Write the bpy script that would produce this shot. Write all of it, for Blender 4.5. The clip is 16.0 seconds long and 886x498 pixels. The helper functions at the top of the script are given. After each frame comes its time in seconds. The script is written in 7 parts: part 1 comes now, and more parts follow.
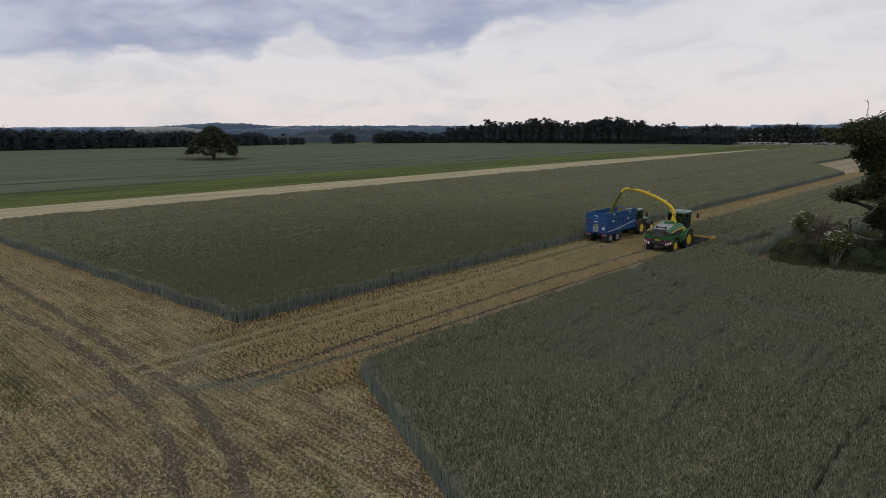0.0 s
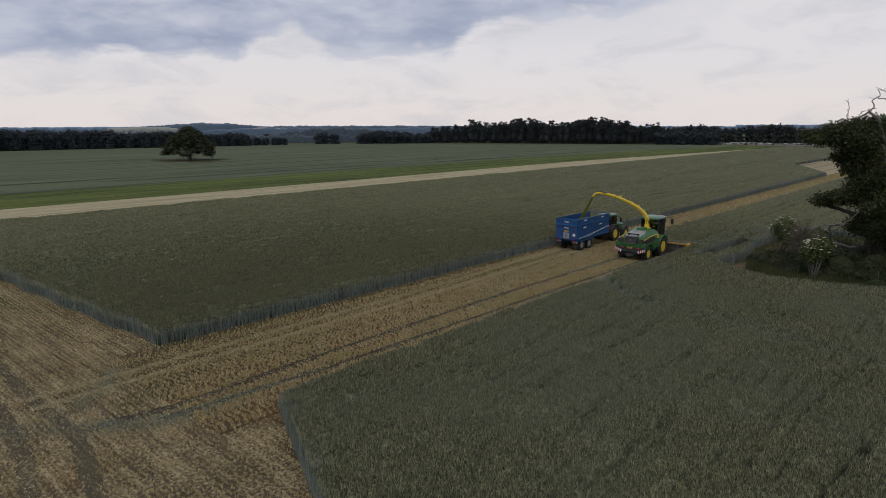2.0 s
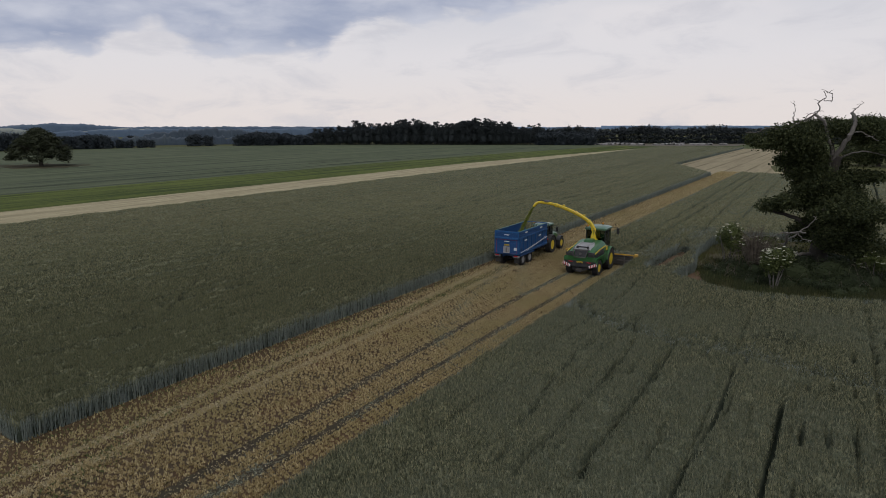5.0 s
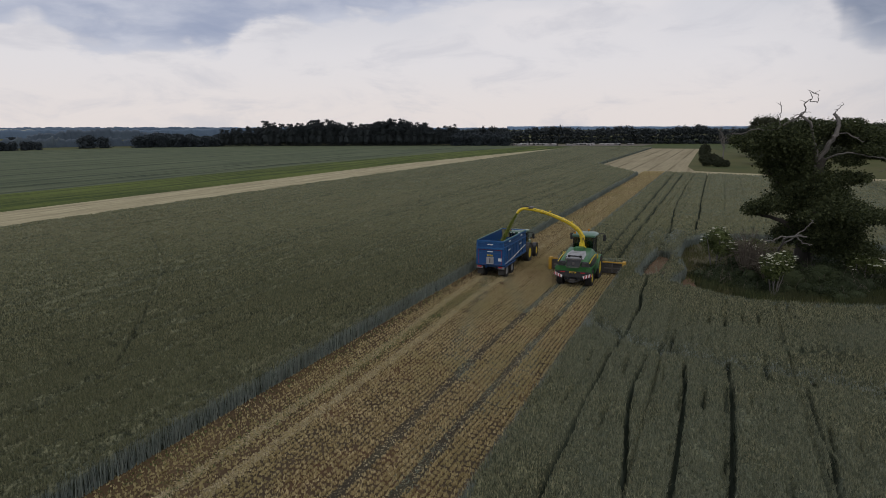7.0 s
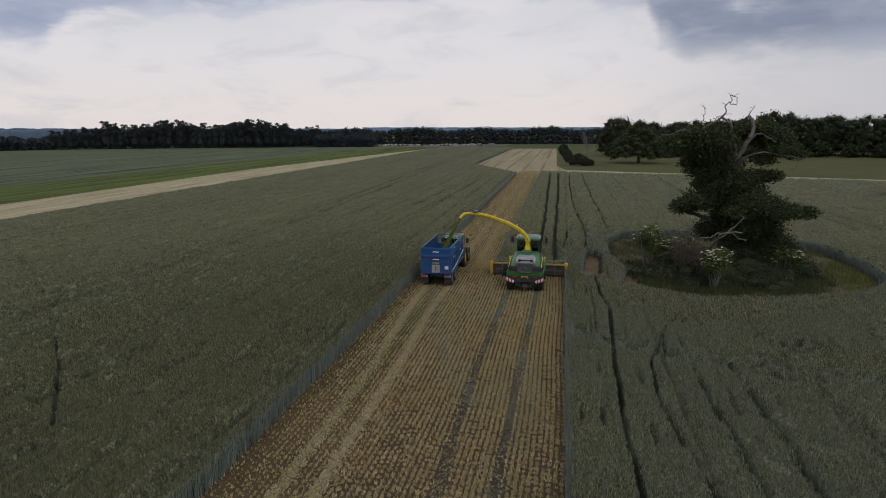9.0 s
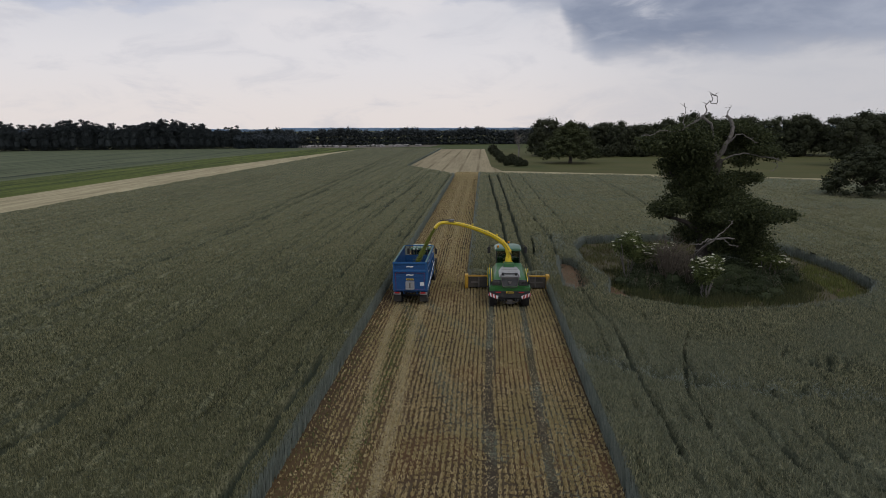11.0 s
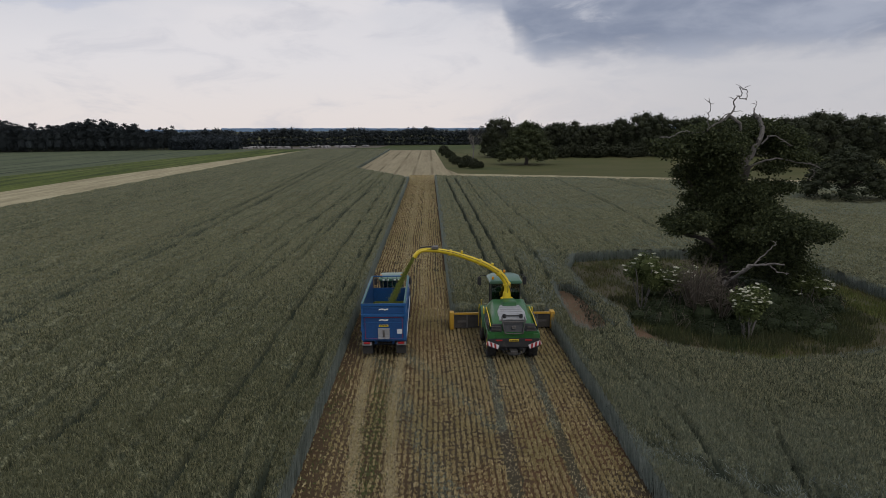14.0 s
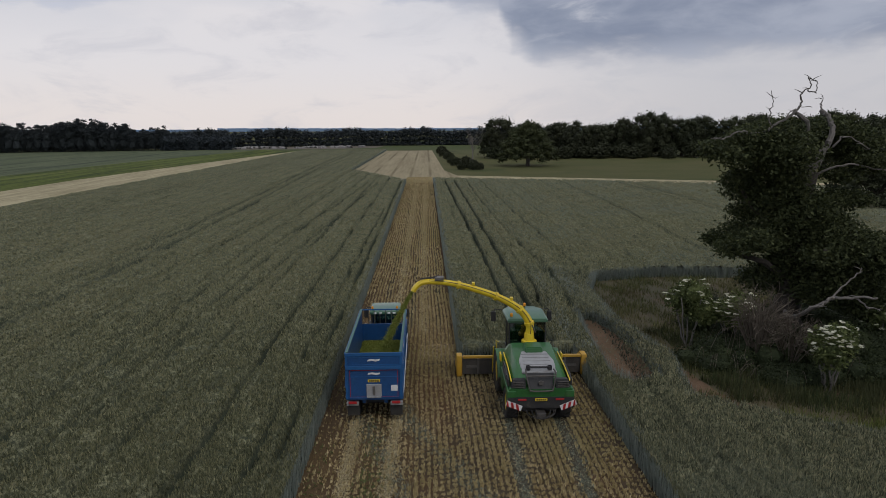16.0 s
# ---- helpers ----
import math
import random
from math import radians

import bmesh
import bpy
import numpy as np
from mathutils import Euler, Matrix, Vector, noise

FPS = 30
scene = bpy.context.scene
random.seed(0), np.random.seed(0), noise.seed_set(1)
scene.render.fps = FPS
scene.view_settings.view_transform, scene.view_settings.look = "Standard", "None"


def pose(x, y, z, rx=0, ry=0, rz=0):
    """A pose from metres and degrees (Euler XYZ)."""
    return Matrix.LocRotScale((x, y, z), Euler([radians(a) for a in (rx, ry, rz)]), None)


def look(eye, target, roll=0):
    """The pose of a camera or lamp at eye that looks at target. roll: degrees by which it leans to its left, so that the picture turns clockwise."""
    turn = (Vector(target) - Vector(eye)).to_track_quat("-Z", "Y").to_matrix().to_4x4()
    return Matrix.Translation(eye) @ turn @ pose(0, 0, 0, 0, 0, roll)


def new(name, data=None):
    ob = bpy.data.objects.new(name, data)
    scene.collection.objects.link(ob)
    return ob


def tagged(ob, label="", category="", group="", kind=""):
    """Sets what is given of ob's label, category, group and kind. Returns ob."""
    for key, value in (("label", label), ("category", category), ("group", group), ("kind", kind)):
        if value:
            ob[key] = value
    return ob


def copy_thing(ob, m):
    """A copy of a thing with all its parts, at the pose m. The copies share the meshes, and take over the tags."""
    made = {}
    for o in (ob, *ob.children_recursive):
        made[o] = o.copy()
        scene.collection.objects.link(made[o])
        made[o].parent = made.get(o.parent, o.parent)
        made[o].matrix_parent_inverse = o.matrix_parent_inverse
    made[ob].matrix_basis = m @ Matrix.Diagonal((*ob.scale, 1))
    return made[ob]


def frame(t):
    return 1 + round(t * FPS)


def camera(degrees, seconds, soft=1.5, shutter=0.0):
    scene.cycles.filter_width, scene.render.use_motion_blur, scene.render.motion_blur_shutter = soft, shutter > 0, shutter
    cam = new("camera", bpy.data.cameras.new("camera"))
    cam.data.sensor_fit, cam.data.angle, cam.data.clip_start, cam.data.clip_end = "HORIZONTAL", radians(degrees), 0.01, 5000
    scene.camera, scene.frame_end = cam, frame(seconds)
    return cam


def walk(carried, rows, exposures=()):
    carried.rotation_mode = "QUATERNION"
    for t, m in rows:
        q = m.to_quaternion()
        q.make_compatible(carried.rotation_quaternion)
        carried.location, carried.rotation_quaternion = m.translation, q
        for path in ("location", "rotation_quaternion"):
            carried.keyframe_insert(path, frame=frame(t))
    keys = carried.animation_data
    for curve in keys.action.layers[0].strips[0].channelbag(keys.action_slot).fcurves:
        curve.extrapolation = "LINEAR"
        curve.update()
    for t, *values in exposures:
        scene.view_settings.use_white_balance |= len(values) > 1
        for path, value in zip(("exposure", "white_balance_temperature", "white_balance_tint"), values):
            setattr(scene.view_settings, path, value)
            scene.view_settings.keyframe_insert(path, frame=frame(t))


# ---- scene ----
cam = camera(69.4, 16.0, soft=0.8)
# seconds, x, y, height, heading
ROWS = [
    (0.0, -0.81, 2.83, 12.15, 43.35),
    (0.5, -0.47, 4.07, 12.17, 42.59),
    (1.0, -0.40, 5.32, 12.20, 42.46),
    (1.5, -0.77, 6.35, 12.23, 42.39),
    (2.0, -1.43, 7.20, 12.26, 42.27),
    (2.5, -2.39, 7.92, 12.30, 41.75),
    (3.0, -3.55, 8.54, 12.35, 40.41),
    (3.5, -4.93, 9.09, 12.36, 38.59),
    (4.0, -6.41, 9.59, 12.43, 35.94),
    (6.5, -15.52, 12.24, 12.50, 25.98),
    (7.0, -17.42, 12.43, 12.55, 23.44),
    (7.5, -19.41, 12.42, 12.59, 20.24),
    (8.0, -21.39, 12.44, 12.61, 16.55),
    (8.5, -23.26, 12.72, 12.62, 13.12),
    (9.0, -24.94, 13.41, 12.61, 10.62),
    (11.5, -30.16, 19.56, 12.61, 2.48),
    (12.0, -30.73, 21.18, 12.62, 1.45),
    (12.5, -31.21, 22.99, 12.61, 0.41),
    (13.0, -31.57, 24.84, 12.61, -0.35),
    (13.5, -31.87, 26.61, 12.62, -0.92),
    (14.0, -32.08, 28.53, 12.61, -1.18),
    (14.5, -32.18, 30.45, 12.62, -1.28),
    (15.0, -32.26, 32.43, 12.61, -1.41),
    (15.5, -32.33, 34.40, 12.58, -1.45),
    (16.0, -32.33, 36.34, 12.56, -1.45),
]
PITCH, ROLL = -10.79, -0.38
walk(cam, [(t, pose(x, y, z, 90 + PITCH, 0, yaw) @ pose(0, 0, 0, 0, 0, ROLL)) for t, x, y, z, yaw in ROWS])

# ---- sky and light ----
SUN_UP, SUN_AZ = radians(48), radians(150)
world = bpy.data.worlds.new("overcast_sky")
scene.world = world
world.use_nodes = True


class Nodes:
    """A small builder for node trees."""

    def __init__(self, tree, clear=True):
        self.tree = tree
        if clear:
            tree.nodes.clear()

    def add(self, kind, **settings):
        n = self.tree.nodes.new(kind)
        for key, value in settings.items():
            if key == "op":
                n.operation = value
            elif key == "clamp":
                n.use_clamp = value
            elif key == "sky":
                n.sky_type = value
            elif key == "data":
                n.data_type = value
            elif key == "blend":
                n.blend_type = value
        return n

    def plug(self, value, socket):
        if isinstance(value, bpy.types.NodeSocket):
            self.tree.links.new(value, socket)
        elif value is not None:
            socket.default_value = value

    def math(self, op, a, b=None, c=None, clamp=False):
        n = self.add("ShaderNodeMath", op=op, clamp=clamp)
        for i, value in enumerate((a, b, c)):
            self.plug(value, n.inputs[i])
        return n.outputs[0]

    def vec(self, op, a, b=None):
        n = self.add("ShaderNodeVectorMath", op=op)
        self.plug(a, n.inputs[0])
        self.plug(b, n.inputs[1])
        return n.outputs[0]

    def noise(self, vector, scale, detail=4.0, rough=0.55, distort=0.0):
        n = self.add("ShaderNodeTexNoise")
        self.plug(vector, n.inputs["Vector"])
        n.inputs["Scale"].default_value = scale
        n.inputs["Detail"].default_value = detail
        n.inputs["Roughness"].default_value = rough
        n.inputs["Distortion"].default_value = distort
        return n.outputs["Fac"]

    def ramp(self, value, low, high, a=0.0, b=1.0):
        n = self.add("ShaderNodeMapRange")
        n.interpolation_type = "SMOOTHSTEP"
        self.plug(value, n.inputs["Value"])
        self.plug(low, n.inputs["From Min"])
        self.plug(high, n.inputs["From Max"])
        self.plug(a, n.inputs["To Min"])
        self.plug(b, n.inputs["To Max"])
        return n.outputs["Result"]

    def mix(self, fac, a, b, blend="MIX"):
        n = self.add("ShaderNodeMix", data="RGBA", blend=blend)
        self.plug(fac, n.inputs["Factor"])
        self.plug((*a, 1) if isinstance(a, tuple) else a, n.inputs[6])
        self.plug((*b, 1) if isinstance(b, tuple) else b, n.inputs[7])
        return n.outputs[2]


def build_sky():
    k = Nodes(world.node_tree)
    out = k.add("ShaderNodeOutputWorld")
    sky = k.add("ShaderNodeTexSky", sky="NISHITA")
    sky.sun_disc = False
    sky.sun_elevation, sky.sun_rotation = SUN_UP, SUN_AZ
    coord = k.add("ShaderNodeTexCoord").outputs["Generated"]
    split = k.add("ShaderNodeSeparateXYZ")
    k.plug(coord, split.inputs[0])
    x, y, z = split.outputs
    # azimuth to the left of +y, elevation, both in degrees
    left = k.math("MULTIPLY", k.math("ARCTAN2", k.math("MULTIPLY", x, -1.0), y), 57.2958)
    up = k.math("MULTIPLY", k.math("ARCSINE", z), 57.2958)
    sky_plane = k.add("ShaderNodeCombineXYZ")
    k.plug(k.math("MULTIPLY", left, 0.085), sky_plane.inputs[0])
    k.plug(k.math("MULTIPLY", up, 0.24), sky_plane.inputs[1])
    p = sky_plane.outputs[0]
    big = k.noise(p, 0.8, 3, 0.5, 0.2)
    fine = k.noise(p, 2.4, 5, 0.55, 0.25)
    wisp = k.noise(p, 1.5, 6, 0.6, 0.5)
    # the height of the cloud deck's under edge, round the horizon: (degrees to the left, degrees up)
    rim = [(-60, 5.0), (-25, 5.3), (-10, 5.1), (-7.5, 6.8), (-6, 9.6), (6, 10.6), (22, 10.4), (28, 9.2), (38.5, 8.4), (42, 6.2), (51.5, 6.0), (55, 8.2), (57, 7.4), (59.5, 5.6), (70, 5.3), (79, 4.7), (100, 5.0)]
    low_edge = k.add("ShaderNodeValToRGB")
    stops = low_edge.color_ramp
    stops.interpolation = "EASE"
    while len(stops.elements) < len(rim):
        stops.elements.new(0.5)
    for stop, (a, e) in zip(stops.elements, rim):
        stop.position, stop.color = (a + 60) / 160, (e / 12, e / 12, e / 12, 1)
    k.plug(k.math("DIVIDE", k.math("ADD", left, 60.0), 160.0), low_edge.inputs[0])
    edge = k.math("MULTIPLY", low_edge.outputs[0], 12.0)
    wobble = k.math("ADD", k.math("MULTIPLY", k.math("SUBTRACT", fine, 0.5), 3.6), k.math("MULTIPLY", k.math("SUBTRACT", big, 0.5), 2.4))
    over = k.math("SUBTRACT", k.math("ADD", up, wobble), edge)
    right = k.ramp(left, 4.0, -9.0)
    deck = k.ramp(over, k.math("SUBTRACT", -0.3, k.math("MULTIPLY", right, 0.5)), k.math("ADD", 0.8, k.math("MULTIPLY", right, 1.0)))
    pale = k.mix(k.ramp(up, 0.0, 6.5), (0.80, 0.735, 0.72), (0.765, 0.74, 0.765))
    pale = k.mix(k.math("MULTIPLY", k.math("MULTIPLY", k.ramp(up, 5.0, 10.5), k.ramp(big, 0.35, 0.6)), 0.6), pale, (0.60, 0.615, 0.68))
    pale = k.mix(k.math("MULTIPLY", k.ramp(wisp, 0.47, 0.70), 0.5), pale, (0.56, 0.56, 0.62))
    pale = k.mix(k.math("MULTIPLY", k.ramp(left, 2.0, -26.0), 0.75), pale, (0.52, 0.525, 0.57))
    shade = k.math("ADD", k.math("MULTIPLY", fine, 0.45), k.math("MULTIPLY", big, 0.55))
    dark = k.mix(k.ramp(shade, 0.34, 0.66), (0.33, 0.375, 0.51), (0.58, 0.60, 0.69))
    dark_r = k.mix(k.ramp(shade, 0.34, 0.66), (0.225, 0.26, 0.355), (0.39, 0.42, 0.51))
    dark = k.mix(right, dark, dark_r)
    # a paler break just above the under edge, here and there
    dark = k.mix(k.math("MULTIPLY", k.ramp(wisp, 0.56, 0.72), 0.4), dark, (0.66, 0.66, 0.71))
    cloud = k.mix(deck, pale, dark)
    # the deck closes towards the zenith
    cloud = k.mix(k.ramp(up, 14.0, 40.0), cloud, (0.55, 0.57, 0.64))
    cloud = k.mix(k.ramp(up, -0.5, -3.0), cloud, (0.12, 0.12, 0.11))
    b1 = k.add("ShaderNodeBackground")
    k.plug(sky.outputs[0], b1.inputs[0])
    b1.inputs[1].default_value = 0.05
    b2 = k.add("ShaderNodeBackground")
    k.plug(cloud, b2.inputs[0])
    b2.inputs[1].default_value = 1.0
    m = k.add("ShaderNodeMixShader")
    m.inputs[0].default_value = 0.94
    k.plug(b1.outputs[0], m.inputs[1])
    k.plug(b2.outputs[0], m.inputs[2])
    k.plug(m.outputs[0], out.inputs[0])


build_sky()
sun_data = bpy.data.lights.new("sun", "SUN")
sun_data.energy, sun_data.angle, sun_data.color = 0.6, radians(18), (1.0, 0.95, 0.88)
sun = new("sun", sun_data)
sun.matrix_world = look((0, 0, 60), (0 - math.cos(SUN_UP) * math.sin(SUN_AZ), -math.cos(SUN_UP) * math.cos(SUN_AZ), 60 - math.sin(SUN_UP)))
scene.view_settings.exposure = 0.0

# ---- materials ----


def material(name, a, b=None, scale=1.0, rough=0.8, bump=0.0, metal=0.0, fine=12.0, wear=None, spread=0.0, island=False, coat=0.0, stretch=None, shine=0.5):
    """A surface of two tones mixed by noise at two scales, with fine relief. wear: a third tone in patches."""
    m = bpy.data.materials.new(name)
    m.use_nodes = True
    k = Nodes(m.node_tree)
    out = k.add("ShaderNodeOutputMaterial")
    bsdf = k.add("ShaderNodeBsdfPrincipled")
    coord = k.add("ShaderNodeNewGeometry").outputs["Position"]
    if stretch:
        coord = k.vec("MULTIPLY", coord, stretch)
    b = b or tuple(v * 0.75 for v in a)
    n1 = k.noise(coord, scale, 5, 0.6)
    n2 = k.noise(coord, scale * fine, 4, 0.65)
    fac = k.ramp(k.math("ADD", k.math("MULTIPLY", n1, 0.55), k.math("MULTIPLY", n2, 0.45)), 0.33, 0.67)
    colour = k.mix(fac, a, b)
    if wear:
        colour = k.mix(k.ramp(k.noise(coord, scale * 0.6, 6, 0.7), 0.55, 0.7), colour, wear)
    if spread:
        rnd = k.add("ShaderNodeNewGeometry").outputs["Random Per Island"] if island else k.add("ShaderNodeObjectInfo").outputs["Random"]
        grey = k.math("ADD", 1 - spread, k.math("MULTIPLY", rnd, 2 * spread))
        colour = k.vec("SCALE", colour)
        colour.node.inputs["Scale"].default_value = 1
        k.plug(grey, colour.node.inputs["Scale"])
    k.plug(colour, bsdf.inputs["Base Color"])
    k.plug(k.math("ADD", rough - 0.08, k.math("MULTIPLY", n2, 0.16)), bsdf.inputs["Roughness"])
    bsdf.inputs["Metallic"].default_value = metal
    bsdf.inputs["Specular IOR Level"].default_value = shine
    bsdf.inputs["Coat Weight"].default_value = coat
    if bump:
        bn = k.add("ShaderNodeBump")
        bn.inputs["Strength"].default_value = min(1.0, bump)
        bn.inputs["Distance"].default_value = 0.02
        k.plug(k.math("ADD", n1, n2), bn.inputs["Height"])
        k.plug(bn.outputs[0], bsdf.inputs["Normal"])
    k.plug(bsdf.outputs[0], out.inputs[0])
    return m


def plant_material(name, tones, patch=None, patch_scale=0.05, through_light=0.15, rough=0.75, low=None, low_z=(0.1, 0.9)):
    """Blades or leaves: each piece takes its own tone; slow patches shift the whole. low: a dark tone low down,
    painting the shade inside the crop.
    """
    m = bpy.data.materials.new(name)
    m.use_nodes = True
    k = Nodes(m.node_tree)
    out = k.add("ShaderNodeOutputMaterial")
    bsdf = k.add("ShaderNodeBsdfPrincipled")
    geo = k.add("ShaderNodeNewGeometry")
    ramp = k.add("ShaderNodeValToRGB")
    e = ramp.color_ramp.elements
    while len(e) < len(tones):
        e.new(0.5)
    for i, tone in enumerate(tones):
        e[i].position, e[i].color = i / (len(tones) - 1), (*tone, 1)
    k.plug(geo.outputs["Random Per Island"], ramp.inputs[0])
    colour = ramp.outputs[0]
    if patch:
        slow = k.ramp(k.noise(geo.outputs["Position"], patch_scale, 5, 0.6), 0.42, 0.62)
        colour = k.mix(k.math("MULTIPLY", slow, 0.6), colour, patch)
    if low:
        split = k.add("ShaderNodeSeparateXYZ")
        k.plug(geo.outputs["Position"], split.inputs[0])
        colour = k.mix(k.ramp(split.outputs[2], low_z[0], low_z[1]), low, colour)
    k.plug(colour, bsdf.inputs["Base Color"])
    bsdf.inputs["Roughness"].default_value = rough
    bsdf.inputs["Specular IOR Level"].default_value = 0.25
    tr = k.add("ShaderNodeBsdfTranslucent")
    k.plug(colour, tr.inputs[0])
    mx = k.add("ShaderNodeMixShader")
    mx.inputs[0].default_value = through_light
    k.plug(bsdf.outputs[0], mx.inputs[1])
    k.plug(tr.outputs[0], mx.inputs[2])
    k.plug(mx.outputs[0], out.inputs[0])
    return m



def chaff_material(name, soil, straw, red, cover, grain):
    """Soil under stubble: clods of dark soil between bits of straw, with reddish bare patches. cover: how much straw; grain: stretch of the streaks along the drilled rows."""
    m = material(name, soil, tuple(v * 0.7 for v in soil), 0.4, 0.95, 0.9, fine=20, shine=0.06)
    k = Nodes(m.node_tree, False)
    bsdf = next(n for n in m.node_tree.nodes if n.type == "BSDF_PRINCIPLED")
    base = bsdf.inputs["Base Color"].links[0].from_socket
    pos = k.add("ShaderNodeNewGeometry").outputs["Position"]
    slow = k.noise(pos, 0.16, 5, 0.6)
    bits = k.noise(pos, 7.0, 5, 0.7)
    amount = k.math("ADD", bits, k.math("MULTIPLY", k.math("SUBTRACT", k.noise(pos, 0.5, 4, 0.6), 0.5), 0.3))
    amount = k.math("ADD", amount, k.math("MULTIPLY", k.math("SUBTRACT", k.noise(k.vec("MULTIPLY", pos, grain), 1.0, 4, 0.65), 0.5), 0.4))
    base = k.mix(k.ramp(slow, 0.46, 0.62), base, red)
    k.plug(k.mix(k.ramp(amount, 0.68 - cover * 0.3, 0.86 - cover * 0.3), base, straw), bsdf.inputs["Base Color"])
    return m


SOIL = chaff_material("stubble_soil", (0.095, 0.073, 0.047), (0.345, 0.28, 0.165), (0.105, 0.07, 0.04), 0.8, (0.16, 2.6, 1.0))
SOIL_RED = chaff_material("reddish_stubble_soil", (0.10, 0.068, 0.04), (0.25, 0.19, 0.105), (0.105, 0.07, 0.037), 0.42, (1.9, 0.12, 1.0))
SOIL_STRIP = chaff_material("cut_strip_soil", (0.082, 0.062, 0.04), (0.24, 0.185, 0.105), (0.105, 0.062, 0.034), 0.42, (1.9, 0.12, 1.0))
GRASS_LAND = material("grass_land", (0.075, 0.085, 0.035), (0.12, 0.115, 0.055), 0.03, 0.95, 0.3, fine=40, wear=(0.05, 0.065, 0.03), shine=0.08)
TRACK_PALE = material("pale_stubble", (0.47, 0.41, 0.26), (0.24, 0.205, 0.12), 0.55, 0.95, 0.6, fine=7, wear=(0.33, 0.285, 0.17), shine=0.08, stretch=(1, 0.08, 1))
VERGE = material("verge_grass", (0.024, 0.04, 0.011), (0.13, 0.155, 0.036), 0.3, 0.95, 0.5, fine=8, wear=(0.16, 0.155, 0.06), shine=0.08, stretch=(1, 0.05, 1))
ROUGH_GRASS = material("rough_grass", (0.075, 0.085, 0.032), (0.11, 0.10, 0.045), 0.05, 0.95, 0.4, fine=40, wear=(0.06, 0.075, 0.03), shine=0.08)
CANOPY = material("crop_canopy", (0.135, 0.135, 0.08), (0.085, 0.092, 0.056), 0.6, 0.95, 0.9, fine=10, wear=(0.17, 0.16, 0.093), shine=0.08, stretch=(1, 0.16, 1))
k_ = Nodes(CANOPY.node_tree, False)
bsdf_ = next(n for n in CANOPY.node_tree.nodes if n.type == "BSDF_PRINCIPLED")
high_ = k_.add("ShaderNodeSeparateXYZ")
k_.plug(k_.add("ShaderNodeNewGeometry").outputs["Position"], high_.inputs[0])
spot_ = k_.add("ShaderNodeNewGeometry").outputs["Position"]
base_ = bsdf_.inputs["Base Color"].links[0].from_socket
# tufts: pale heads over painted gap shade, at hand's and arm's width
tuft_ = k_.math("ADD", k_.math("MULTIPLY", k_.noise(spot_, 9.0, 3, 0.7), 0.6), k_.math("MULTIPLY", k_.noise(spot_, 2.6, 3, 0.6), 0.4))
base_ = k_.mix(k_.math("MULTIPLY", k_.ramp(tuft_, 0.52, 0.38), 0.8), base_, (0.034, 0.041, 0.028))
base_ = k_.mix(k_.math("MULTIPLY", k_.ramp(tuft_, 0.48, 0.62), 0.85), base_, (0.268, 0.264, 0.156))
# unripe blue-green patches towards the tree's side of the strip
blue_ = k_.math("MULTIPLY", k_.ramp(k_.noise(spot_, 0.075, 4, 0.55), 0.42, 0.62), k_.ramp(high_.outputs[0], -36.0, -10.0, 0.05, 0.42))
base_ = k_.mix(blue_, base_, (0.122, 0.142, 0.108))
# bare stems below the leafy top, darkened with painted shade for the grooves
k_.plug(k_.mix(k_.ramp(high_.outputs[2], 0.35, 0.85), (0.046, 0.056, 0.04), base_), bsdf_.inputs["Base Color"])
# low: heads sunk in the wheel lines take a painted shade tone
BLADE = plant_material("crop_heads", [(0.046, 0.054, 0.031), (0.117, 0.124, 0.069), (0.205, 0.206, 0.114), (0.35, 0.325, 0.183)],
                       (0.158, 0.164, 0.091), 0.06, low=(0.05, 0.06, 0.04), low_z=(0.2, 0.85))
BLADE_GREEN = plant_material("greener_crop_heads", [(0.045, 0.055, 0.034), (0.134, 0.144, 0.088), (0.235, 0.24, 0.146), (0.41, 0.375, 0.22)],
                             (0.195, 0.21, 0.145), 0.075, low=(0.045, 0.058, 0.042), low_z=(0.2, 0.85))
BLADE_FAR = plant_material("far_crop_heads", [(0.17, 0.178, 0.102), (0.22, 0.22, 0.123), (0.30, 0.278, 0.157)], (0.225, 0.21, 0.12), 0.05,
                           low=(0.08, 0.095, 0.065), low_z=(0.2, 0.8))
STEM = plant_material("crop_stems", [(0.17, 0.205, 0.185), (0.25, 0.285, 0.25), (0.37, 0.40, 0.34)], (0.21, 0.235, 0.20), 0.2, through_light=0.3)
STUBBLE = plant_material("cut_stubble", [(0.24, 0.175, 0.08), (0.46, 0.365, 0.19), (0.72, 0.60, 0.35)], (0.40, 0.34, 0.16), 0.12)
FALLEN = plant_material("fallen_stalks", [(0.13, 0.155, 0.125), (0.20, 0.22, 0.165), (0.29, 0.30, 0.21)])
GREEN_WEED = plant_material("green_weeds", [(0.07, 0.10, 0.03), (0.11, 0.14, 0.045), (0.15, 0.16, 0.07)])


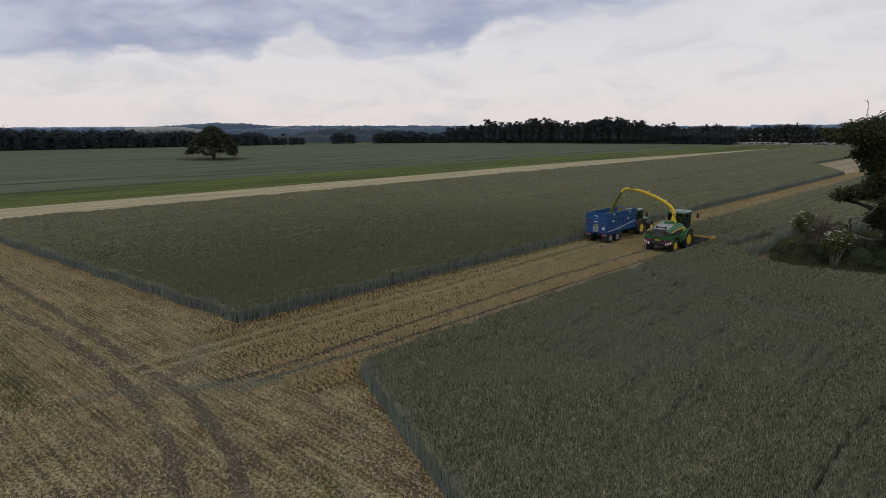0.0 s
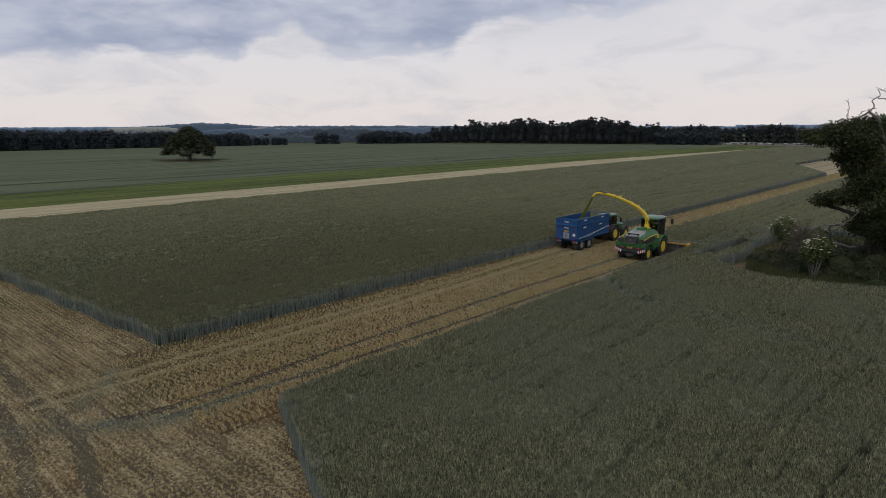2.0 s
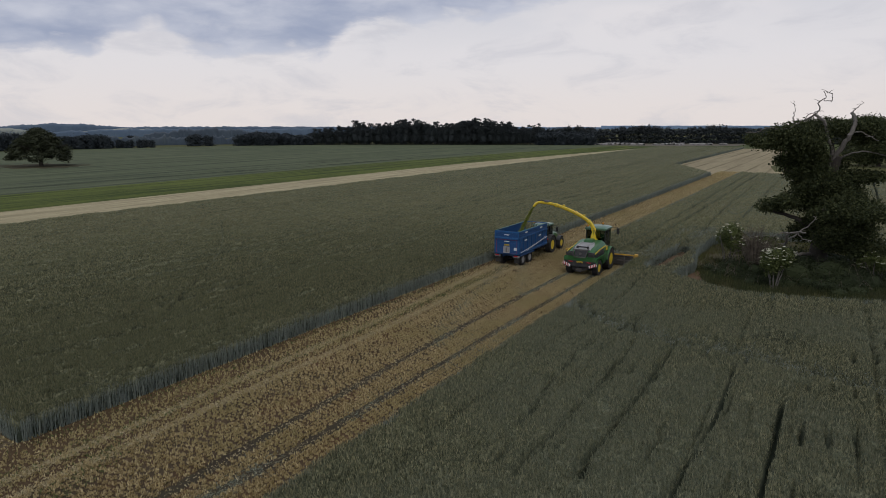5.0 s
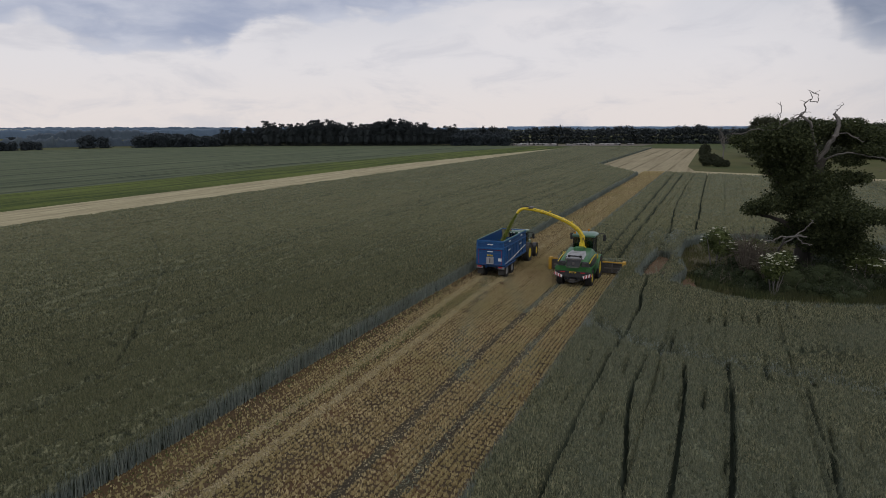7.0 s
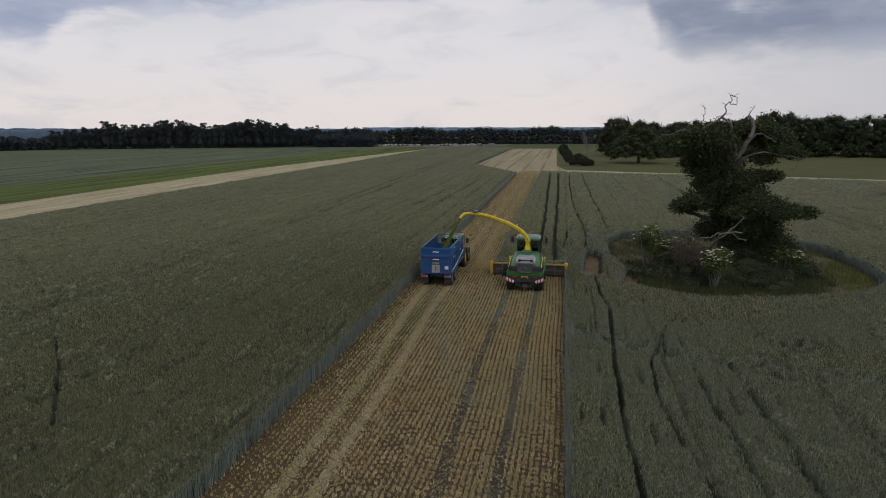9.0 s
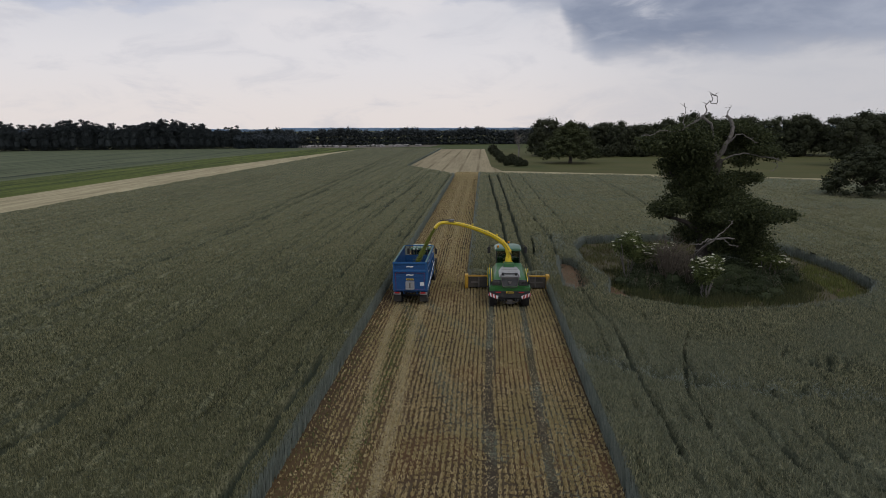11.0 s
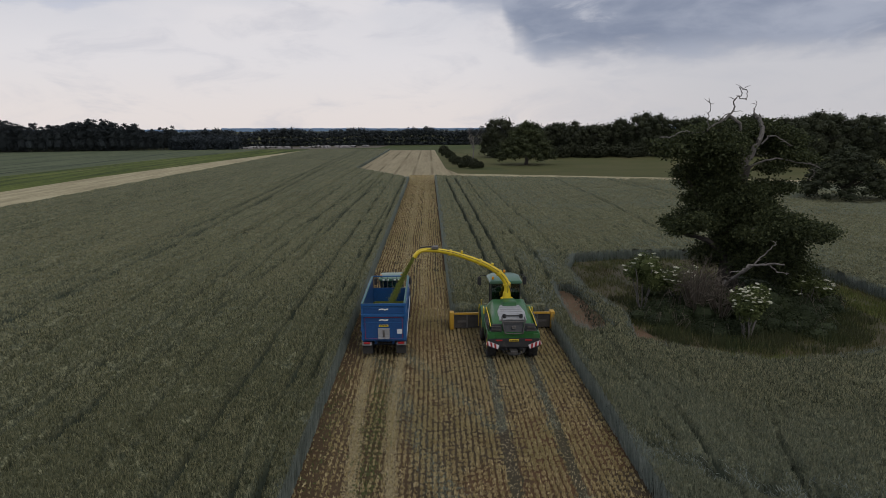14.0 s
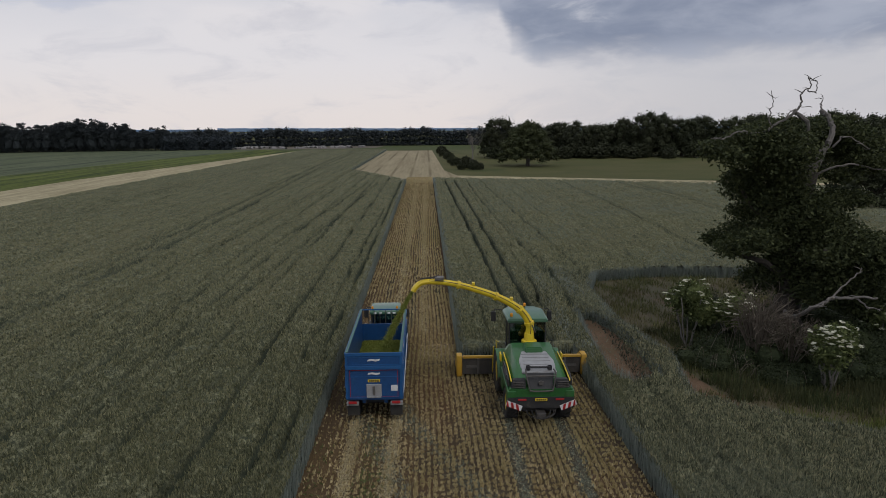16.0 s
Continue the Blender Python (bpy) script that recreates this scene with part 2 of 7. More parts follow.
def field_material(name, a, b, line, period, turn, width):
    """A distant cereal field: two slow tones and darker wheel lines every few metres."""
    m = material(name, a, b, 0.26, 0.95, 0.3, fine=5, shine=0.06, stretch=(1, 0.05, 1))
    k = Nodes(m.node_tree, False)
    bsdf = next(n for n in m.node_tree.nodes if n.type == "BSDF_PRINCIPLED")
    base = bsdf.inputs["Base Color"].links[0].from_socket
    split = k.add("ShaderNodeSeparateXYZ")
    k.plug(k.add("ShaderNodeNewGeometry").outputs["Position"], split.inputs[0])
    across = k.math("ADD", k.math("MULTIPLY", split.outputs[0], math.cos(turn)), k.math("MULTIPLY", split.outputs[1], math.sin(turn)))
    wave = k.math("PINGPONG", across, period / 2)
    where = k.noise(k.add("ShaderNodeNewGeometry").outputs["Position"], 0.012, 3)
    lines = k.math("MULTIPLY", k.ramp(wave, width, 0.0), k.ramp(where, 0.35, 0.6))
    k.plug(k.mix(k.math("MULTIPLY", lines, 0.75), base, line), bsdf.inputs["Base Color"])
    return m


FAR_CROP = field_material("distant_wheat", (0.135, 0.15, 0.086), (0.06, 0.077, 0.046), (0.035, 0.048, 0.036), 24.0, 0.06, 2.6)
FAR_GREEN = material("distant_green_field", (0.068, 0.085, 0.034), (0.085, 0.098, 0.042), 0.01, 0.95, fine=20, shine=0.08)

# ---- mesh helpers ----


def quick_mesh(name, verts, faces):
    """A mesh from arrays of equal-sided faces."""
    verts, faces = np.asarray(verts, np.float32), np.asarray(faces, np.int32)
    me = bpy.data.meshes.new(name)
    sides = faces.shape[1]
    me.vertices.add(len(verts))
    me.vertices.foreach_set("co", verts.ravel())
    me.loops.add(faces.size)
    me.loops.foreach_set("vertex_index", faces.ravel())
    me.polygons.add(len(faces))
    me.polygons.foreach_set("loop_start", np.arange(0, faces.size, sides, dtype=np.int32))
    me.polygons.foreach_set("loop_total", np.full(len(faces), sides, np.int32))
    me.update(calc_edges=True)
    return me


def put(name, me, mat, label="", category="", kind="", group="", parent=None, smooth=False):
    me.materials.append(mat)
    if smooth:
        me.polygons.foreach_set("use_smooth", np.ones(len(me.polygons), bool))
    ob = new(name, me)
    if parent:
        ob.parent = parent
    return tagged(ob, label, category, group, kind)


def inside(x, y, poly):
    """Which points lie in a polygon."""
    hit = np.zeros(x.shape, bool)
    for (x1, y1), (x2, y2) in zip(poly, poly[1:] + poly[:1]):
        cross = (y1 > y) != (y2 > y)
        hit ^= cross & (x < (x2 - x1) * (y - y1) / (y2 - y1 + 1e-12) + x1)
    return hit


def away(x, y, line):
    """Distance of points from a polyline."""
    best = np.full(x.shape, 1e9)
    for (x1, y1), (x2, y2) in zip(line, line[1:]):
        dx, dy = x2 - x1, y2 - y1
        s = np.clip(((x - x1) * dx + (y - y1) * dy) / (dx * dx + dy * dy), 0, 1)
        best = np.minimum(best, np.hypot(x - x1 - s * dx, y - y1 - s * dy))
    return best


def waves(x, y, size, seed):
    """Smooth random relief of about that size, from -1 to 1."""
    r = np.random.RandomState(seed)
    total = np.zeros(np.shape(x))
    for _ in range(7):
        a, f, p = r.uniform(0, 6.28), r.uniform(0.6, 1.7) * 6.28 / size, r.uniform(0, 6.28)
        total = total + np.sin((x * np.cos(a) + y * np.sin(a)) * f + p)
    return total / 4


def sheet(name, poly, z, mat, label, category="ground", kind="structure"):
    me = bpy.data.meshes.new(name)
    me.from_pydata([(x, y, z) for x, y in poly], [], [tuple(range(len(poly)))])
    if me.polygons[0].normal.z < 0:
        me.flip_normals()
    return put(name, me, mat, label, category, kind)


# ---- the land ----
sheet("ground", [(-2400, -2400), (2400, -2400), (2400, 2400), (-2400, 2400)], -0.03, GRASS_LAND, "dull green farmland reaching to the horizon")
sheet("ground_stubble", [(-98, -70), (120, -70), (120, 230), (-98, 230)], 0.0, SOIL, "brown soil of the harvested cereal field")
LEFT_NEAR = [(-96.5, -70), (-97, 30), (-99, 90), (-100, 150), (-99, 220), (-96, 300), (-91, 392)]
LEFT_FAR = [(-119, -70), (-119.5, 60), (-120, 130), (-121, 200), (-114, 290), (-103, 400)]
VERGE_FAR = [(-146, -70), (-147, 60), (-148, 130), (-150, 200), (-146, 290), (-130, 420)]
sheet("track_left", LEFT_NEAR + LEFT_FAR[::-1], 0.02, TRACK_PALE, "pale mown stubble headland along the crop", "track")
sheet("verge", LEFT_FAR + VERGE_FAR[::-1], 0.03, VERGE, "green grassy margin between two fields", "grass")
sheet("field_left", VERGE_FAR + [(-170, 440), (-300, 400), (-372, 350), (-412, 270), (-450, 100), (-520, -70)], 0.05, FAR_CROP, "bluish green wheat field with wheel lines", "field")
DARK_CROP = material("dark_lodged_wheat", (0.022, 0.03, 0.026), (0.085, 0.10, 0.06), 0.35, 0.95, 0.3, fine=6, shine=0.05, stretch=(1, 0.07, 1))
lodge = random.Random(8)
for i in range(11):
    x, y, half, run = lodge.uniform(-178, -156), lodge.uniform(40, 250), lodge.uniform(0.8, 2.4), lodge.uniform(25, 80)
    left_side = [(x - half * lodge.uniform(0.3, 1.0) * math.sin(math.pi * q / 10), y + run * (q / 10 - 0.5)) for q in range(11)]
    right_side = [(x + half * lodge.uniform(0.3, 1.0) * math.sin(math.pi * q / 10) + 0.05, y + run * (q / 10 - 0.5)) for q in range(11)]
    sheet("lodged_wheat", left_side + right_side[::-1], 0.058 + 0.004 * i, DARK_CROP, "dark streak of lodged wheat along the field margin", "field")
# trodden, lodged ring in the wheat round the lone oak
ring_r = random.Random(4)
sheet("lodged_ring", [(-247 + 20 * q * math.cos(a), 129 + 13 * q * math.sin(a)) for a, q in ((math.tau * i / 40, ring_r.uniform(0.75, 1.15)) for i in range(40))], 0.055,
      material("trodden_wheat", (0.085, 0.07, 0.042), (0.04, 0.046, 0.028), 0.15, 0.95, 0.3, fine=6, shine=0.05, stretch=(1, 0.3, 1)), "trodden brown wheat and soil round the lone oak", "field")
PALE = [(-37.6, 183.5), (-30.8, 184), (-24.6, 186.0), (-24.2, 214), (-27, 225), (-29, 392), (-54, 392), (-54, 222)]
LINED_PALE = field_material("lined_pale_stubble", (0.35, 0.30, 0.19), (0.24, 0.20, 0.125), (0.10, 0.08, 0.045), 5.2, 0.0, 0.7)
sheet("pale_block", PALE, 0.012, LINED_PALE, "pale harvested stubble block beyond the field corner", "field")
sheet("side_path", [(-24.6, 185.5), (55, 157), (120, 134), (120, 150), (63, 171), (-24.2, 205)], 0.024, TRACK_PALE, "pale stubble strip across the field end", "track")
sheet("meadow", [(-24.2, 205), (63, 171), (120, 150), (420, 80), (420, 300), (120, 330), (-10, 330), (-26, 400), (-27, 226)], 0.03, ROUGH_GRASS, "rough olive-brown meadow before the trees", "grass")
sheet("far_field", [(-28, 393), (-103, 393), (-150, 440), (-150, 700), (60, 700), (60, 440), (-20, 394)], 0.035, FAR_GREEN, "green field beyond the stubble", "field")

# ---- standing crop ----
HIGH = 1.1
TREE = (-10.3, 73.0)
CLEAR = [(-20.6, 62.6), (-17.5, 60.2), (-14.6, 58.8), (-11.0, 59.4), (-6.5, 61.0), (-2.4, 63.2), (0.2, 67.0), (1.0, 74.0), (0.4, 82.0), (-3.5, 87.5), (-13.0, 88.4), (-18.6, 87.2), (-20.4, 82.0), (-20.6, 74.0), (-19.6, 68.0)]
LANE = [(-22.5, 65.5), (-22.2, 70.5), (-22.0, 74.5)]
LANE_HOLE = [(-23.3, 66.5), (-22.4, 64.6), (-21.0, 65.4), (-20.7, 66.8), (-20.5, 70.0), (-20.8, 74.0), (-21.5, 76.6), (-22.5, 77.0), (-23.0, 72.0)]
GROOVES = [
    ([(-21.9, 26), (-22.1, 33), (-22.1, 38), (-22.2, 44), (-21.8, 50), (-21.8, 55), (-22.2, 64)], 0.12),
    ([(-17.6, 54), (-19.1, 50.5), (-20.3, 45.5), (-20.6, 41.5), (-20.1, 36.6), (-19.7, 32.5)], 0.1),
    ([(-18.4, 45), (-18.1, 38.5), (-18.2, 31)], 0.1),
    ([(-16.4, 46), (-16.3, 38), (-16.3, 30)], 0.1),
    ([(-13.0, 52), (-14.2, 50)], 0.1),
    ([(-13.2, 43.5), (-13.1, 38), (-13.3, 34), (-13.4, 30.4), (-13.0, 26)], 0.1),
    ([(-10.9, 40.5), (-11.0, 33.7), (-10.8, 27.6), (-10.7, 24)], 0.1),
    ([(-6.0, 42.7), (-6.8, 35.5), (-6.9, 31.5)], 0.1),
    ([(-4.5, 33.4), (-5.0, 29.0), (-5.1, 24)], 0.1),
    ([(-24.2, 86), (-24.7, 76)], 0.12),
    ([(-21.9, 90), (-22.6, 78)], 0.12),
    ([(-61.2, 22), (-60.5, 80), (-61.0, 114), (-66.5, 234), (-70, 380)], 0.34),
    ([(-59.2, 22), (-58.4, 80), (-59.0, 114), (-64.4, 234), (-68, 380)], 0.34),
    ([(-55.9, 40), (-55.7, 62), (-53.6, 103), (-51.5, 160)], 0.12),
    ([(-49.0, 36), (-49.1, 52), (-49.2, 63), (-48.9, 88), (-46.5, 130), (-44.9, 178)], 0.2),
    ([(-47.6, 36), (-47.0, 51), (-46.4, 62), (-45.5, 86), (-44.0, 130), (-42.8, 178)], 0.18),
    ([(-76, 64.6), (-66, 56.5), (-59, 50.3), (-50, 40.4), (-44.8, 34), (-43.4, 28.5)], 0.09),
    ([(-84.5, 24), (-84, 130), (-85, 380)], 0.29),
    ([(-82.2, 24), (-81.8, 130), (-82.6, 380)], 0.29),
    ([(-38.6, 24), (-38.9, 70), (-38.6, 130)], 0.10),
    ([(-27.0, 66), (-27.1, 86), (-27.2, 107), (-27.7, 140), (-28.2, 181)], 0.2),
    ([(-25.4, 70), (-25.6, 83), (-25.6, 98), (-25.8, 140), (-26.1, 181)], 0.2),
    ([(-22.2, 86), (-23.2, 110), (-23.6, 150), (-23.2, 200)], 0.11),
    ([(-19.6, 90), (-20.0, 120), (-20.6, 198)], 0.11),
    ([(-6, 95), (-4, 130), (-3, 190)], 0.18),
    ([(8, 92), (9, 130), (8, 186)], 0.18),
    ([(10.4, 92), (11.4, 130), (10.4, 186)], 0.18),
]
SWATH = [(-24.3, 51.0), (-20.5, 47.4), (-16.6, 46.2), (-12.7, 45.8), (-9.5, 44.6), (-4, 43)]
FLAT = [((-20, 86.5), 2.2), ((-22.4, 78), 1.0), ((-23.2, 88), 1.2), ((-12, 49.5), 1.6), ((-6.5, 51), 1.4), ((-3, 48), 1.2), ((4, 55), 1.5)]


def groove(x, y):
    """1 in the middle of the wheel lines and flattened spots, 0 away from them."""
    d = np.zeros(x.shape)
    wob = waves(x, y, 7.0, 3) * 0.12
    for line, half in GROOVES:
        d = np.maximum(d, np.clip(1.3 - away(x + wob, y, line) / half, 0, 1))
    # faint drill misses along the rows
    lines = np.clip(1.25 - np.abs((x + wob * 0.6 + 500) % 3.05 - 1.5) / np.where(x < -37, 0.22, 0.15), 0, 1)
    d = np.maximum(d, lines * np.clip(0.42 + waves(x * 3.0, y, 16.0, 21) * 0.5, 0.2, 0.72) * np.where(x < -37, 1.0, 0.3))
    lines = np.clip(1.25 - np.abs((x + wob * 0.6 + 500) % 0.92 - 0.46) / 0.14, 0, 1)
    d = np.maximum(d, lines * np.clip(waves(x * 2.0, y, 6.0, 22) * 0.5 - 0.05, 0, 0.42))
    for (cx, cy), r in FLAT:
        d = np.maximum(d, np.clip(1.3 - np.hypot((x - cx), (y - cy)) / r, 0, 1) * np.clip(0.4 + waves(x, y, 0.7, 8), 0, 1) * 0.8)
    d = np.maximum(d, np.clip(1.3 - away(x, y, SWATH) / 0.75, 0, 1) * np.clip(0.22 + 0.25 * waves(x, y, 1.2, 9), 0.05, 0.5))
    d = np.maximum(d, np.clip(1.4 - away(x, y, LANE) / 0.8, 0, 1))
    return d


def hollow(x, y):
    """Small lodged hollows between the tufts, from 0 to 1."""
    return np.clip(-0.15 - waves(x, y * 0.7, 1.5, 41) - 0.5 * waves(x, y * 0.7, 4.0, 42), 0, 1)


def crop_top(x, y):
    return HIGH - 0.12 + 0.07 * waves(x, y, 9.0, 1) + 0.05 * waves(x, y, 1.6, 2) + 0.05 * waves(x, y, 0.55, 4) - 0.13 * hollow(x, y)


def surface(x, y, g):
    """The height of the crop where its wheel lines are g deep."""
    return np.maximum(crop_top(x, y) - 1.02 * np.clip(g * 1.6, 0, 1), 0.09)


def front_left(x):
    return 22.3 + 0.055 * (x + 37.5) + 0.15 * np.sin(x * 0.9)


def front_right(x):
    return np.where(x < -10, 21.9 - 0.47 * (x + 24.4), 15.1 - 0.75 * (x + 10))


def end_right(x):
    return 187.5 - 0.35 * (x + 26.5)


def steps(a, b, fine, coarse, near):
    """Values from a to b, in fine steps up to near and coarser ones past it."""
    s = [a]
    while s[-1] < b:
        s.append(s[-1] + (fine if s[-1] < near else fine + (coarse - fine) * min(1, (s[-1] - near) / 120)))
    return np.array(s[:-1] + [b])


def canopy(name, xs, y0, y1, rise, label, holes=()):
    """A sheet of leaves and heads over a block of crop, with sides down to the soil."""
    gx, t = np.meshgrid(xs, np.linspace(0, 1, rise), indexing="ij")
    # rows lie closer together at the near end
    s = t ** 1.7
    gy = y0(gx) * (1 - s) + y1(gx) * s
    gz = surface(gx, gy, groove(gx, gy)) - 0.03
    for poly in holes:
        gz[inside(gx, gy, poly)] = 0.015
    gz[0, :] = gz[-1, :] = gz[:, 0] = gz[:, -1] = 0.0
    n, m = gx.shape
    i = np.arange(n * m).reshape(n, m)
    faces = np.stack([i[:-1, :-1], i[1:, :-1], i[1:, 1:], i[:-1, 1:]], -1).reshape(-1, 4)
    if holes:
        cx, cy = (gx[:-1, :-1] + gx[1:, 1:]) / 2, (gy[:-1, :-1] + gy[1:, 1:]) / 2
        keep = np.ones(cx.shape, bool)
        for poly in holes:
            keep &= ~inside(cx, cy, poly)
        faces = faces[keep.ravel()]
    me = quick_mesh(name, np.stack([gx, gy, gz], -1).reshape(-1, 3), faces)
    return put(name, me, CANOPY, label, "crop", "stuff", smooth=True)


E_L1 = lambda x: 184 + (-37.2 - x) * 2.3
HARV_Y = 62.6
CUT_Y = HARV_Y + 6.9
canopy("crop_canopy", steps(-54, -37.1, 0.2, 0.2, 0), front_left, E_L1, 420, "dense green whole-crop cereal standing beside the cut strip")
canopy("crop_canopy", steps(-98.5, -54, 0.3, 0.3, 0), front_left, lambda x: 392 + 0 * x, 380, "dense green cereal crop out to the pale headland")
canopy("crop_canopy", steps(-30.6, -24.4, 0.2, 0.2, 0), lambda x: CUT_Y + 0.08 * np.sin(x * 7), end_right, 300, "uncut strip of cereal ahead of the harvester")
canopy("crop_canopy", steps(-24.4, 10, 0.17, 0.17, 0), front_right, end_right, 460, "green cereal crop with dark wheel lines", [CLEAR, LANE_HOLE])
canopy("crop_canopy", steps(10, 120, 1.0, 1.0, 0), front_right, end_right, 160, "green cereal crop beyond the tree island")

rng = np.random.RandomState(5)


def blades(name, x, y, z0, tall, wide, lean, mat, label, category, parent=None):
    """Upright tapering blades, one triangle each."""
    n = len(x)
    a = rng.uniform(0, 6.283, n)
    ca, sa = np.cos(a) * wide / 2, np.sin(a) * wide / 2
    b, l = rng.uniform(0, 6.283, n), rng.uniform(0, 1, n) * lean
    v = np.empty((n, 3, 3))
    v[:, 0] = np.stack([x - ca, y - sa, z0], -1)
    v[:, 1] = np.stack([x + ca, y + sa, z0], -1)
    v[:, 2] = np.stack([x + np.cos(b) * l, y + np.sin(b) * l, z0 + tall], -1)
    me = quick_mesh(name, v.reshape(-1, 3), np.arange(3 * n).reshape(-1, 3))
    return put(name, me, mat, label, category, "stuff", parent=parent)


def crop_region(x, y):
    left = (x < -37.1) & (x > -98.5) & (y > front_left(x)) & (y < np.where(x > -54, E_L1(x), 392))
    ahead = (x > -30.6) & (x <= -24.4) & (y > CUT_Y) & (y < end_right(x))
    right = (x > -24.4) & (x < 40) & (y > front_right(x)) & (y < end_right(x)) & ~inside(x, y, CLEAR)
    return left | ahead | right


def crop_heads(count, x0, x1, y0, y1):
    """Heads thinning out, and broadening to tufts, away from the flown part of the field."""
    x, y = rng.uniform(x0, x1, count), rng.uniform(y0, y1, count)
    d = np.maximum(np.hypot(x + 25, (y - 36)) / 23, 1)
    keep = (rng.uniform(0, 1, count) < d ** -2.45) & crop_region(x, y)
    x, y, d = x[keep], y[keep], d[keep]
    g = groove(x, y)
    keep = (g < rng.uniform(0.3, 0.75, len(x))) & (hollow(x, y) < rng.uniform(0.4, 1.4, len(x)))
    x, y, d, g = x[keep], y[keep], d[keep], g[keep]
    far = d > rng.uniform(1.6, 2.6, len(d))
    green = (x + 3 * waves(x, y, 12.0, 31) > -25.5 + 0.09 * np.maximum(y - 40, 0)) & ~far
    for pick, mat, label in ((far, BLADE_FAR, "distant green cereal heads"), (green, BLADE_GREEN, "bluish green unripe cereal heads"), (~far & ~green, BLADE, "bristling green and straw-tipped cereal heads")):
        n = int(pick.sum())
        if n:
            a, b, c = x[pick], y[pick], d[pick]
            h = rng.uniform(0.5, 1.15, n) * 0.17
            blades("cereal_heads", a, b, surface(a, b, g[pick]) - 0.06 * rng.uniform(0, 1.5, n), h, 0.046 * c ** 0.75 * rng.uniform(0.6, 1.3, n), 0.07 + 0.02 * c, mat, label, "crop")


DENSE = 560
for x0, x1, y0, y1 in ((-65, -37, 20, 80), (-24.4, 10, 5, 70), (-98, -65, 20, 130), (-31, 40, 70, 130), (-65, -37, 80, 130), (10, 40, -5, 70), (-98, 40, 130, 390)):
    crop_heads(int((x1 - x0) * (y1 - y0) * DENSE), x0, x1, y0, y1)

def stem_curtain(line, per_metre, depth, label):
    """The cut face of the crop: bare stems from the soil to the heads."""
    xs, ys = [], []
    for (x1, y1), (x2, y2) in zip(line, line[1:]):
        length = math.hypot(x2 - x1, y2 - y1)
        n = int(length * per_metre * 2.6)
        s = rng.uniform(0, 1, n)
        off = rng.uniform(-0.12, depth, n)
        nx, ny = -(y2 - y1) / length, (x2 - x1) / length
        xs.append(x1 + s * (x2 - x1) + nx * off)
        ys.append(y1 + s * (y2 - y1) + ny * off)
    x, y = np.concatenate(xs), np.concatenate(ys)
    n = len(x)
    keep = crop_region(x, y) | (rng.uniform(0, 1, n) < 0.7)
    x, y = x[keep], y[keep]
    n = len(x)
    blades("crop_edge_stems", x, y, np.zeros(n), HIGH * rng.uniform(0.7, 1.05, n), 0.034 * rng.uniform(0.7, 1.3, n), 0.2, STEM, label, "crop")


def lodged_stems(line, half, count, label):
    """Leaning blue-grey stems where a swath of the crop has been pushed over."""
    pts = np.array([(x1 + (x2 - x1) * i / 40, y1 + (y2 - y1) * i / 40) for (x1, y1), (x2, y2) in zip(line, line[1:]) for i in range(40)])
    p = pts[rng.randint(0, len(pts), count)] + rng.normal(0, half, (count, 2))
    x, y = p[:, 0], p[:, 1]
    keep = crop_region(x, y)
    x, y = x[keep], y[keep]
    n = len(x)
    blades("lodged_stems", x, y, surface(x, y, groove(x, y)) - 0.04, rng.uniform(0.08, 0.22, n), rng.uniform(0.02, 0.05, n), 0.3, STEM, label, "crop")


lodged_stems(SWATH, 0.45, 5500, "blue-grey lodged stems across the crop")
lodged_stems([(-23.6, 88), (-24.3, 74), (-23.8, 68)], 0.4, 1800, "blue-grey leaning stems beside the tree island")
lodged_stems([(-21.5, 89), (-22.0, 79)], 0.5, 1800, "blue-grey leaning stems beside the tree island")

fx = np.linspace(-98.5, -37.1, 40)
stem_curtain([(-37.1, 22.3), (-37.1, 184)], 110, 0.3, "blue-grey cereal stems exposed along the cut edge")
stem_curtain([(float(a), float(front_left(a))) for a in fx], 90, 0.3, "blue-grey cereal stems along the headland edge")
gx_ = np.linspace(-24.4, 10, 24)
stem_curtain([(-24.4, CUT_Y), (-24.4, 21.9)], 110, 0.3, "blue-grey cereal stems exposed along the cut edge")
stem_curtain([(float(a), float(front_right(a))) for a in gx_], 110, 0.3, "blue-grey cereal stems at the near crop edge")
stem_curtain([(-30.6, 188), (-30.6, CUT_Y)], 80, 0.3, "blue-grey cereal stems beside the first cut strip")
stem_curtain([(-30.6, CUT_Y), (-24.4, CUT_Y)], 80, 0.3, "cereal stems just ahead of the cutter")
stem_curtain(LANE_HOLE[::-1] + [LANE_HOLE[-1]], 55, 0.3, "cereal stems beside a bare lane")
stem_curtain(CLEAR[::-1] + [CLEAR[-1]], 150, 0.3, "cereal stems round the tree island")
stem_curtain([(-54, 392), (-54, 222), (-37.2, 184)][::-1], 25, 0.3, "cereal stems along the pale stubble block")

# ---- stubble ----


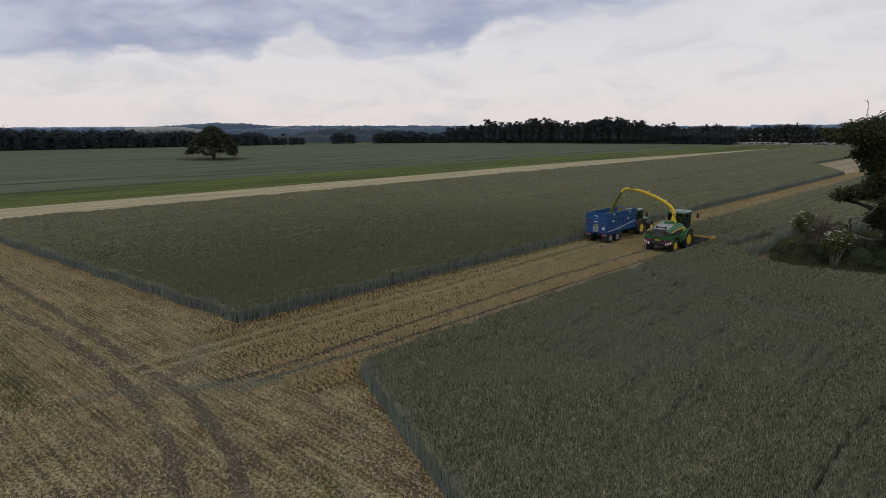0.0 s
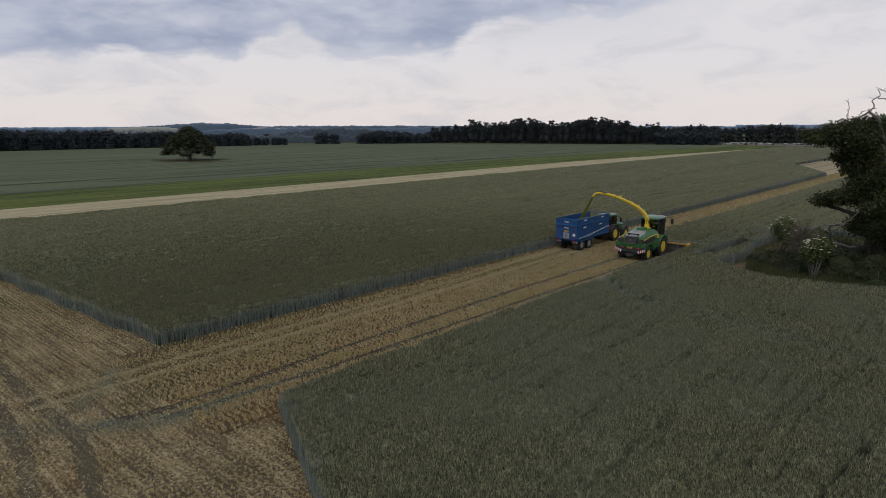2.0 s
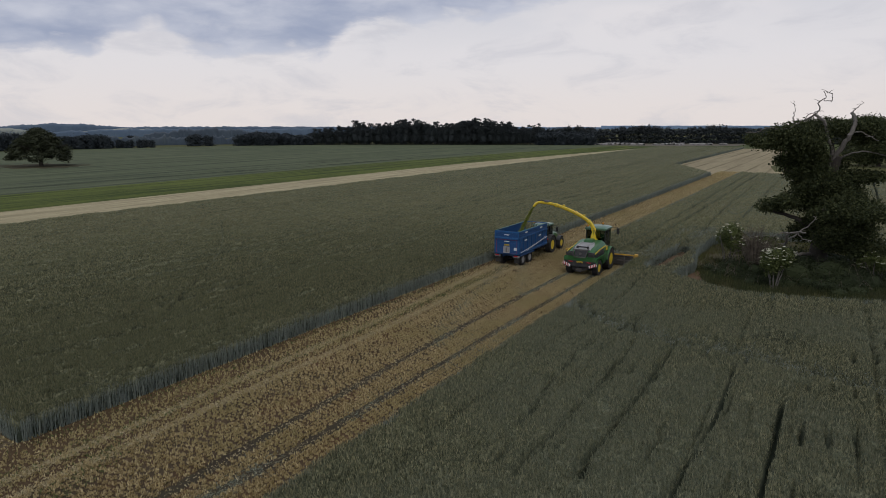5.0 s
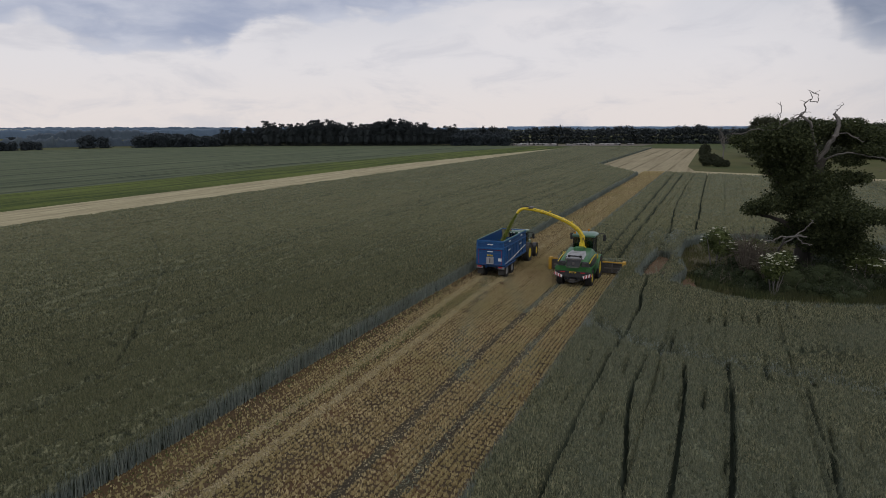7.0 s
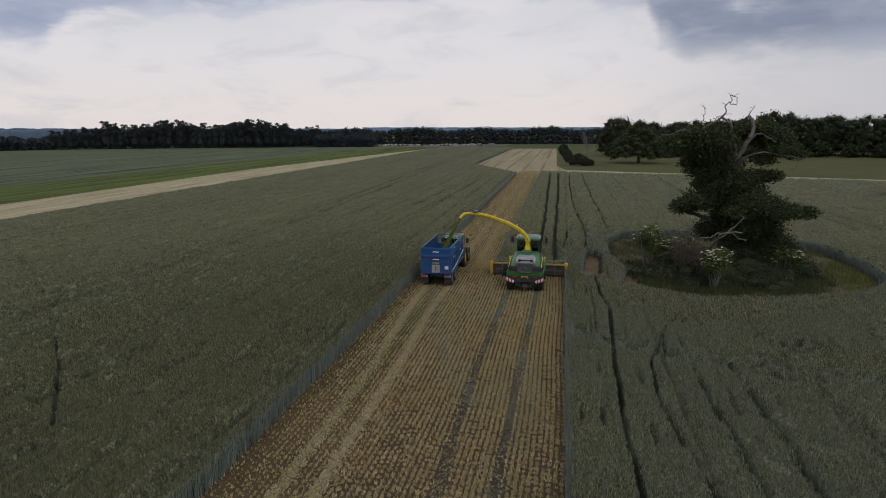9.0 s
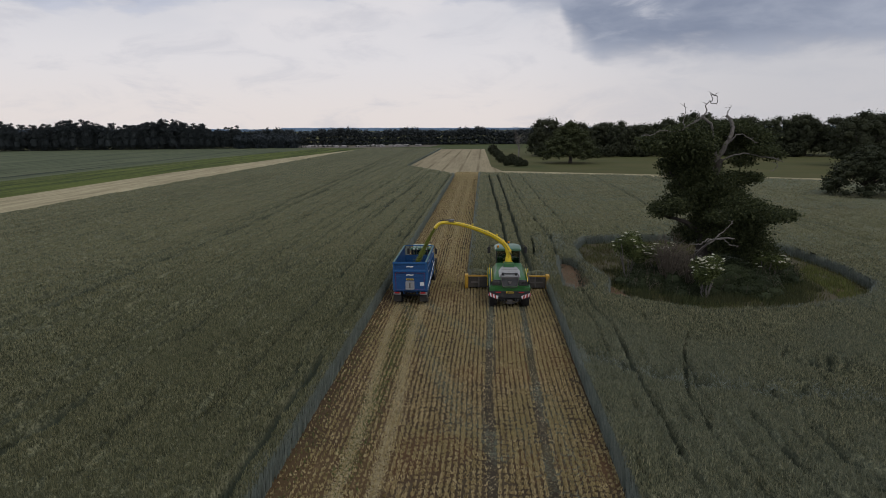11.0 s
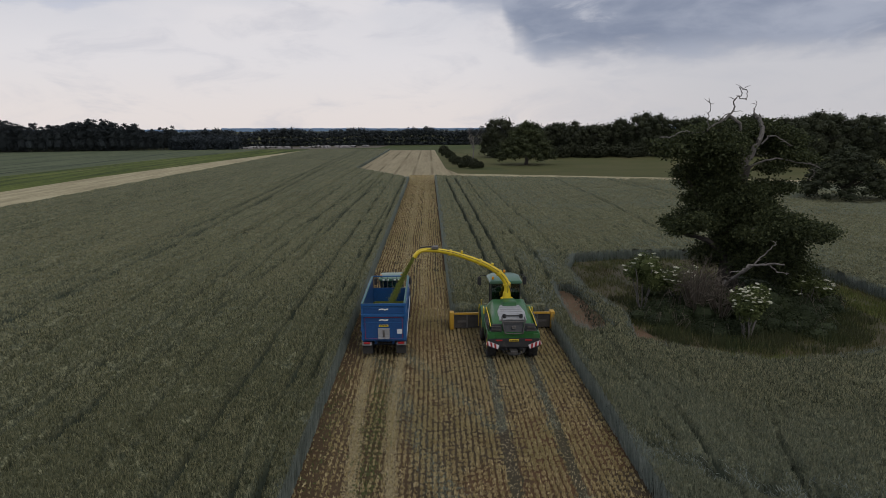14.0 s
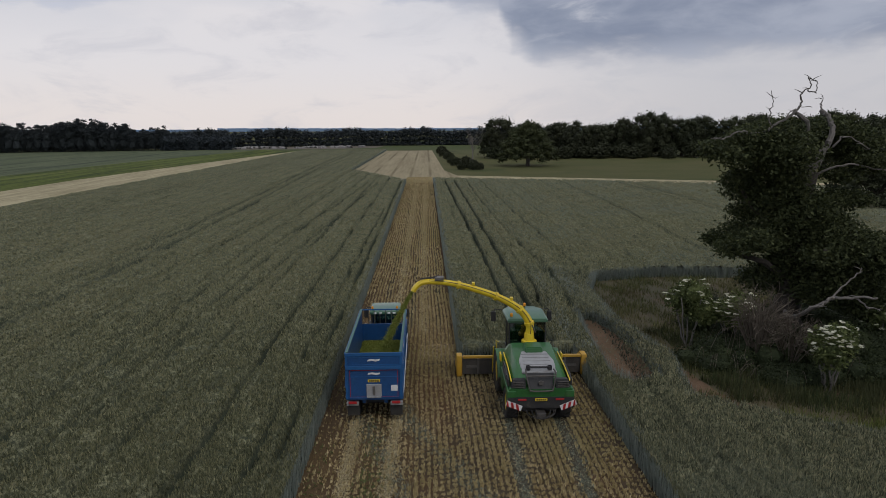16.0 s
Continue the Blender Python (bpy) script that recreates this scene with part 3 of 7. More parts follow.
def stubble_rows(count, x0, x1, y0, y1, gap, along_y, tall, wide, label, keep_fn):
    """Cut stalks standing in drilled rows."""
    u = rng.randint(0, int(((x1 - x0) if along_y else (y1 - y0)) / gap), count) * gap
    if along_y:
        y = rng.uniform(y0, y1, count)
        x = x0 + u + rng.normal(0, 0.036, count) + 0.05 * np.sin(y * 0.35)
    else:
        x = rng.uniform(x0, x1, count)
        y = y0 + u + rng.normal(0, 0.022, count) + 0.12 * np.sin(x * 0.16)
    # stalks stand in clumps along each row
    along, row = (y, x) if along_y else (x, y)
    phase = np.sin(np.round(row / gap) * 12.9898) * 43.7
    clump = np.sin(along * 6.283 / 0.36 + phase + 1.5 * waves(x, y, 1.3, 15)) + 0.7 * waves(x, y, 1.1, 12)
    keep = keep_fn(x, y) & (clump + rng.uniform(-0.7, 1.0, count) > 0.1 - 0.55 * (np.abs(phase) % 1) + 0.3)
    x, y = x[keep], y[keep]
    n = len(x)
    blades("stubble", x, y, np.zeros(n), tall * rng.uniform(0.5, 1.2, n), wide * rng.uniform(0.6, 1.4, n), 0.07, STUBBLE, label, "stubble")


WHEELS = [([(-29.0, 15.6), (-28.5, 19.5), (-28.9, 28), (-29.2, 45), (-28.8, HARV_Y + 4)], 0.38), ([(-27.6, 18), (-27.4, 21), (-27.0, 27), (-26.9, 45), (-26.6, HARV_Y + 4)], 0.38),
          ([(-75, 13.4), (-52.3, 12.8), (-43.5, 13.8), (-34.2, 13.7), (-27.4, 12.9), (-23.0, 11.8), (-17, 9.6), (-5, 2)], 0.42),
          ([(-78, 17.0), (-62.4, 15.1), (-45.3, 15.3), (-34.1, 14.9), (-29.1, 15.1), (-22.1, 13.6), (-17, 11.6), (-4, 4.5)], 0.42)]


def bare(x, y):
    d = np.full(x.shape, 9.0)
    for line, half in WHEELS:
        d = np.minimum(d, away(x, y, line) / half)
    return d


stubble_rows(760000, -37.1, -24.4, 19, 84, 0.235, True, 0.125, 0.08, "straw-coloured cereal stubble in drilled rows",
             lambda x, y: ~crop_region(x, y) & (bare(x, y) > np.random.RandomState(3).uniform(0.35, 1.2, len(x))) & ((x > -32.9) | (np.random.RandomState(4).uniform(0, 1, len(x)) < 0.3)) & ((x < -25.1) | (np.random.RandomState(6).uniform(0, 1, len(x)) < 0.55)) & ((x > -36.3) | (np.random.RandomState(7).uniform(0, 1, len(x)) < 0.3)) & ((x < -33) | (x > -29.7) | (np.random.RandomState(8).uniform(0, 1, len(x)) < 0.68)))
stubble_rows(80000, -37.1, -30.6, 84, 200, 0.235, True, 0.2, 0.12, "straw-coloured cereal stubble in drilled rows", lambda x, y: ~crop_region(x, y))
stubble_rows(520000, -90, -8, -6, 22.5, 0.25, False, 0.11, 0.07, "straw-coloured headland stubble with wheel ruts",
             lambda x, y: ~crop_region(x, y) & (bare(x, y) > np.random.RandomState(2).uniform(0.1, 1.25, len(x))) & ((x < -37) | (x > -24.4) | (y < 19)))


def strip_sheet(name, line, half, z, mat, label, category):
    """A band along a polyline."""
    v, f = [], []
    pts = smooth_path_2d(line, 0.3)
    jag = np.random.RandomState(len(pts))
    for i, (x, y) in enumerate(pts):
        a, b = pts[max(i - 1, 0)], pts[min(i + 1, len(pts) - 1)]
        dx, dy = b[0] - a[0], b[1] - a[1]
        ln = math.hypot(dx, dy)
        w, u = half * (0.85 + 0.15 * math.sin(i * 0.23) + jag.uniform(-0.3, 0.3, 2))
        v += [(x - dy / ln * w, y + dx / ln * w, z), (x + dy / ln * u, y - dx / ln * u, z)]
        if i:
            k = 2 * i
            f.append((k - 2, k - 1, k + 1, k))
    put(name, quick_mesh(name, np.array(v), np.array(f)), mat, label, category, "structure")


def smooth_path_2d(line, step=0.8):
    out = []
    for (x1, y1), (x2, y2) in zip(line, line[1:]):
        n = max(1, int(math.hypot(x2 - x1, y2 - y1) / step))
        out += [(x1 + (x2 - x1) * i / n, y1 + (y2 - y1) * i / n) for i in range(n)]
    return out + [line[-1]]


RUT = chaff_material("pressed_dark_soil", (0.064, 0.052, 0.036), (0.17, 0.14, 0.085), (0.062, 0.054, 0.034), 0.42, (1.2, 0.4, 1.0))
RUT_OLD = chaff_material("older_pressed_soil", (0.088, 0.074, 0.048), (0.22, 0.182, 0.11), (0.08, 0.072, 0.044), 0.6, (0.4, 1.2, 1.0))
STRAW = plant_material("flattened_straw", [(0.30, 0.25, 0.14), (0.44, 0.37, 0.22), (0.60, 0.51, 0.32)])
for i, (line, half) in enumerate(WHEELS):
    strip_sheet("wheel_rut", line, half * 0.85, 0.012 + 0.004 * i, RUT if i < 2 else RUT_OLD, "dark pressed soil of a wheel rut", "wheel track")


for x in (-35.3, -33.4, -31.6):
    strip_sheet("wheel_rut", [(x, HARV_Y + 13), (x + 0.2, 120), (x, 184)], 0.2, 0.014, RUT, "dark pressed line along the first cut strip", "wheel track")


def scatter_along(name, line, half, per_metre, tall, wide, lean, mat, label, category):
    """Lying or standing bits along a polyline, thinning towards its sides."""
    pts = np.array(smooth_path_2d(line))
    n = int(len(pts) * 0.8 * per_metre)
    i = rng.randint(0, len(pts), n)
    along = np.gradient(pts, axis=0)[i]
    along /= np.linalg.norm(along, axis=1)[:, None]
    p = pts[i] + rng.normal(0, 1, (n, 2)) * half + along * rng.uniform(-0.45, 0.45, (n, 1))
    blades(name, p[:, 0], p[:, 1], np.full(n, 0.012), tall * rng.uniform(0.4, 1.2, n), wide * rng.uniform(0.5, 1.4, n), lean, mat, label, category)


for x, u in ((-35.5, 1.0), (-33.75, 0.0)):
    near = 0.8 if u else 0.4
    scatter_along("flattened_straw", [(x + near + 0.45, 15), (x + near + 0.2, 30), (x + near, 45), (x + 0.1 * u - 0.15 * (1 - u), 56), (x, HARV_Y - 0.5)], 0.15, 520, 0.05, 0.062, 0.13, STRAW, "pale straw flattened by trailer wheels", "straw")
    scatter_along("flattened_straw", [(x + 1.1, HARV_Y + 12), (x + 1.1, 180)], 0.2, 60, 0.07, 0.14, 0.2, STRAW, "pale straw flattened along the first cut strip", "straw")
for line, half in WHEELS[:2]:
    scatter_along("rut_straw", line, half * 0.5, 45, 0.04, 0.05, 0.14, STRAW, "bits of straw pressed into a wheel rut", "straw")
for line, half in WHEELS[2:]:
    scatter_along("rut_straw", line, half * 0.6, 60, 0.04, 0.06, 0.15, STRAW, "bits of straw pressed into a wheel rut", "straw")
for line, half, per in (
        ([(-36.1, 65.4), (-34.9, 61.6), (-33.9, 58.7), (-33.2, 56)], 0.3, 50), ([(-33.6, 63.5), (-32.4, 60.5), (-31.4, 58.4), (-30.6, 56.5), (-29.4, 53.7)], 0.28, 60),
        ([(-28.9, 64), (-28.9, 60), (-29.1, 54)], 0.16, 35), ([(-27.0, 66), (-26.7, 60), (-26.9, 54)], 0.2, 45), ([(-26.8, 48), (-26.3, 44), (-25.9, 40)], 0.35, 50),
        ([(-29.2, 16.0), (-28.2, 16.6), (-27.2, 18.6), (-26.6, 21)], 0.45, 90), ([(-34.8, 18.9), (-33.3, 17.7), (-31.5, 15.8)], 0.4, 70),
        ([(-32.1, 11), (-31.1, 13.5), (-29.0, 15.5), (-27.6, 18), (-27.5, 21), (-27.1, 26)], 0.35, 60),
        ([(-33.4, 56), (-32.2, 51), (-31.2, 47), (-30.4, 43)], 0.3, 40), ([(-31.8, 50), (-30.6, 46.5), (-29.6, 43.5), (-28.8, 41)], 0.35, 45), ([(-28.0, 44), (-27.2, 41), (-26.4, 38)], 0.4, 45), ([(-27.4, 36), (-27.0, 31)], 0.3, 30)):
    scatter_along("fallen_stalks", line, half, per * 4.2, 0.07, 0.03, 0.32, FALLEN, "blue-green stalks left lying on the stubble", "stalks")
for line, half, per in (
        ([(-34.6, 20), (-34.6, HARV_Y)], 0.35, 26), ([(-36.4, 22), (-36.5, 60)], 0.25, 14), ([(-33.5, 24), (-30, 17.5)], 0.5, 50), ([(-32, 9), (-40, 11), (-55, 11.5)], 0.5, 40),
        ([(-18.5, 15.2), (-17.6, 14.6), (-16, 14)], 0.3, 60), ([(-31.1, 10.5), (-33, 9.6), (-38, 9.8)], 0.4, 60), ([(-34.5, 40), (-34.4, 58)], 0.3, 40), ([(-50, 19.5), (-60, 18.5)], 0.4, 30)):
    scatter_along("green_weeds", line, half, per * 2, 0.09, 0.07, 0.16, GREEN_WEED, "patchy green weeds among the stubble", "weeds")

RED_SOIL = material("bare_reddish_soil", (0.175, 0.115, 0.076), (0.115, 0.08, 0.05), 0.7, 0.95, 0.8, fine=12, wear=(0.13, 0.105, 0.06), shine=0.05)
sheet("cut_strip_first", [(-37.1, 20), (-32.9, 19), (-32.9, HARV_Y + 10), (-30.6, HARV_Y + 10), (-30.6, 186), (-37.1, 186)], 0.006, SOIL_RED, "reddish soil of the first cut strip", "soil")
sheet("cut_strip_second", [(-32.9, 19), (-24.4, 19), (-24.4, CUT_Y), (-32.9, CUT_Y)], 0.008, SOIL_STRIP, "brown soil of the fresh cut strip", "soil")
sheet("bare_lane", LANE_HOLE, 0.02, RED_SOIL, "bare reddish soil between crop strips", "soil")
scatter_along("lane_weeds", [(-22.3, 66), (-21.9, 70), (-21.9, 75.5)], 0.55, 35, 0.14, 0.05, 0.25, FALLEN, "broken stalks lying over the bare lane", "stalks")

# ---- vehicles ----
GREEN = material("green_paint", (0.03, 0.135, 0.034), (0.022, 0.105, 0.027), 1.5, 0.38, 0.1, fine=9, wear=(0.06, 0.095, 0.04), coat=0.3)
YELLOW = material("yellow_paint", (0.80, 0.60, 0.03), (0.66, 0.47, 0.025), 2.0, 0.42, 0.1, fine=9, wear=(0.42, 0.31, 0.05), coat=0.2)
# paler than the body paint: the sky's reflection painted into the green
ROOF_GREEN = material("sky_sheen_roof", (0.075, 0.17, 0.10), (0.06, 0.14, 0.085), 2.0, 0.35, 0.05, fine=9, wear=(0.10, 0.17, 0.12), coat=0.3)
HEAD_YELLOW = material("faded_yellow_panel", (0.56, 0.33, 0.03), (0.46, 0.26, 0.03), 2.0, 0.55, 0.1, wear=(0.36, 0.24, 0.08))
BLUE = material("blue_trailer_paint", (0.011, 0.074, 0.225), (0.009, 0.055, 0.165), 1.2, 0.45, 0.1, fine=9, wear=(0.035, 0.105, 0.22), coat=0.2)
BLUE_RIB = material("blue_trailer_rib", (0.014, 0.10, 0.275), (0.012, 0.08, 0.22), 1.2, 0.45, 0.1)
BLACK = material("black_plastic", (0.02, 0.02, 0.021), (0.03, 0.03, 0.03), 3.0, 0.55, 0.2, wear=(0.055, 0.05, 0.042))
RUBBER = material("dusty_rubber", (0.022, 0.021, 0.02), (0.04, 0.037, 0.032), 3.0, 0.85, 0.4, wear=(0.085, 0.07, 0.05))
GREY = material("grey_sheet_metal", (0.38, 0.38, 0.38), (0.30, 0.30, 0.30), 3.0, 0.5, 0.1, metal=0.2, wear=(0.25, 0.24, 0.22))
STEEL = material("worn_steel", (0.22, 0.21, 0.20), (0.14, 0.13, 0.12), 4.0, 0.5, 0.3, metal=0.6, wear=(0.16, 0.11, 0.07))
DARK_STEEL = material("dark_header_steel", (0.065, 0.06, 0.055), (0.12, 0.11, 0.098), 2.0, 0.6, 0.3, metal=0.3, wear=(0.15, 0.13, 0.11))
WHITE = material("white_paint", (0.75, 0.75, 0.74), (0.66, 0.66, 0.65), 3.0, 0.5)
RED = material("red_reflector", (0.42, 0.02, 0.025), (0.33, 0.02, 0.02), 3.0, 0.35)
PLATE = material("yellow_plate", (0.70, 0.50, 0.03), (0.62, 0.44, 0.03), 3.0, 0.5)
AMBER = material("amber_lens", (0.75, 0.30, 0.02), (0.65, 0.25, 0.02), 3.0, 0.25)
SEAT = material("dark_seat_cloth", (0.03, 0.032, 0.035), (0.05, 0.05, 0.055), 6.0, 0.9)


def glass_material():
    m = bpy.data.materials.new("tinted_cab_glass")
    m.use_nodes = True
    k = Nodes(m.node_tree)
    out = k.add("ShaderNodeOutputMaterial")
    clear = k.add("ShaderNodeBsdfTransparent")
    clear.inputs[0].default_value = (0.45, 0.55, 0.52, 1)
    gloss = k.add("ShaderNodeBsdfGlossy")
    gloss.inputs["Roughness"].default_value = 0.05
    fr = k.add("ShaderNodeFresnel")
    fr.inputs[0].default_value = 1.5
    mx = k.add("ShaderNodeMixShader")
    k.plug(k.math("ADD", fr.outputs[0], 0.08), mx.inputs[0])
    k.plug(clear.outputs[0], mx.inputs[1])
    k.plug(gloss.outputs[0], mx.inputs[2])
    k.plug(mx.outputs[0], out.inputs[0])
    return m


GLASS = glass_material()


def part(name, bm, mat, parent, label="", smooth=False):
    me = bpy.data.meshes.new(name)
    bmesh.ops.recalc_face_normals(bm, faces=bm.faces)
    bm.to_mesh(me)
    bm.free()
    me.materials.append(mat)
    if smooth:
        me.polygons.foreach_set("use_smooth", np.ones(len(me.polygons), bool))
        me.set_sharp_from_angle(angle=radians(38))
    ob = new(name, me)
    ob.parent = parent
    return tagged(ob, label)


def thing(name, m, label, category, group=""):
    ob = new(name)
    ob.empty_display_size = 0.3
    ob.matrix_world = m
    return tagged(ob, label, category, group)


def box(a, b, bevel=0.02, bm=None):
    """A bevelled block between two corners."""
    own = bmesh.new()
    c, s = [(p + q) / 2 for p, q in zip(a, b)], [abs(q - p) for p, q in zip(a, b)]
    bmesh.ops.create_cube(own, size=1, matrix=Matrix.Translation(c) @ Matrix.Diagonal((*s, 1)))
    if bevel:
        bmesh.ops.bevel(own, geom=list(own.edges), offset=min(bevel, min(s) * 0.45), segments=2, affect="EDGES", profile=0.5)
    return merge(bm, own)


def merge(bm, own):
    if bm is None:
        return own
    me = bpy.data.meshes.new("join")
    own.to_mesh(me)
    own.free()
    bm.from_mesh(me)
    bpy.data.meshes.remove(me)
    return bm


def slab(profile, x0, x1, bevel=0.02, bm=None, axis="x"):
    """A side profile of (y, z) pushed along x (or of (x, z) along y)."""
    own = bmesh.new()
    rows = []
    for at in (x0, x1):
        rows.append([own.verts.new((at, p, q) if axis == "x" else (p, at, q)) for p, q in profile])
    n = len(profile)
    own.faces.new(rows[0])
    own.faces.new(rows[1][::-1])
    for i in range(n):
        own.faces.new((rows[0][i], rows[1][i], rows[1][(i + 1) % n], rows[0][(i + 1) % n]))
    bmesh.ops.recalc_face_normals(own, faces=own.faces)
    if bevel:
        bmesh.ops.bevel(own, geom=list(own.edges), offset=bevel, segments=2, affect="EDGES", profile=0.5, clamp_overlap=True)
    return merge(bm, own)


def loft(rings, bm=None, bevel=0.0):
    """A skin over rings of equal count, closed at both ends."""
    own = bmesh.new()
    rows = [[own.verts.new(p) for p in ring] for ring in rings]
    n = len(rings[0])
    for a, b in zip(rows, rows[1:]):
        for i in range(n):
            own.faces.new((a[i], a[(i + 1) % n], b[(i + 1) % n], b[i]))
    own.faces.new(rows[0])
    own.faces.new(rows[-1][::-1])
    bmesh.ops.recalc_face_normals(own, faces=own.faces)
    if bevel:
        bmesh.ops.bevel(own, geom=list(own.edges), offset=bevel, segments=2, affect="EDGES", clamp_overlap=True)
    return merge(bm, own)


def tube(points, radius, sides=8, bm=None, flat=1.0):
    """A round bar along points; radius may be a list."""
    pts = [Vector(p) for p in points]
    rad = radius if isinstance(radius, (list, tuple)) else [radius] * len(pts)
    rings, side = [], None
    for i, p in enumerate(pts):
        d = (pts[min(i + 1, len(pts) - 1)] - pts[max(i - 1, 0)]).normalized()
        if side is None:
            side = d.cross(Vector((0, 0, 1)) if abs(d.z) < 0.9 else Vector((0, 1, 0))).normalized()
        side = (side - d * side.dot(d)).normalized()
        up = d.cross(side)
        rings.append([p + (side * math.cos(a) + up * math.sin(a) * flat) * rad[i] for a in [2 * math.pi * j / sides for j in range(sides)]])
    return loft(rings, bm)


def lathe(profile, x, y, z, segs=28, bm=None):
    """A profile of (radius, offset along x) turned round the x axis."""
    own = bmesh.new()
    rows = []
    for r, o in profile:
        rows.append([own.verts.new((x + o, y + r * math.cos(a), z + r * math.sin(a))) for a in [2 * math.pi * j / segs for j in range(segs)]])
    for a, b in zip(rows, rows[1:]):
        for i in range(segs):
            own.faces.new((a[i], a[(i + 1) % segs], b[(i + 1) % segs], b[i]))
    own.faces.new(rows[0])
    own.faces.new(rows[-1][::-1])
    return merge(bm, own)


def smooth_path(points, per=6):
    """Points along a soft curve through the given ones."""
    p = [Vector(q) for q in points]
    out = []
    for i in range(len(p) - 1):
        a, b, c, d = p[max(i - 1, 0)], p[i], p[i + 1], p[min(i + 2, len(p) - 1)]
        for s in range(per):
            t = s / per
            out.append(0.5 * ((2 * b) + (c - a) * t + (2 * a - 5 * b + 4 * c - d) * t * t + (3 * b - a - 3 * c + d) * t ** 3))
    return out + [p[-1]]


def wheel(parent, x, y, r, w, rim_r, rim_mat, rim_label, lugs=18, tread=True):
    """A driven farm wheel: lugged tyre, dished rim, hub with bolts."""
    s = 1 if x > 0 else -1
    hub = lathe([(0.13 * r / 0.7, -0.1 * s), (0.15 * r / 0.7, 0.13 * w * s), (0.1 * r / 0.7, 0.24 * w * s)], x, y, r, 16)
    ob = part("wheel", hub, DARK_STEEL, parent, smooth=True)
    h = w / 2
    tyre = lathe([(rim_r, -h * 0.8), (rim_r + 0.06, -h * 0.95), (r * 0.86, -h), (r * 0.96, -h * 0.82), (r * 0.97, 0), (r * 0.96, h * 0.82), (r * 0.86, h), (rim_r + 0.06, h * 0.95), (rim_r, h * 0.8)], x, y, r, 32)
    if tread:
        for i in range(lugs):
            for side in (-1, 1):
                a = 2 * math.pi * (i + (0.5 if side > 0 else 0)) / lugs
                m = Matrix.Translation((x, y, r)) @ Matrix.Rotation(a, 4, "X") @ Matrix.Translation((side * h * 0.5, 0, r * 0.965)) @ Matrix.Rotation(radians(32 * side), 4, "Z")
                own = bmesh.new()
                bmesh.ops.create_cube(own, size=1, matrix=m @ Matrix.Diagonal((h * 1.02, 0.065 * r, 0.075 * r, 1)))
                merge(tyre, own)
    part("tyre", tyre, RUBBER, ob, "dusty black lugged tyre")
    rim = lathe([(rim_r, h * 0.82 * s), (rim_r * 0.93, h * 0.78 * s), (rim_r * 0.85, h * 0.3 * s), (rim_r * 0.5, h * 0.2 * s), (rim_r * 0.42, h * 0.42 * s), (rim_r * 0.2, h * 0.46 * s)], x, y, r, 28)
    for i in range(8):
        a = 2 * math.pi * i / 8
        box((x + s * h * 0.2, y + math.cos(a) * rim_r * 0.6 - 0.02, r + math.sin(a) * rim_r * 0.6 - 0.02), (x + s * h * 0.32, y + math.cos(a) * rim_r * 0.6 + 0.02, r + math.sin(a) * rim_r * 0.6 + 0.02), 0, rim)
    part("rim", rim, rim_mat, ob, rim_label, smooth=True)
    return ob


def mirror_arm(parent, x, y, z, out):
    arm = part("mirror_arm", tube([(x, y, z), (x + out * 0.5, y + 0.12, z + 0.02), (x + out * 0.62, y + 0.12, z - 0.1)], 0.025), BLACK, parent)
    part("mirror", box((x + out * 0.62 - 0.12, y + 0.06, z - 0.62), (x + out * 0.62 + 0.12, y + 0.17, z - 0.1), 0.04), BLACK, arm, "black wing mirror")


def beacon(parent, x, y, z):
    b = part("beacon_mount", lathe_up([(0.05, 0), (0.05, 0.08)], x, y, z), BLACK, parent)
    part("beacon", lathe_up([(0.07, 0.08), (0.07, 0.2), (0.03, 0.24)], x, y, z), AMBER, b, "amber rotating beacon")


def lathe_up(profile, x, y, z, segs=14, bm=None):
    own = bmesh.new()
    rows = [[own.verts.new((x + r * math.cos(a), y + r * math.sin(a), z + h)) for a in [2 * math.pi * j / segs for j in range(segs)]] for r, h in profile]
    for a, b in zip(rows, rows[1:]):
        for i in range(segs):
            own.faces.new((a[i], a[(i + 1) % segs], b[(i + 1) % segs], b[i]))
    own.faces.new(rows[0][::-1])
    own.faces.new(rows[-1])
    return merge(bm, own)


def chevrons(parent, x0, x1, y, z0, z1, lean):
    """A red and white striped marker board."""
    board = part("marker_board", box((x0, y, z0), (x1, y + 0.03, z1), 0.005), WHITE, parent, "white marker board with red stripes")
    mid = Vector(((x0 + x1) / 2, y, (z0 + z1) / 2))
    # tilted so that the outer end is higher
    board.matrix_basis = Matrix.Translation(mid) @ Matrix.Rotation(radians(-22 if x0 > 0 else 22), 4, "Y") @ Matrix.Translation(-mid)
    n, w = 3, (x1 - x0) / 6
    for i in range(n):
        a = x0 + (2 * i + 0.4) * w
        k = lean * w * 1.1
        lo, hi = (a, a + w), (a + k, a + w + k)
        q = [min(max(v, x0), x1) for v in (*lo, hi[1], hi[0])]
        part("stripe", slab([(q[0], z0), (q[1], z0), (q[2], z1), (q[3], z1)], y - 0.008, y - 0.002, 0, axis="y"), RED, board, "red slanted stripe")


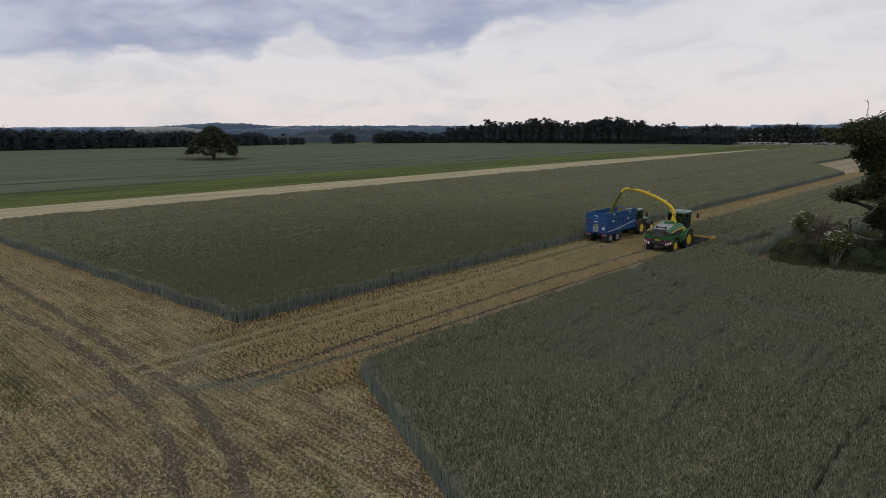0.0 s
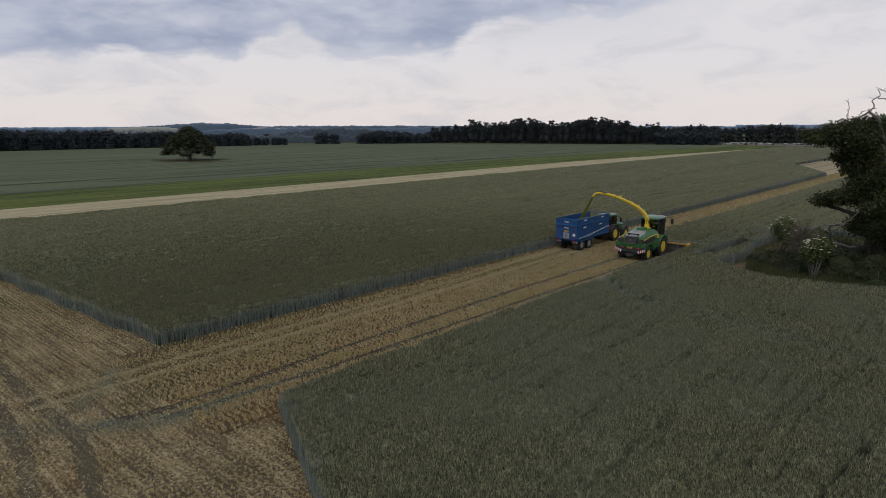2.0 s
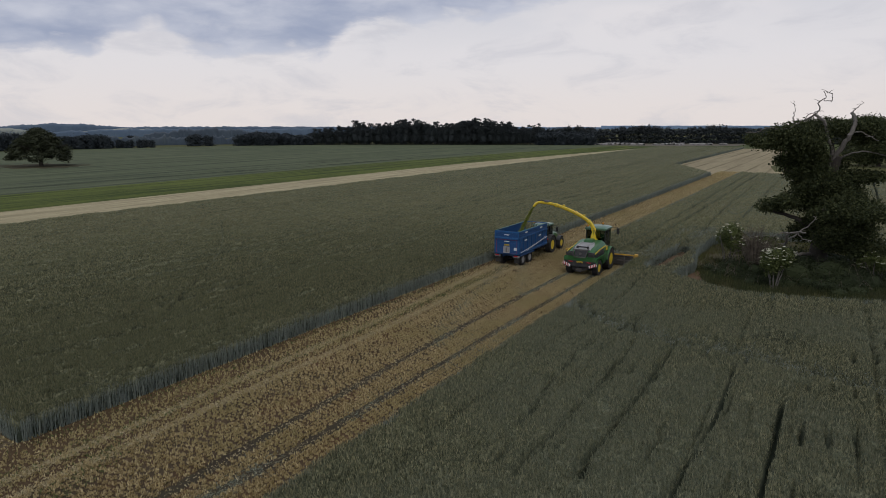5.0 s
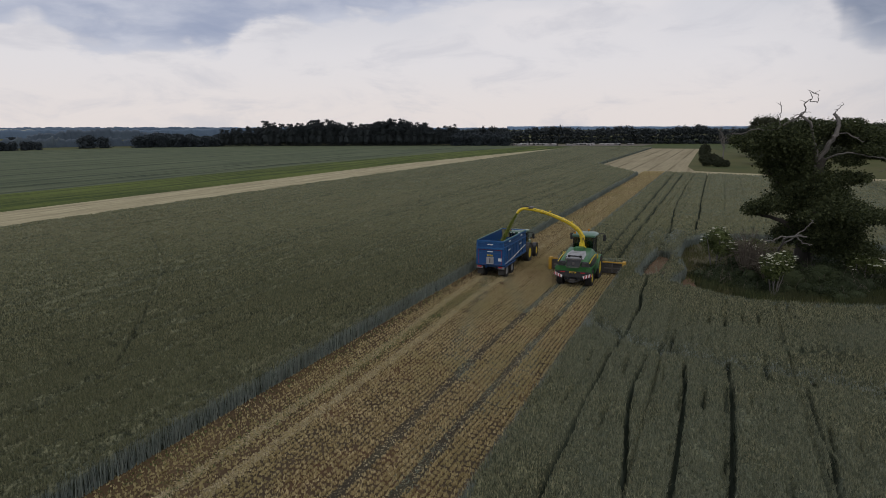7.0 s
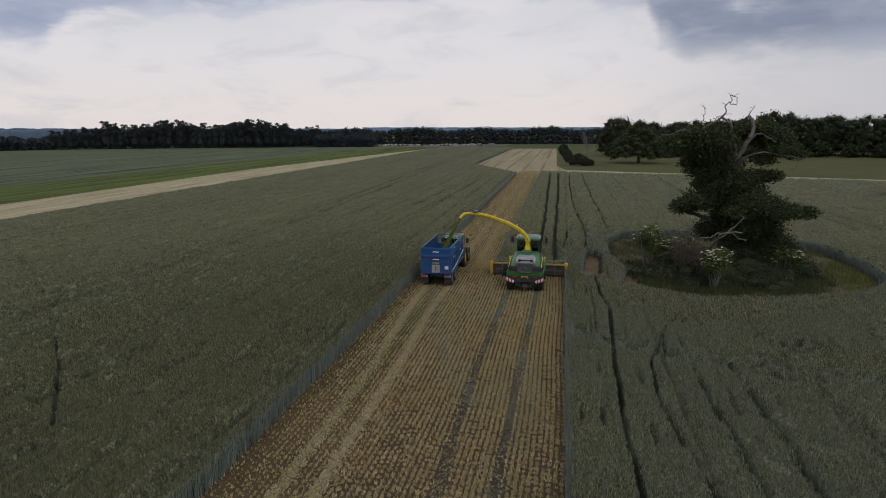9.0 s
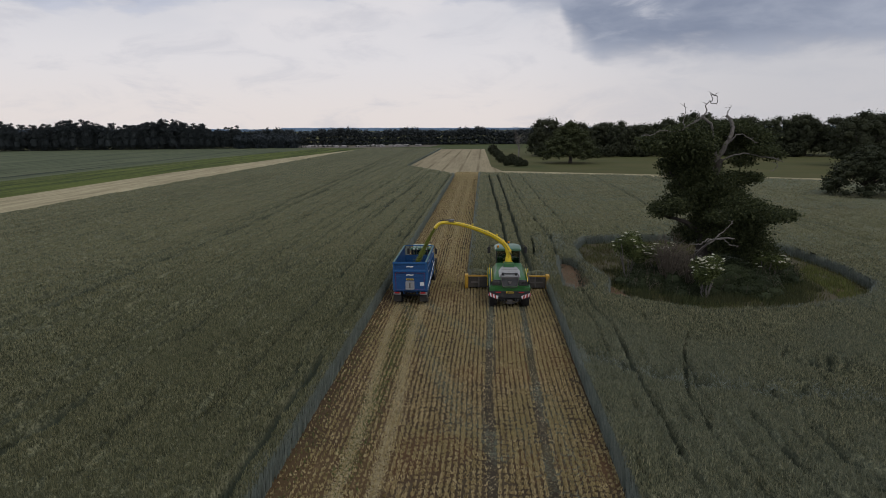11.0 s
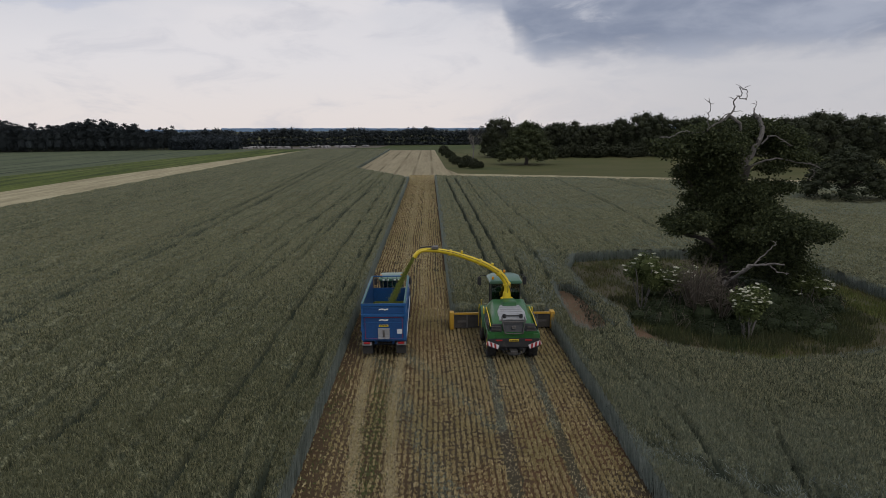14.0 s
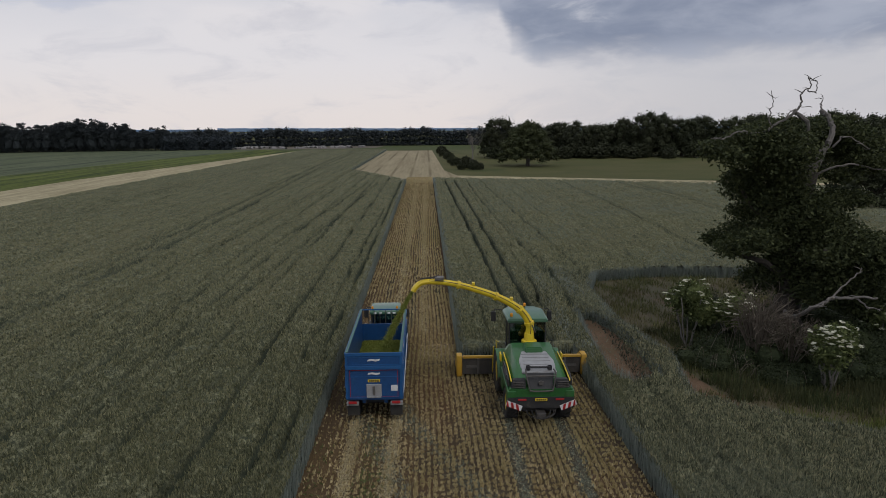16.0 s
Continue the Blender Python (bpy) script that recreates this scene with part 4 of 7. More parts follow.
def build_harvester(m):
    h = thing("forage_harvester", m, "green self-propelled forage harvester with yellow spout, cutting standing cereal", "harvester")
    # chassis and lower shrouds
    chassis = box((-0.75, -0.75, 0.55), (0.75, 4.2, 1.15), 0.05)
    box((-1.05, -0.15, 0.55), (1.05, 0.15, 0.8), 0.03, chassis)
    box((-1.1, 2.7, 0.8), (1.1, 3.2, 1.2), 0.04, chassis)
    part("chassis", chassis, BLACK, h, "black steel chassis and axles")
    arch = [(0.82 * math.cos(radians(a)), 0.68 + 0.82 * math.sin(radians(a))) for a in (12, 35, 60, 90, 120, 145, 168)]
    side = [(-1.0, 1.0), (-1.05, 1.62), (1.45, 1.78), (1.45, 0.95), (0.86, 0.9)] + arch + [(-0.86, 0.95)]
    for s in (-1, 1):
        part("rear_fender", slab(side, s * 1.42, s * 1.05, 0.025), GREEN, h, smooth=True)
    part("rear_apron", loft([[(-1.4, -1.0, 1.3), (1.4, -1.0, 1.3), (1.34, -1.02, 1.72), (-1.34, -1.02, 1.72)], [(-1.3, -0.4, 1.3), (1.3, -0.4, 1.3), (1.25, -0.4, 1.72), (-1.25, -0.4, 1.72)]], bevel=0.03), GREEN, h, smooth=True)
    # engine hood: narrows upward, slopes down to the rear
    lower = [(-1.36, 1.62), (1.36, 1.62), (1.22, 2.12), (0.92, 2.5), (-0.92, 2.5), (-1.22, 2.12)]
    rings = []
    for y, top, wide in ((-0.78, 2.06, 0.93), (-0.45, 2.3, 0.97), (0.3, 2.46, 1.0), (1.5, 2.68, 1.0), (2.0, 2.72, 0.98)):
        rings.append([(x * wide, y, 1.62 + (z - 1.62) * (top - 1.62) / 0.88) for x, z in lower])
    hood = part("engine_hood", loft(rings, bevel=0.03), GREEN, h, "glossy green engine hood", smooth=True)
    for s in (-1, 1):
        # louvred side grille with its slats
        grille = part("side_grille", slab([(-0.75, 1.72), (-0.72, 2.02), (0.35, 2.2), (1.05, 2.2), (1.05, 1.74)], s * 1.375, s * 1.30, 0.01), BLACK, hood, "black louvred side grille")
        for i in range(7):
            z = 1.78 + i * 0.057
            part("slat", box((s * 1.372, -0.6 + i * 0.05, z), (s * 1.40, 1.0, z + 0.022), 0), DARK_STEEL, hood) if i % 2 else None
        part("stripe", slab([(-0.85, 1.98), (-0.8, 2.05), (0.3, 2.24), (1.85, 2.32), (1.85, 2.23), (0.35, 2.15)], s * 1.27, s * 1.22, 0.008), YELLOW, hood, "yellow side stripe")
        part("rear_corner_grille", loft([[(s * 0.64, -1.0, 1.70), (s * 1.27, -0.94, 1.70), (s * 1.16, -0.86, 2.06), (s * 0.64, -0.92, 2.1)], [(s * 0.64, -0.7, 1.70), (s * 1.27, -0.7, 1.70), (s * 1.16, -0.66, 2.06), (s * 0.64, -0.66, 2.1)]], bevel=0.01), BLACK, hood, "black corner grille")
        for i in range(4):
            part("slat", box((s * 0.7, -1.03 + i * 0.018, 1.76 + i * 0.07), (s * 1.2, -0.95 + i * 0.018, 1.785 + i * 0.07), 0.004), DARK_STEEL, hood)
    deck = loft([[(-0.76, -0.6, 2.2), (0.76, -0.6, 2.2), (0.74, -0.6, 2.28), (-0.74, -0.6, 2.28)], [(-0.78, 0.3, 2.42), (0.78, 0.3, 2.42), (0.76, 0.3, 2.49), (-0.76, 0.3, 2.49)], [(-0.56, 1.05, 2.56), (0.56, 1.05, 2.56), (0.54, 1.05, 2.64), (-0.54, 1.05, 2.64)]], bevel=0.02)
    part("top_screen", deck, GREY, hood, "pale grey perforated hood screen")
    for i in range(5):
        y = -0.3 + i * 0.26
        part("screen_rib", box((-0.6, y, 2.27 + (y + 0.5) * 0.24), (0.6, y + 0.03, 2.325 + (y + 0.5) * 0.24), 0.004), GREY, hood)
    part("air_box", loft([[(-0.42, 0.9, 2.56), (0.42, 0.9, 2.56), (0.36, 0.95, 2.84), (-0.36, 0.95, 2.84)], [(-0.42, 1.6, 2.64), (0.42, 1.6, 2.64), (0.36, 1.55, 2.9), (-0.36, 1.55, 2.9)]], bevel=0.04), GREEN, hood, "raised green housing behind the spout", smooth=True)
    # rear guard frame and cooler
    part("cooler_grille", loft([[(-0.5, -1.01, 1.68), (0.5, -1.01, 1.68), (0.58, -0.74, 2.26), (-0.58, -0.74, 2.26)], [(-0.5, -0.7, 1.68), (0.5, -0.7, 1.68), (0.56, -0.42, 2.24), (-0.56, -0.42, 2.24)]]), BLACK, h, "black rear cooler grille")
    guard = tube(smooth_path([(-0.6, -0.62, 2.42), (-0.62, -0.95, 2.3), (-0.5, -1.12, 1.75), (-0.38, -1.14, 1.66), (0.38, -1.14, 1.66), (0.5, -1.12, 1.75), (0.62, -0.95, 2.3), (0.6, -0.62, 2.42)]), 0.035)
    tube([(-0.6, -0.98, 2.26), (0.6, -0.98, 2.26)], 0.03, 8, guard)
    part("rear_guard", guard, DARK_STEEL, h, "dark tubular guard over the rear grille")
    part("rear_badge", slab([(-0.09, 1.86), (0.09, 1.86), (0.11, 2.02), (0, 2.07), (-0.11, 2.02)], -1.03, -0.99, 0.01, axis="y"), STEEL, h, "small plain metal badge")
    for s in (-1, 1):
        ex = lathe_up([(0.1, 0), (0.1, 0.16), (0.085, 0.16), (0.085, 0.04)], s * 0.46, -0.42, 2.34)
        part("exhaust_pipe", ex, BLACK, h, "short round black exhaust")
        part("tail_light", box((s * 0.62, -1.11, 1.22), (s * 0.98, -1.05, 1.29), 0.01), RED, h, "red tail light")
    part("exhaust_bar", tube([(-0.46, -0.42, 2.44), (0.46, -0.42, 2.44)], 0.045, 8), BLACK, h, "black bar between the exhausts")
    # bumper and hitch
    part("rear_bumper", loft([[(-1.42, -1.08, 0.85), (1.42, -1.08, 0.85), (1.42, -1.06, 1.34), (-1.42, -1.06, 1.34)], [(-1.3, -0.6, 0.85), (1.3, -0.6, 0.85), (1.3, -0.6, 1.34), (-1.3, -0.6, 1.34)]], bevel=0.03), BLACK, h, "black rear ballast bumper")
    chevrons(h, 0.8, 1.5, -1.14, 0.9, 1.13, 1.0)
    chevrons(h, -1.5, -0.8, -1.14, 0.9, 1.13, -1.0)
    plate = part("plate", box((-0.26, -1.12, 1.2), (0.26, -1.09, 1.32), 0.006), PLATE, h, "yellow plate with dark bars")
    for i in range(5):
        part("bar", box((-0.2 + i * 0.085, -1.127, 1.23), (-0.14 + i * 0.085, -1.122, 1.29), 0), BLACK, plate)
    part("hitch", box((-0.2, -1.3, 0.5), (0.2, -0.8, 0.72), 0.03), DARK_STEEL, h, "steel tow hitch")
    for x0, x1 in ((-0.62, 0.62), (-0.4, 0.4), (-0.2, 0.55)):
        part("hose", tube(smooth_path([(x0, -1.1, 0.8), (x0 * 0.8, -1.26, 0.62), (0, -1.33, 0.52 - 0.05 * x1), (x1 * 0.8, -1.26, 0.62), (x1, -1.1, 0.8)]), 0.022, 6), RUBBER, h, "looped black hydraulic hose")
    # panels round the middle
    for s in (-1, 1):
        part("mid_panel", loft([[(s * 1.36, 1.3, 1.0), (s * 1.36, 2.05, 1.1), (s * 1.36, 2.35, 1.9), (s * 1.36, 1.3, 1.9)], [(s * 1.34, 1.3, 1.9), (s * 1.34, 2.36, 1.92), (s * 1.3, 2.4, 2.1), (s * 1.3, 1.3, 2.1)], [(s * 0.8, 1.3, 2.0), (s * 0.8, 2.36, 2.0), (s * 0.92, 2.3, 2.58), (s * 0.92, 1.3, 2.46)]], bevel=0.03), GREEN, h, smooth=True)
        farch = [(2.95 + 1.1 * math.cos(radians(a)), 0.98 + 1.1 * math.sin(radians(a))) for a in (35, 60, 90, 120, 150, 175)]
        farch += [(2.95 + 1.04 * math.cos(radians(a)), 0.98 + 1.04 * math.sin(radians(a))) for a in (175, 150, 120, 90, 60, 35)]
        part("front_fender", slab(farch, s * 1.5, s * 0.95, 0.008), GREEN, h, smooth=True)
        part("yellow_tank_cap", box((s * 1.365, 1.55, 1.95), (s * 1.44, 1.95, 2.32), 0.06), YELLOW, h, "yellow side panel")
        rail = tube([(s * 1.3, 3.9, 1.3), (s * 1.38, 3.9, 2.2), (s * 1.34, 3.2, 2.35)], 0.02)
        part("handrail", rail, YELLOW if s < 0 else BLACK, h)
    for i in range(4):
        part("ladder_step", box((-1.5, 3.75 - i * 0.08, 0.5 + i * 0.3), (-1.1, 4.05 - i * 0.08, 0.54 + i * 0.3), 0.01), DARK_STEEL, h)
    part("ladder_rail", tube([(-1.52, 4.1, 0.45), (-1.5, 3.8, 1.9)], 0.03), YELLOW, h, "yellow ladder rail")
    wheel(h, 1.14, 0, 0.68, 0.52, 0.36, YELLOW, "yellow steel rim")
    wheel(h, -1.14, 0, 0.68, 0.52, 0.36, YELLOW, "yellow steel rim")
    wheel(h, 1.16, 2.95, 0.98, 0.66, 0.52, YELLOW, "yellow steel rim", 20)
    wheel(h, -1.16, 2.95, 0.98, 0.66, 0.52, YELLOW, "yellow steel rim", 20)
    # cab
    cab = part("cab_frame", box((-0.88, 2.75, 1.75), (0.88, 4.45, 1.95), 0.03), BLACK, h, "black cab floor and posts")
    posts = [((-0.86, 2.8, 1.9), (-0.84, 2.95, 3.45)), ((0.86, 2.8, 1.9), (0.84, 2.95, 3.45)), ((-0.86, 3.7, 1.9), (-0.86, 3.75, 3.45)), ((0.86, 3.7, 1.9), (0.86, 3.75, 3.45)), ((-0.8, 4.42, 1.9), (-0.78, 4.6, 3.45)), ((0.8, 4.42, 1.9), (0.78, 4.6, 3.45))]
    for a, b in posts:
        part("cab_post", tube([a, b], 0.045), BLACK, cab)
    for s in (-1, 1):
        part("side_window", slab([(2.85, 1.97), (4.4, 1.97), (4.56, 3.42), (2.98, 3.42)], s * 0.87, s * 0.85, 0), GLASS, cab, "tinted cab side glass")
    part("rear_window", slab([(-0.84, 2.0), (0.84, 2.0), (0.82, 3.42), (-0.82, 3.42)], 2.84, 2.86, 0, axis="y"), GLASS, cab, "tinted cab rear glass")
    part("windscreen", slab([(-0.8, 1.97), (0.8, 1.97), (0.78, 3.42), (-0.78, 3.42)], 4.5, 4.52, 0, axis="y"), GLASS, cab, "tinted windscreen")
    part("cab_roof", loft([[(x * 1.0, y, 3.44) for x, y in ((-0.95, 2.72), (0.95, 2.72), (1.0, 4.5), (0.7, 4.95), (-0.7, 4.95), (-1.0, 4.5))], [(x, y, 3.58) for x, y in ((-0.97, 2.72), (0.97, 2.72), (1.02, 4.5), (0.7, 4.98), (-0.7, 4.98), (-1.02, 4.5))], [(x * 0.82, 3.0 + (y - 3.0) * 0.85 + 0.1, 3.68) for x, y in ((-0.95, 2.72), (0.95, 2.72), (1.0, 4.5), (0.7, 4.95), (-0.7, 4.95), (-1.0, 4.5))]], bevel=0.03), ROOF_GREEN, h, "green cab roof, paled by a painted sky reflection", smooth=True)
    part("driver_seat", slab([(3.3, 1.95), (3.3, 2.9), (3.42, 2.9), (3.48, 2.35), (3.9, 2.3), (3.9, 1.95)], -0.28, 0.28, 0.04), SEAT, cab, "dark empty driver's seat")
    part("console", box((0.42, 3.4, 1.95), (0.7, 4.1, 2.5), 0.04), BLACK, cab)
    part("steering_column", tube([(0, 4.25, 1.95), (0, 4.05, 2.6)], 0.05), BLACK, cab)
    beacon(h, 0.1, 4.55, 3.66)
    beacon(h, -0.75, 3.0, 3.6)
    mirror_arm(h, 0.95, 4.7, 3.5, 0.75)
    mirror_arm(h, -0.95, 4.7, 3.5, -0.75)
    for x in (-0.6, -0.3, 0.3, 0.6):
        part("work_lamp", box((x - 0.08, 4.98, 3.46), (x + 0.08, 5.06, 3.58), 0.02), WHITE, h, "small white work lamp")
    # spout, slewed out over the trailer
    turret = part("spout_turret", lathe_up([(0.36, 0), (0.36, 0.1), (0.25, 0.13), (0.22, 0.45)], 0, 2.3, 2.62, 20), YELLOW, h, "yellow spout turret", smooth=True)
    line = smooth_path([(0, 2.3, 2.95), (0.02, 2.3, 3.45), (-0.22, 2.29, 3.95), (-0.72, 2.24, 4.42), (-1.6, 2.1, 4.92), (-2.9, 1.9, 5.42), (-3.9, 1.75, 5.68), (-4.7, 1.62, 5.76)], 5)
    rad = [0.2 - 0.075 * i / (len(line) - 1) for i in range(len(line))]
    spout = part("spout", tube(line, rad, 10, flat=0.85), YELLOW, h, "long arched yellow discharge spout", smooth=True)
    part("spout_spine", tube([p + Vector((0, 0, 0.17 - 0.003 * i)) for i, p in enumerate(line)], 0.045, 6), YELLOW, spout)
    part("spout_pipe", tube([p + Vector((0.02, -0.19 + 0.003 * i, 0.06)) for i, p in enumerate(line)], 0.013, 6), BLACK, spout, "thin black hydraulic line")
    for i in (6, 13, 20, 27):
        p, d = line[i], (line[i + 1] - line[i - 1]).normalized()
        part("spout_flange", tube([p - d * 0.06, p + d * 0.06], rad[i] + 0.045, 10), YELLOW, spout)
    part("spout_joint", box((-4.4, 1.5, 5.82), (-4.0, 1.85, 5.98), 0.03), STEEL, spout, "grey camera and joint housing")
    part("spout_flap", tube(smooth_path([(-4.65, 1.62, 5.78), (-5.0, 1.6, 5.72), (-5.25, 1.57, 5.55), (-5.38, 1.55, 5.35)], 4), 0.16, 8, flat=0.8), YELLOW, spout, "yellow hinged end flap", smooth=True)
    for i in (16, 24):
        p = line[i]
        part("spout_lug", box((p.x - 0.07, p.y - 0.1, p.z + rad[i] + 0.02), (p.x + 0.07, p.y + 0.1, p.z + rad[i] + 0.15), 0.02), YELLOW, spout, "yellow bracket on the spout")
    part("spout_ram", tube([line[2] + Vector((0.25, -0.1, 0.0)), line[9] + Vector((0.16, -0.1, -0.16))], 0.04, 8), DARK_STEEL, spout, "dark lift ram below the spout")
    part("flap_ram", tube([(-4.3, 1.62, 5.98), (-5.05, 1.6, 5.9)], 0.035), BLACK, spout)
    # cutting header
    hd = part("header_frame", slab([(4.55, 0.18), (4.5, 1.0), (4.7, 1.05), (4.95, 0.45), (5.9, 0.2), (5.9, 0.14)], -3.05, 3.05, 0.01), DARK_STEEL, h, "dark open header trough")
    part("header_beam", loft([[(-3.0, 4.35, 1.08), (3.0, 4.35, 1.08), (3.0, 4.6, 1.08), (-3.0, 4.6, 1.08)], [(-3.0, 4.35, 1.2), (3.0, 4.35, 1.2), (3.0, 4.6, 1.17), (-3.0, 4.6, 1.17)]], bevel=0.02), HEAD_YELLOW, h, "ochre yellow header top beam")
    for s in (-1, 1):
        part("header_end", slab([(4.35, 0.12), (4.35, 1.22), (4.9, 1.22), (5.7, 0.7), (6.25, 0.3), (6.2, 0.1)], s * 3.02, s * 3.3, 0.05), HEAD_YELLOW, h, "ochre yellow end divider", smooth=True)
    auger = tube([(-3.0, 5.0, 0.62), (3.0, 5.0, 0.62)], 0.16, 12)
    for s in (-1, 1):
        turns = 40
        for i in range(turns):
            a0, a1 = i * 0.55, (i + 1) * 0.55
            xa, xb = s * (3.0 - 2.6 * i / turns), s * (3.0 - 2.6 * (i + 1) / turns)
            q = [auger.verts.new((xx, 5.0 + r * math.cos(a), 0.62 + r * math.sin(a))) for xx, a, r in ((xa, a0, 0.14), (xa, a0, 0.33), (xb, a1, 0.33), (xb, a1, 0.14))]
            auger.faces.new(q)
    part("auger", auger, STEEL, hd, "worn steel crop auger")
    part("cutter_bar", box((-3.0, 5.85, 0.1), (3.0, 6.15, 0.18), 0.01), STEEL, hd)
    reel = tube([(-3.0, 5.45, 0.66), (3.0, 5.45, 0.66)], 0.06, 8)
    for i in range(4):
        a = i * math.pi / 2 + 0.5
        tube([(-3.0, 5.45 + 0.2 * math.cos(a), 0.66 + 0.2 * math.sin(a)), (3.0, 5.45 + 0.2 * math.cos(a), 0.66 + 0.2 * math.sin(a))], 0.03, 6, reel)
        for x in (-2.9, -1.0, 1.0, 2.9):
            tube([(x, 5.45, 0.66), (x, 5.45 + 0.2 * math.cos(a), 0.66 + 0.2 * math.sin(a))], 0.02, 5, reel)
    part("reel", reel, DARK_STEEL, hd)
    for x in (-2.2, -1.1, 1.1, 2.2):
        part("back_rib", box((x - 0.05, 4.42, 0.2), (x + 0.05, 4.54, 1.02), 0.01), STEEL, hd)
    for x, w in ((-2.5, 0.3), (2.45, 0.36), (1.8, 0.3)):
        part("worn_patch", box((x - w, 4.485, 0.55), (x + w, 4.497, 0.68), 0), STEEL, hd, "scuffed bare steel patch")
    part("feeder_house", slab([(3.4, 0.7), (3.4, 1.35), (4.5, 1.0), (4.6, 0.3), (4.3, 0.25)], -0.5, 0.5, 0.03), BLACK, h)
    return h


harvester = build_harvester(pose(-27.6, HARV_Y, 0))
TRAIL = (-34.65, HARV_Y + 0.65)


def word(text, size, m, mat, parent, name="lettering", label=""):
    """A word in the built-in font, as a thin mesh."""
    cu = bpy.data.curves.new(name, "FONT")
    cu.body, cu.size, cu.align_x, cu.align_y, cu.extrude = text, size, "CENTER", "CENTER", 0.004
    tmp = bpy.data.objects.new(name, cu)
    scene.collection.objects.link(tmp)
    dg = bpy.context.evaluated_depsgraph_get()
    me = bpy.data.meshes.new_from_object(tmp.evaluated_get(dg))
    bpy.data.objects.remove(tmp)
    me.materials.append(mat)
    ob = new(name, me)
    ob.parent = parent
    ob.matrix_basis = m
    return tagged(ob, label)


def build_trailer(m):
    t = thing("silage_trailer", m, "bright blue high-sided silage trailer with green crop inside", "trailer")
    x, y0, y1, z0, z1 = 1.14, -1.15, 5.35, 1.18, 3.22
    ch = box((-0.55, -0.9, 0.85), (-0.4, 5.3, 1.1), 0.02)
    box((0.4, -0.9, 0.85), (0.55, 5.3, 1.1), 0.02, ch)
    for y in (-0.6, 1.2, 3.0, 5.0):
        box((-0.55, y, 0.88), (0.55, y + 0.12, 1.06), 0.01, ch)
    part("chassis", ch, BLUE, t, "blue steel chassis")
    part("drawbar", loft([[(-0.5, 5.0, 0.8), (0.5, 5.0, 0.8), (0.5, 5.0, 1.05), (-0.5, 5.0, 1.05)], [(-0.08, 6.35, 0.42), (0.08, 6.35, 0.42), (0.08, 6.35, 0.58), (-0.08, 6.35, 0.58)]], bevel=0.02), BLUE, t, "blue drawbar")
    part("body_floor", box((-x, y0, z0 - 0.08), (x, y1, z0 + 0.04), 0.02), BLUE, t)
    for s in (-1, 1):
        w = part("side_wall", box((s * x - 0.03, y0, z0), (s * x + 0.03, y1, z1), 0.012), BLUE, t, "blue pressed steel side")
        for z, hgt in ((z0 + 0.02, 0.16), (z0 + 1.42, 0.12), (z1 - 0.1, 0.1)):
            part("rail", box((s * (x + 0.03), y0, z), (s * (x + 0.09), y1, z + hgt), 0.012), BLUE_RIB, w)
        for i in range(8):
            y = y0 + 0.15 + i * (y1 - y0 - 0.3) / 7
            part("rib", box((s * (x + 0.03), y - 0.05, z0 + 0.18), (s * (x + 0.08), y + 0.05, z0 + 1.42), 0.012), BLUE_RIB, w)
        for i in range(3):
            part("swage", box((s * (x + 0.03), y0 + 0.1, z0 + 1.68 + i * 0.17), (s * (x + 0.055), y1 - 0.1, z0 + 1.74 + i * 0.17), 0.01), BLUE_RIB, w)
        for yy, zz in ((y0 + 1.5, z0 + 1.86), (y0 + 4.9, z0 + 1.86), (y0 + 1.4, z0 + 1.15), (y0 + 4.6, z0 + 1.15)):
            part("side_badge", slab([(yy - 0.28, zz - 0.06), (yy + 0.24, zz - 0.06), (yy + 0.28, zz + 0.06), (yy - 0.24, zz + 0.06)], s * (x + 0.092), s * (x + 0.086), 0), WHITE, w, "white lozenge-shaped badge")
        sweep = tube(smooth_path([(s * (x + 0.095), y0 + 0.3, z0 + 0.12), (s * (x + 0.095), y0 + 2.4, z0 + 0.32), (s * (x + 0.095), y1 - 0.1, z0 + 0.75)]), 0.022, 6)
        part("pin_stripe", sweep, WHITE, w, "white curved decal line")
        sweep = tube(smooth_path([(s * (x + 0.095), y0 + 1.6, z0 + 0.1), (s * (x + 0.095), y0 + 3.4, z0 + 0.36), (s * (x + 0.095), y1 - 0.6, z0 + 0.82)]), 0.012, 6)
        part("pin_stripe", sweep, WHITE, w, "white curved decal line")
        part("lid_lip", box((s * x - 0.05, y0, z1), (s * x + 0.06, y1, z1 + 0.05), 0.01), GREEN_LIP, w, "sap-stained green top rim")
    front = part("front_wall", box((-x, y1 - 0.03, z0), (x, y1 + 0.03, z1 - 0.75), 0.012), BLUE, t)
    for i in range(9):
        part("mesh_bar", box((-x + 0.06 + i * 0.295, y1 - 0.015, z1 - 0.75), (-x + 0.09 + i * 0.295, y1 + 0.015, z1), 0), DARK_STEEL, front)
    part("front_rail", box((-x, y1 - 0.03, z1 - 0.02), (x, y1 + 0.03, z1 + 0.05), 0.01), BLUE_RIB, front)
    tail = part("tailgate", box((-x, y0 - 0.05, z0 - 0.02), (x, y0 + 0.02, z1), 0.015), BLUE, t, "blue hinged tailgate")
    part("tail_rail", box((-x - 0.05, y0 - 0.1, z1 - 0.12), (x + 0.05, y0 - 0.05, z1 + 0.04), 0.015), BLUE_RIB, tail)
    for z in (z1 - 0.52, z1 - 0.2, z0 + 0.98, z0 + 0.06):
        part("swage", box((-x + 0.08, y0 - 0.068, z), (x - 0.08, y0 - 0.05, z + 0.035), 0.006), BLUE_RIB, tail)
